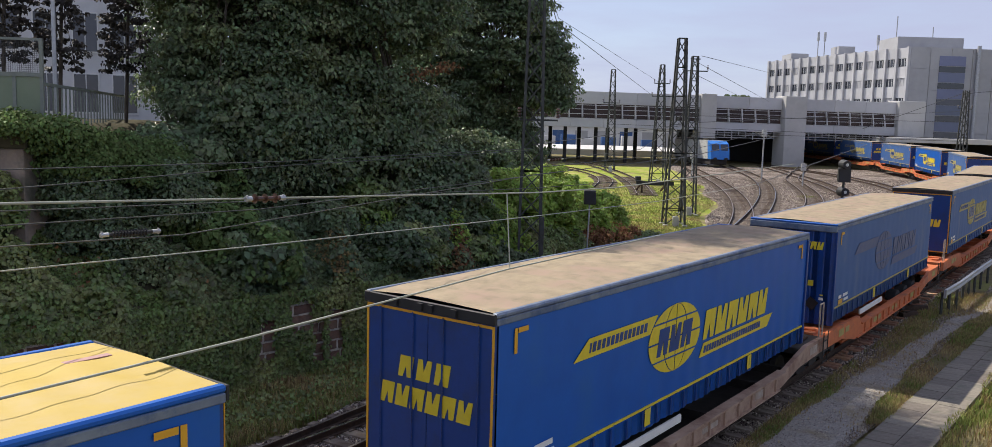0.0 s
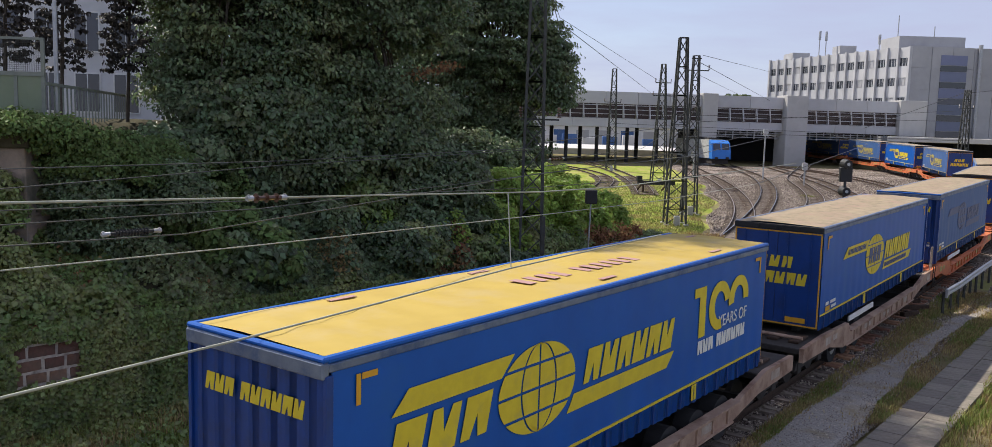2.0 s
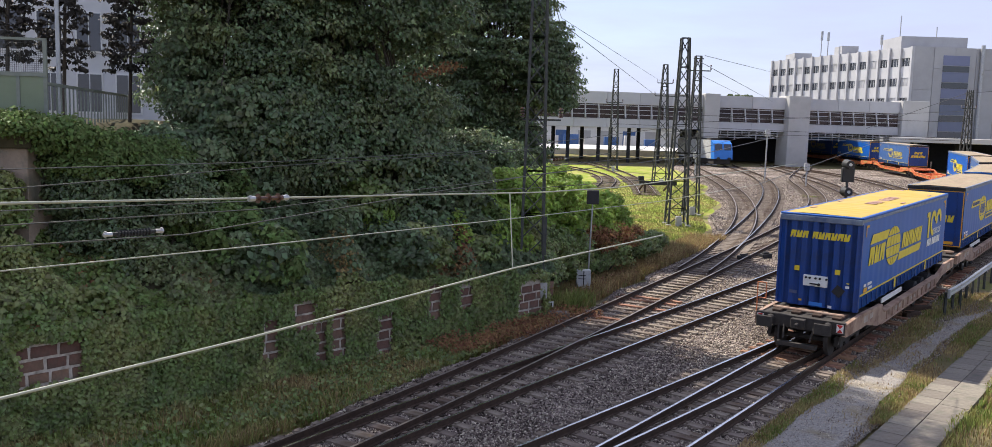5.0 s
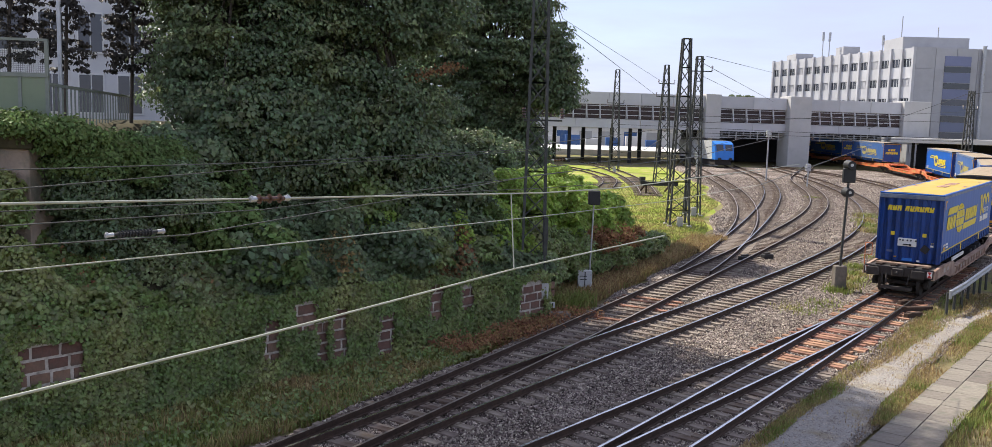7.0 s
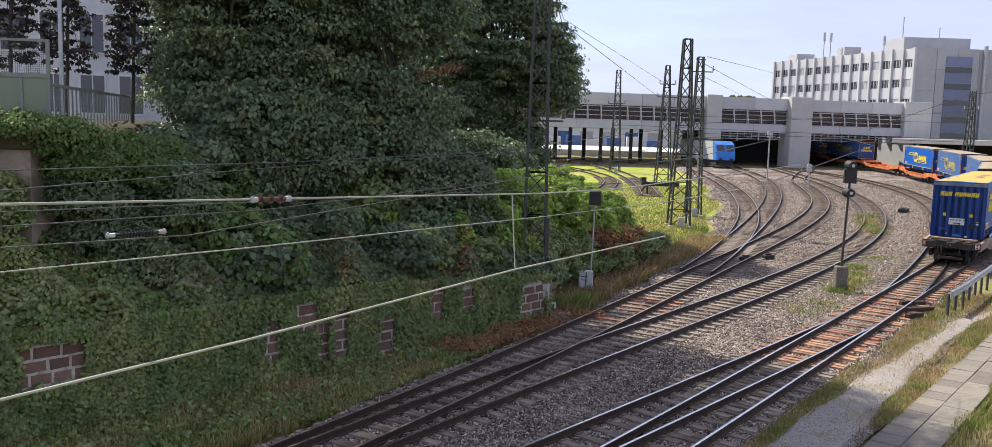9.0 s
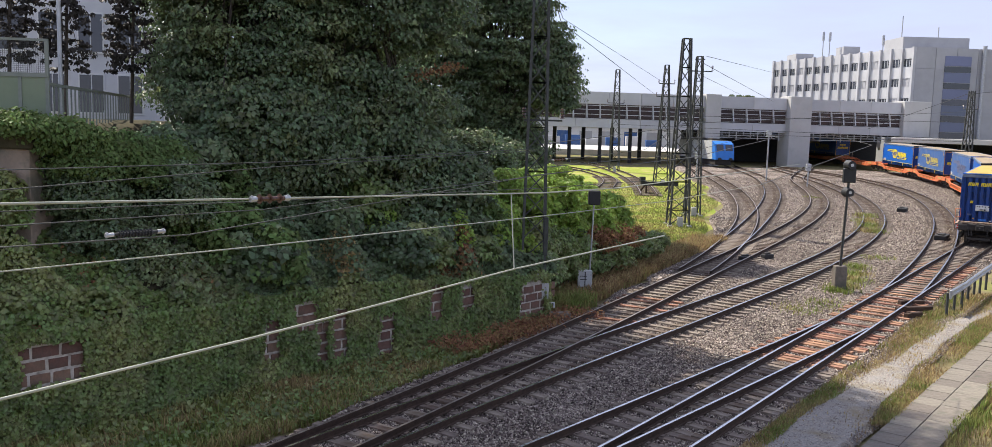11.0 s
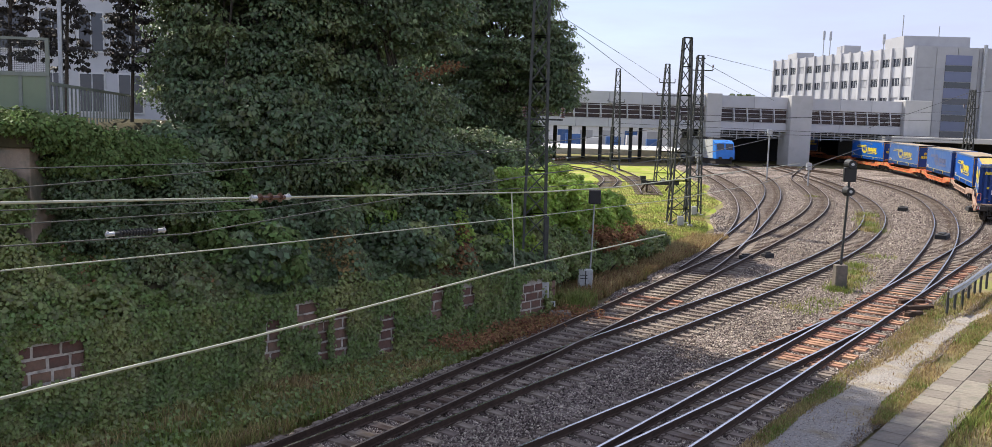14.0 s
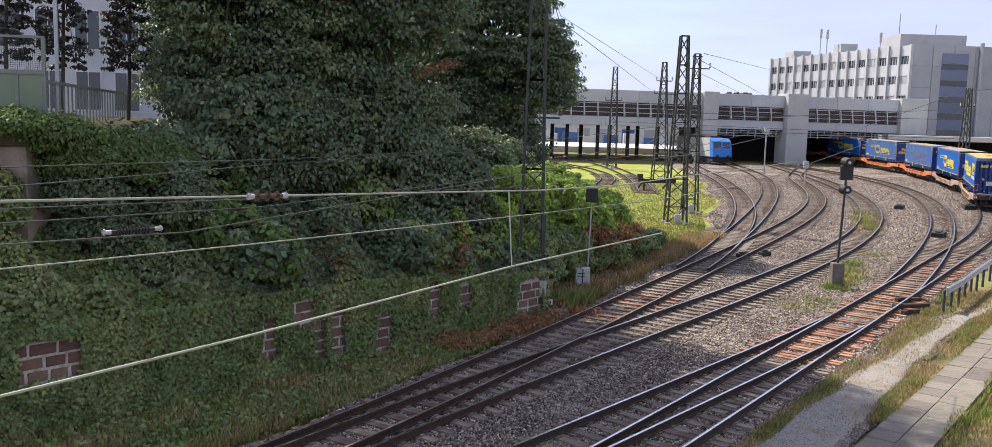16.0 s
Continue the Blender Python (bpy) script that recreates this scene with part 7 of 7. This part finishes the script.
tagged(blades("wall_grass", on_ground(strew(42000, wall_strip, G)), 0.24, M["blade"], None, 206, 0.014), "long grass at the foot of the wall", "grass", kind="stuff")
tagged(blades("wall_grass", on_ground(patch_keep(strew(20000, wall_strip, G), 0.15, 2)), 0.26, M["dryblade"], None, 207, 0.013), "dry grass at the foot of the wall", "grass", kind="stuff")
tagged(blades("bank_grass", on_ground(strew(16000, bank_strip, G)), 0.5, M["dryblade"], None, 208, 0.016), "dry reddish grass beside the curve", "grass", kind="stuff")
tagged(blades("bank_grass", on_ground(patch_keep(strew(9000, bank_strip, G), 0.1, 6)), 0.45, M["blade"], None, 209, 0.016), "green grass beside the curve", "grass", kind="stuff")


wp = strew(16000, wall_strip, G)
wp = patch_keep(wp, -0.3, 12)
tagged(leaves("ground_ivy", np.column_stack([wp, zg(wp[:, 1]) - 0.34 + G.uniform(0, 0.22, len(wp))]), np.tile(np.array([0.3, -0.3, 0.9]), (len(wp), 1)), 0.11, M["ivy"], None, 213, 0.9), "low green weeds and ivy at the foot of the wall", "weeds", kind="stuff")


def foot_strip(u, v):
    s = 20.3 + 7.5 * u
    q = WALL_A + WALL_U * s + WALL_N * (0.15 + 1.6 * v)
    return (q.x, q.y)


for count, spot, name, seed in ((7000, foot_strip, "red-brown dried creeper at the foot of the wall", 214), (5000, bank_strip, "red-brown dried plants beside the curve", 215)):
    wp = patch_keep(strew(count, spot, G), -0.1, seed)
    tagged(leaves("withered_weeds", np.column_stack([wp, zg(wp[:, 1]) - 0.34 + G.uniform(0, 0.45, len(wp))]), np.tile(np.array([0.3, -0.4, 0.8]), (len(wp), 1)), 0.10, M["redleaf"], None, seed, 0.6), name, "weeds", kind="stuff")


def lawn_pts(u, v):
    y = 46 + 50 * u ** 1.5
    a, b = 6.0 + (y - 46) * 0.06, bed_left(y) - 0.4
    return (a + (b - a) * v, y)


tagged(blades("lawn_grass", on_ground(strew(40000, lawn_pts, G), -0.28), 0.14, M["blade"], None, 210, 0.02), "bright green short lawn grass", "grass", kind="stuff")


def weed_bits(name, centres, spread, count, h, seed):
    rng = np.random.default_rng(seed)
    p = np.concatenate([np.array(c) + rng.normal(0, spread, (count, 2)) for c in centres])
    tagged(blades(name, on_ground(p, -0.26), h, M["blade"], None, seed, 0.02, 0.6), "green weeds growing in the ballast", "weeds", kind="stuff")


weed_bits("weeds", ((15.1, 37.6), (15.9, 38.8), (16.8, 40.4), (17.6, 42.0), (18.6, 44.0)), 0.35, 260, 0.28, 220)
weed_bits("weeds", ((25.5, 58.5), (26.6, 61.5), (27.6, 64.5), (29.0, 68.0)), 0.45, 260, 0.4, 221)
weed_bits("weeds", ((2.6, 32.4), (3.2, 33.2), (2.0, 32.2)), 0.35, 420, 0.6, 222)
weed_bits("weeds", ((13.6, 35.0), (30.5, 84.0), (21.0, 47.5), (12.0, 33.6)), 0.5, 140, 0.2, 223)
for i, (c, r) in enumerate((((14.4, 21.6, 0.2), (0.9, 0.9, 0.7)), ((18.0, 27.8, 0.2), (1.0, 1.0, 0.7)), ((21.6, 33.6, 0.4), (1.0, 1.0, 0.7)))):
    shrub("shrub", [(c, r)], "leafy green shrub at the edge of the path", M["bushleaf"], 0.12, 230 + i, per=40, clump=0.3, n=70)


# ---------------------------------------------------------------- loose ballast stones
def stones(name, pts, size, seed):
    rng = np.random.default_rng(seed)
    k = len(pts)
    base = np.array([(1, 0, 0), (-1, 0, 0), (0, 1, 0), (0, -1, 0), (0, 0, 1), (0, 0, -1)], float)
    v = pts[:, None, :] + base[None] * size * rng.uniform(0.45, 1.2, (k, 6, 1)) + rng.normal(0, size * 0.25, (k, 6, 3))
    f = np.array([(0, 2, 4), (2, 1, 4), (1, 3, 4), (3, 0, 4), (2, 0, 5), (1, 2, 5), (3, 1, 5), (0, 3, 5)])
    ff = (np.arange(k)[:, None, None] * 6 + f[None]).reshape(-1, 3)
    return tagged(raw(name, v.reshape(-1, 3), ff, M["stone"]), "loose crushed ballast stones between the tracks", "ballast", kind="stuff")


def bed_pts(u, v):
    y = 15 + 40 * u ** 1.6
    a, b = bed_left(y) + 0.2, mx(y) + 2.0
    return (a + (b - a) * v, y)


sp = strew(90000, bed_pts, G)
stones("ballast_stones", np.column_stack([sp, zg(sp[:, 1]) - 0.225]), 0.034, 240)


def far_bed_pts(u, v):
    y = 50 + 62 * u
    a, b = bed_left(y) + 0.2, mx(y) + 2.0
    return (a + (b - a) * v, y)


fp = strew(50000, far_bed_pts, G)
fs = stones("ballast_stones", np.column_stack([fp, zg(fp[:, 1]) - 0.225]), 0.055, 242)


def road_pts(u, v):
    y = 14 + 26 * u
    return (ROAD_L(y) - 0.5 + (ROAD_R(y) - ROAD_L(y) + 0.7) * v, y)


rp = strew(36000, road_pts, G)
gr = stones("road_grit", np.column_stack([rp, zg(rp[:, 1]) - 0.205]), 0.017, 241)
tagged(gr, "loose grit on the service road", "grit")
tagged(blades("verge_grass", on_ground(patch_keep(strew(9000, road_pts, G), 0.55, 5), -0.22), 0.09, M["dryblade"], None, 211), "thin dry grass growing on the service road", "grass", kind="stuff")


def motions():
    for thing, s0, length in TRAIN:
        rows = []
        for k in range(33):
            t = k * 0.5
            s = train_s(t) + s0
            a, _ = main_line(s)
            b, _ = main_line(s + length)
            d = (b - a)
            za, zb = zf(a.y), zf(b.y)
            pitch = math.atan2(zb - za, d.length)
            rows.append((t, Matrix.Translation((a.x, a.y, za)) @ Euler((0, 0, math.atan2(d.y, d.x))).to_matrix().to_4x4() @ Euler((0, -pitch, 0)).to_matrix().to_4x4()))
        walk(thing, rows)


motions()
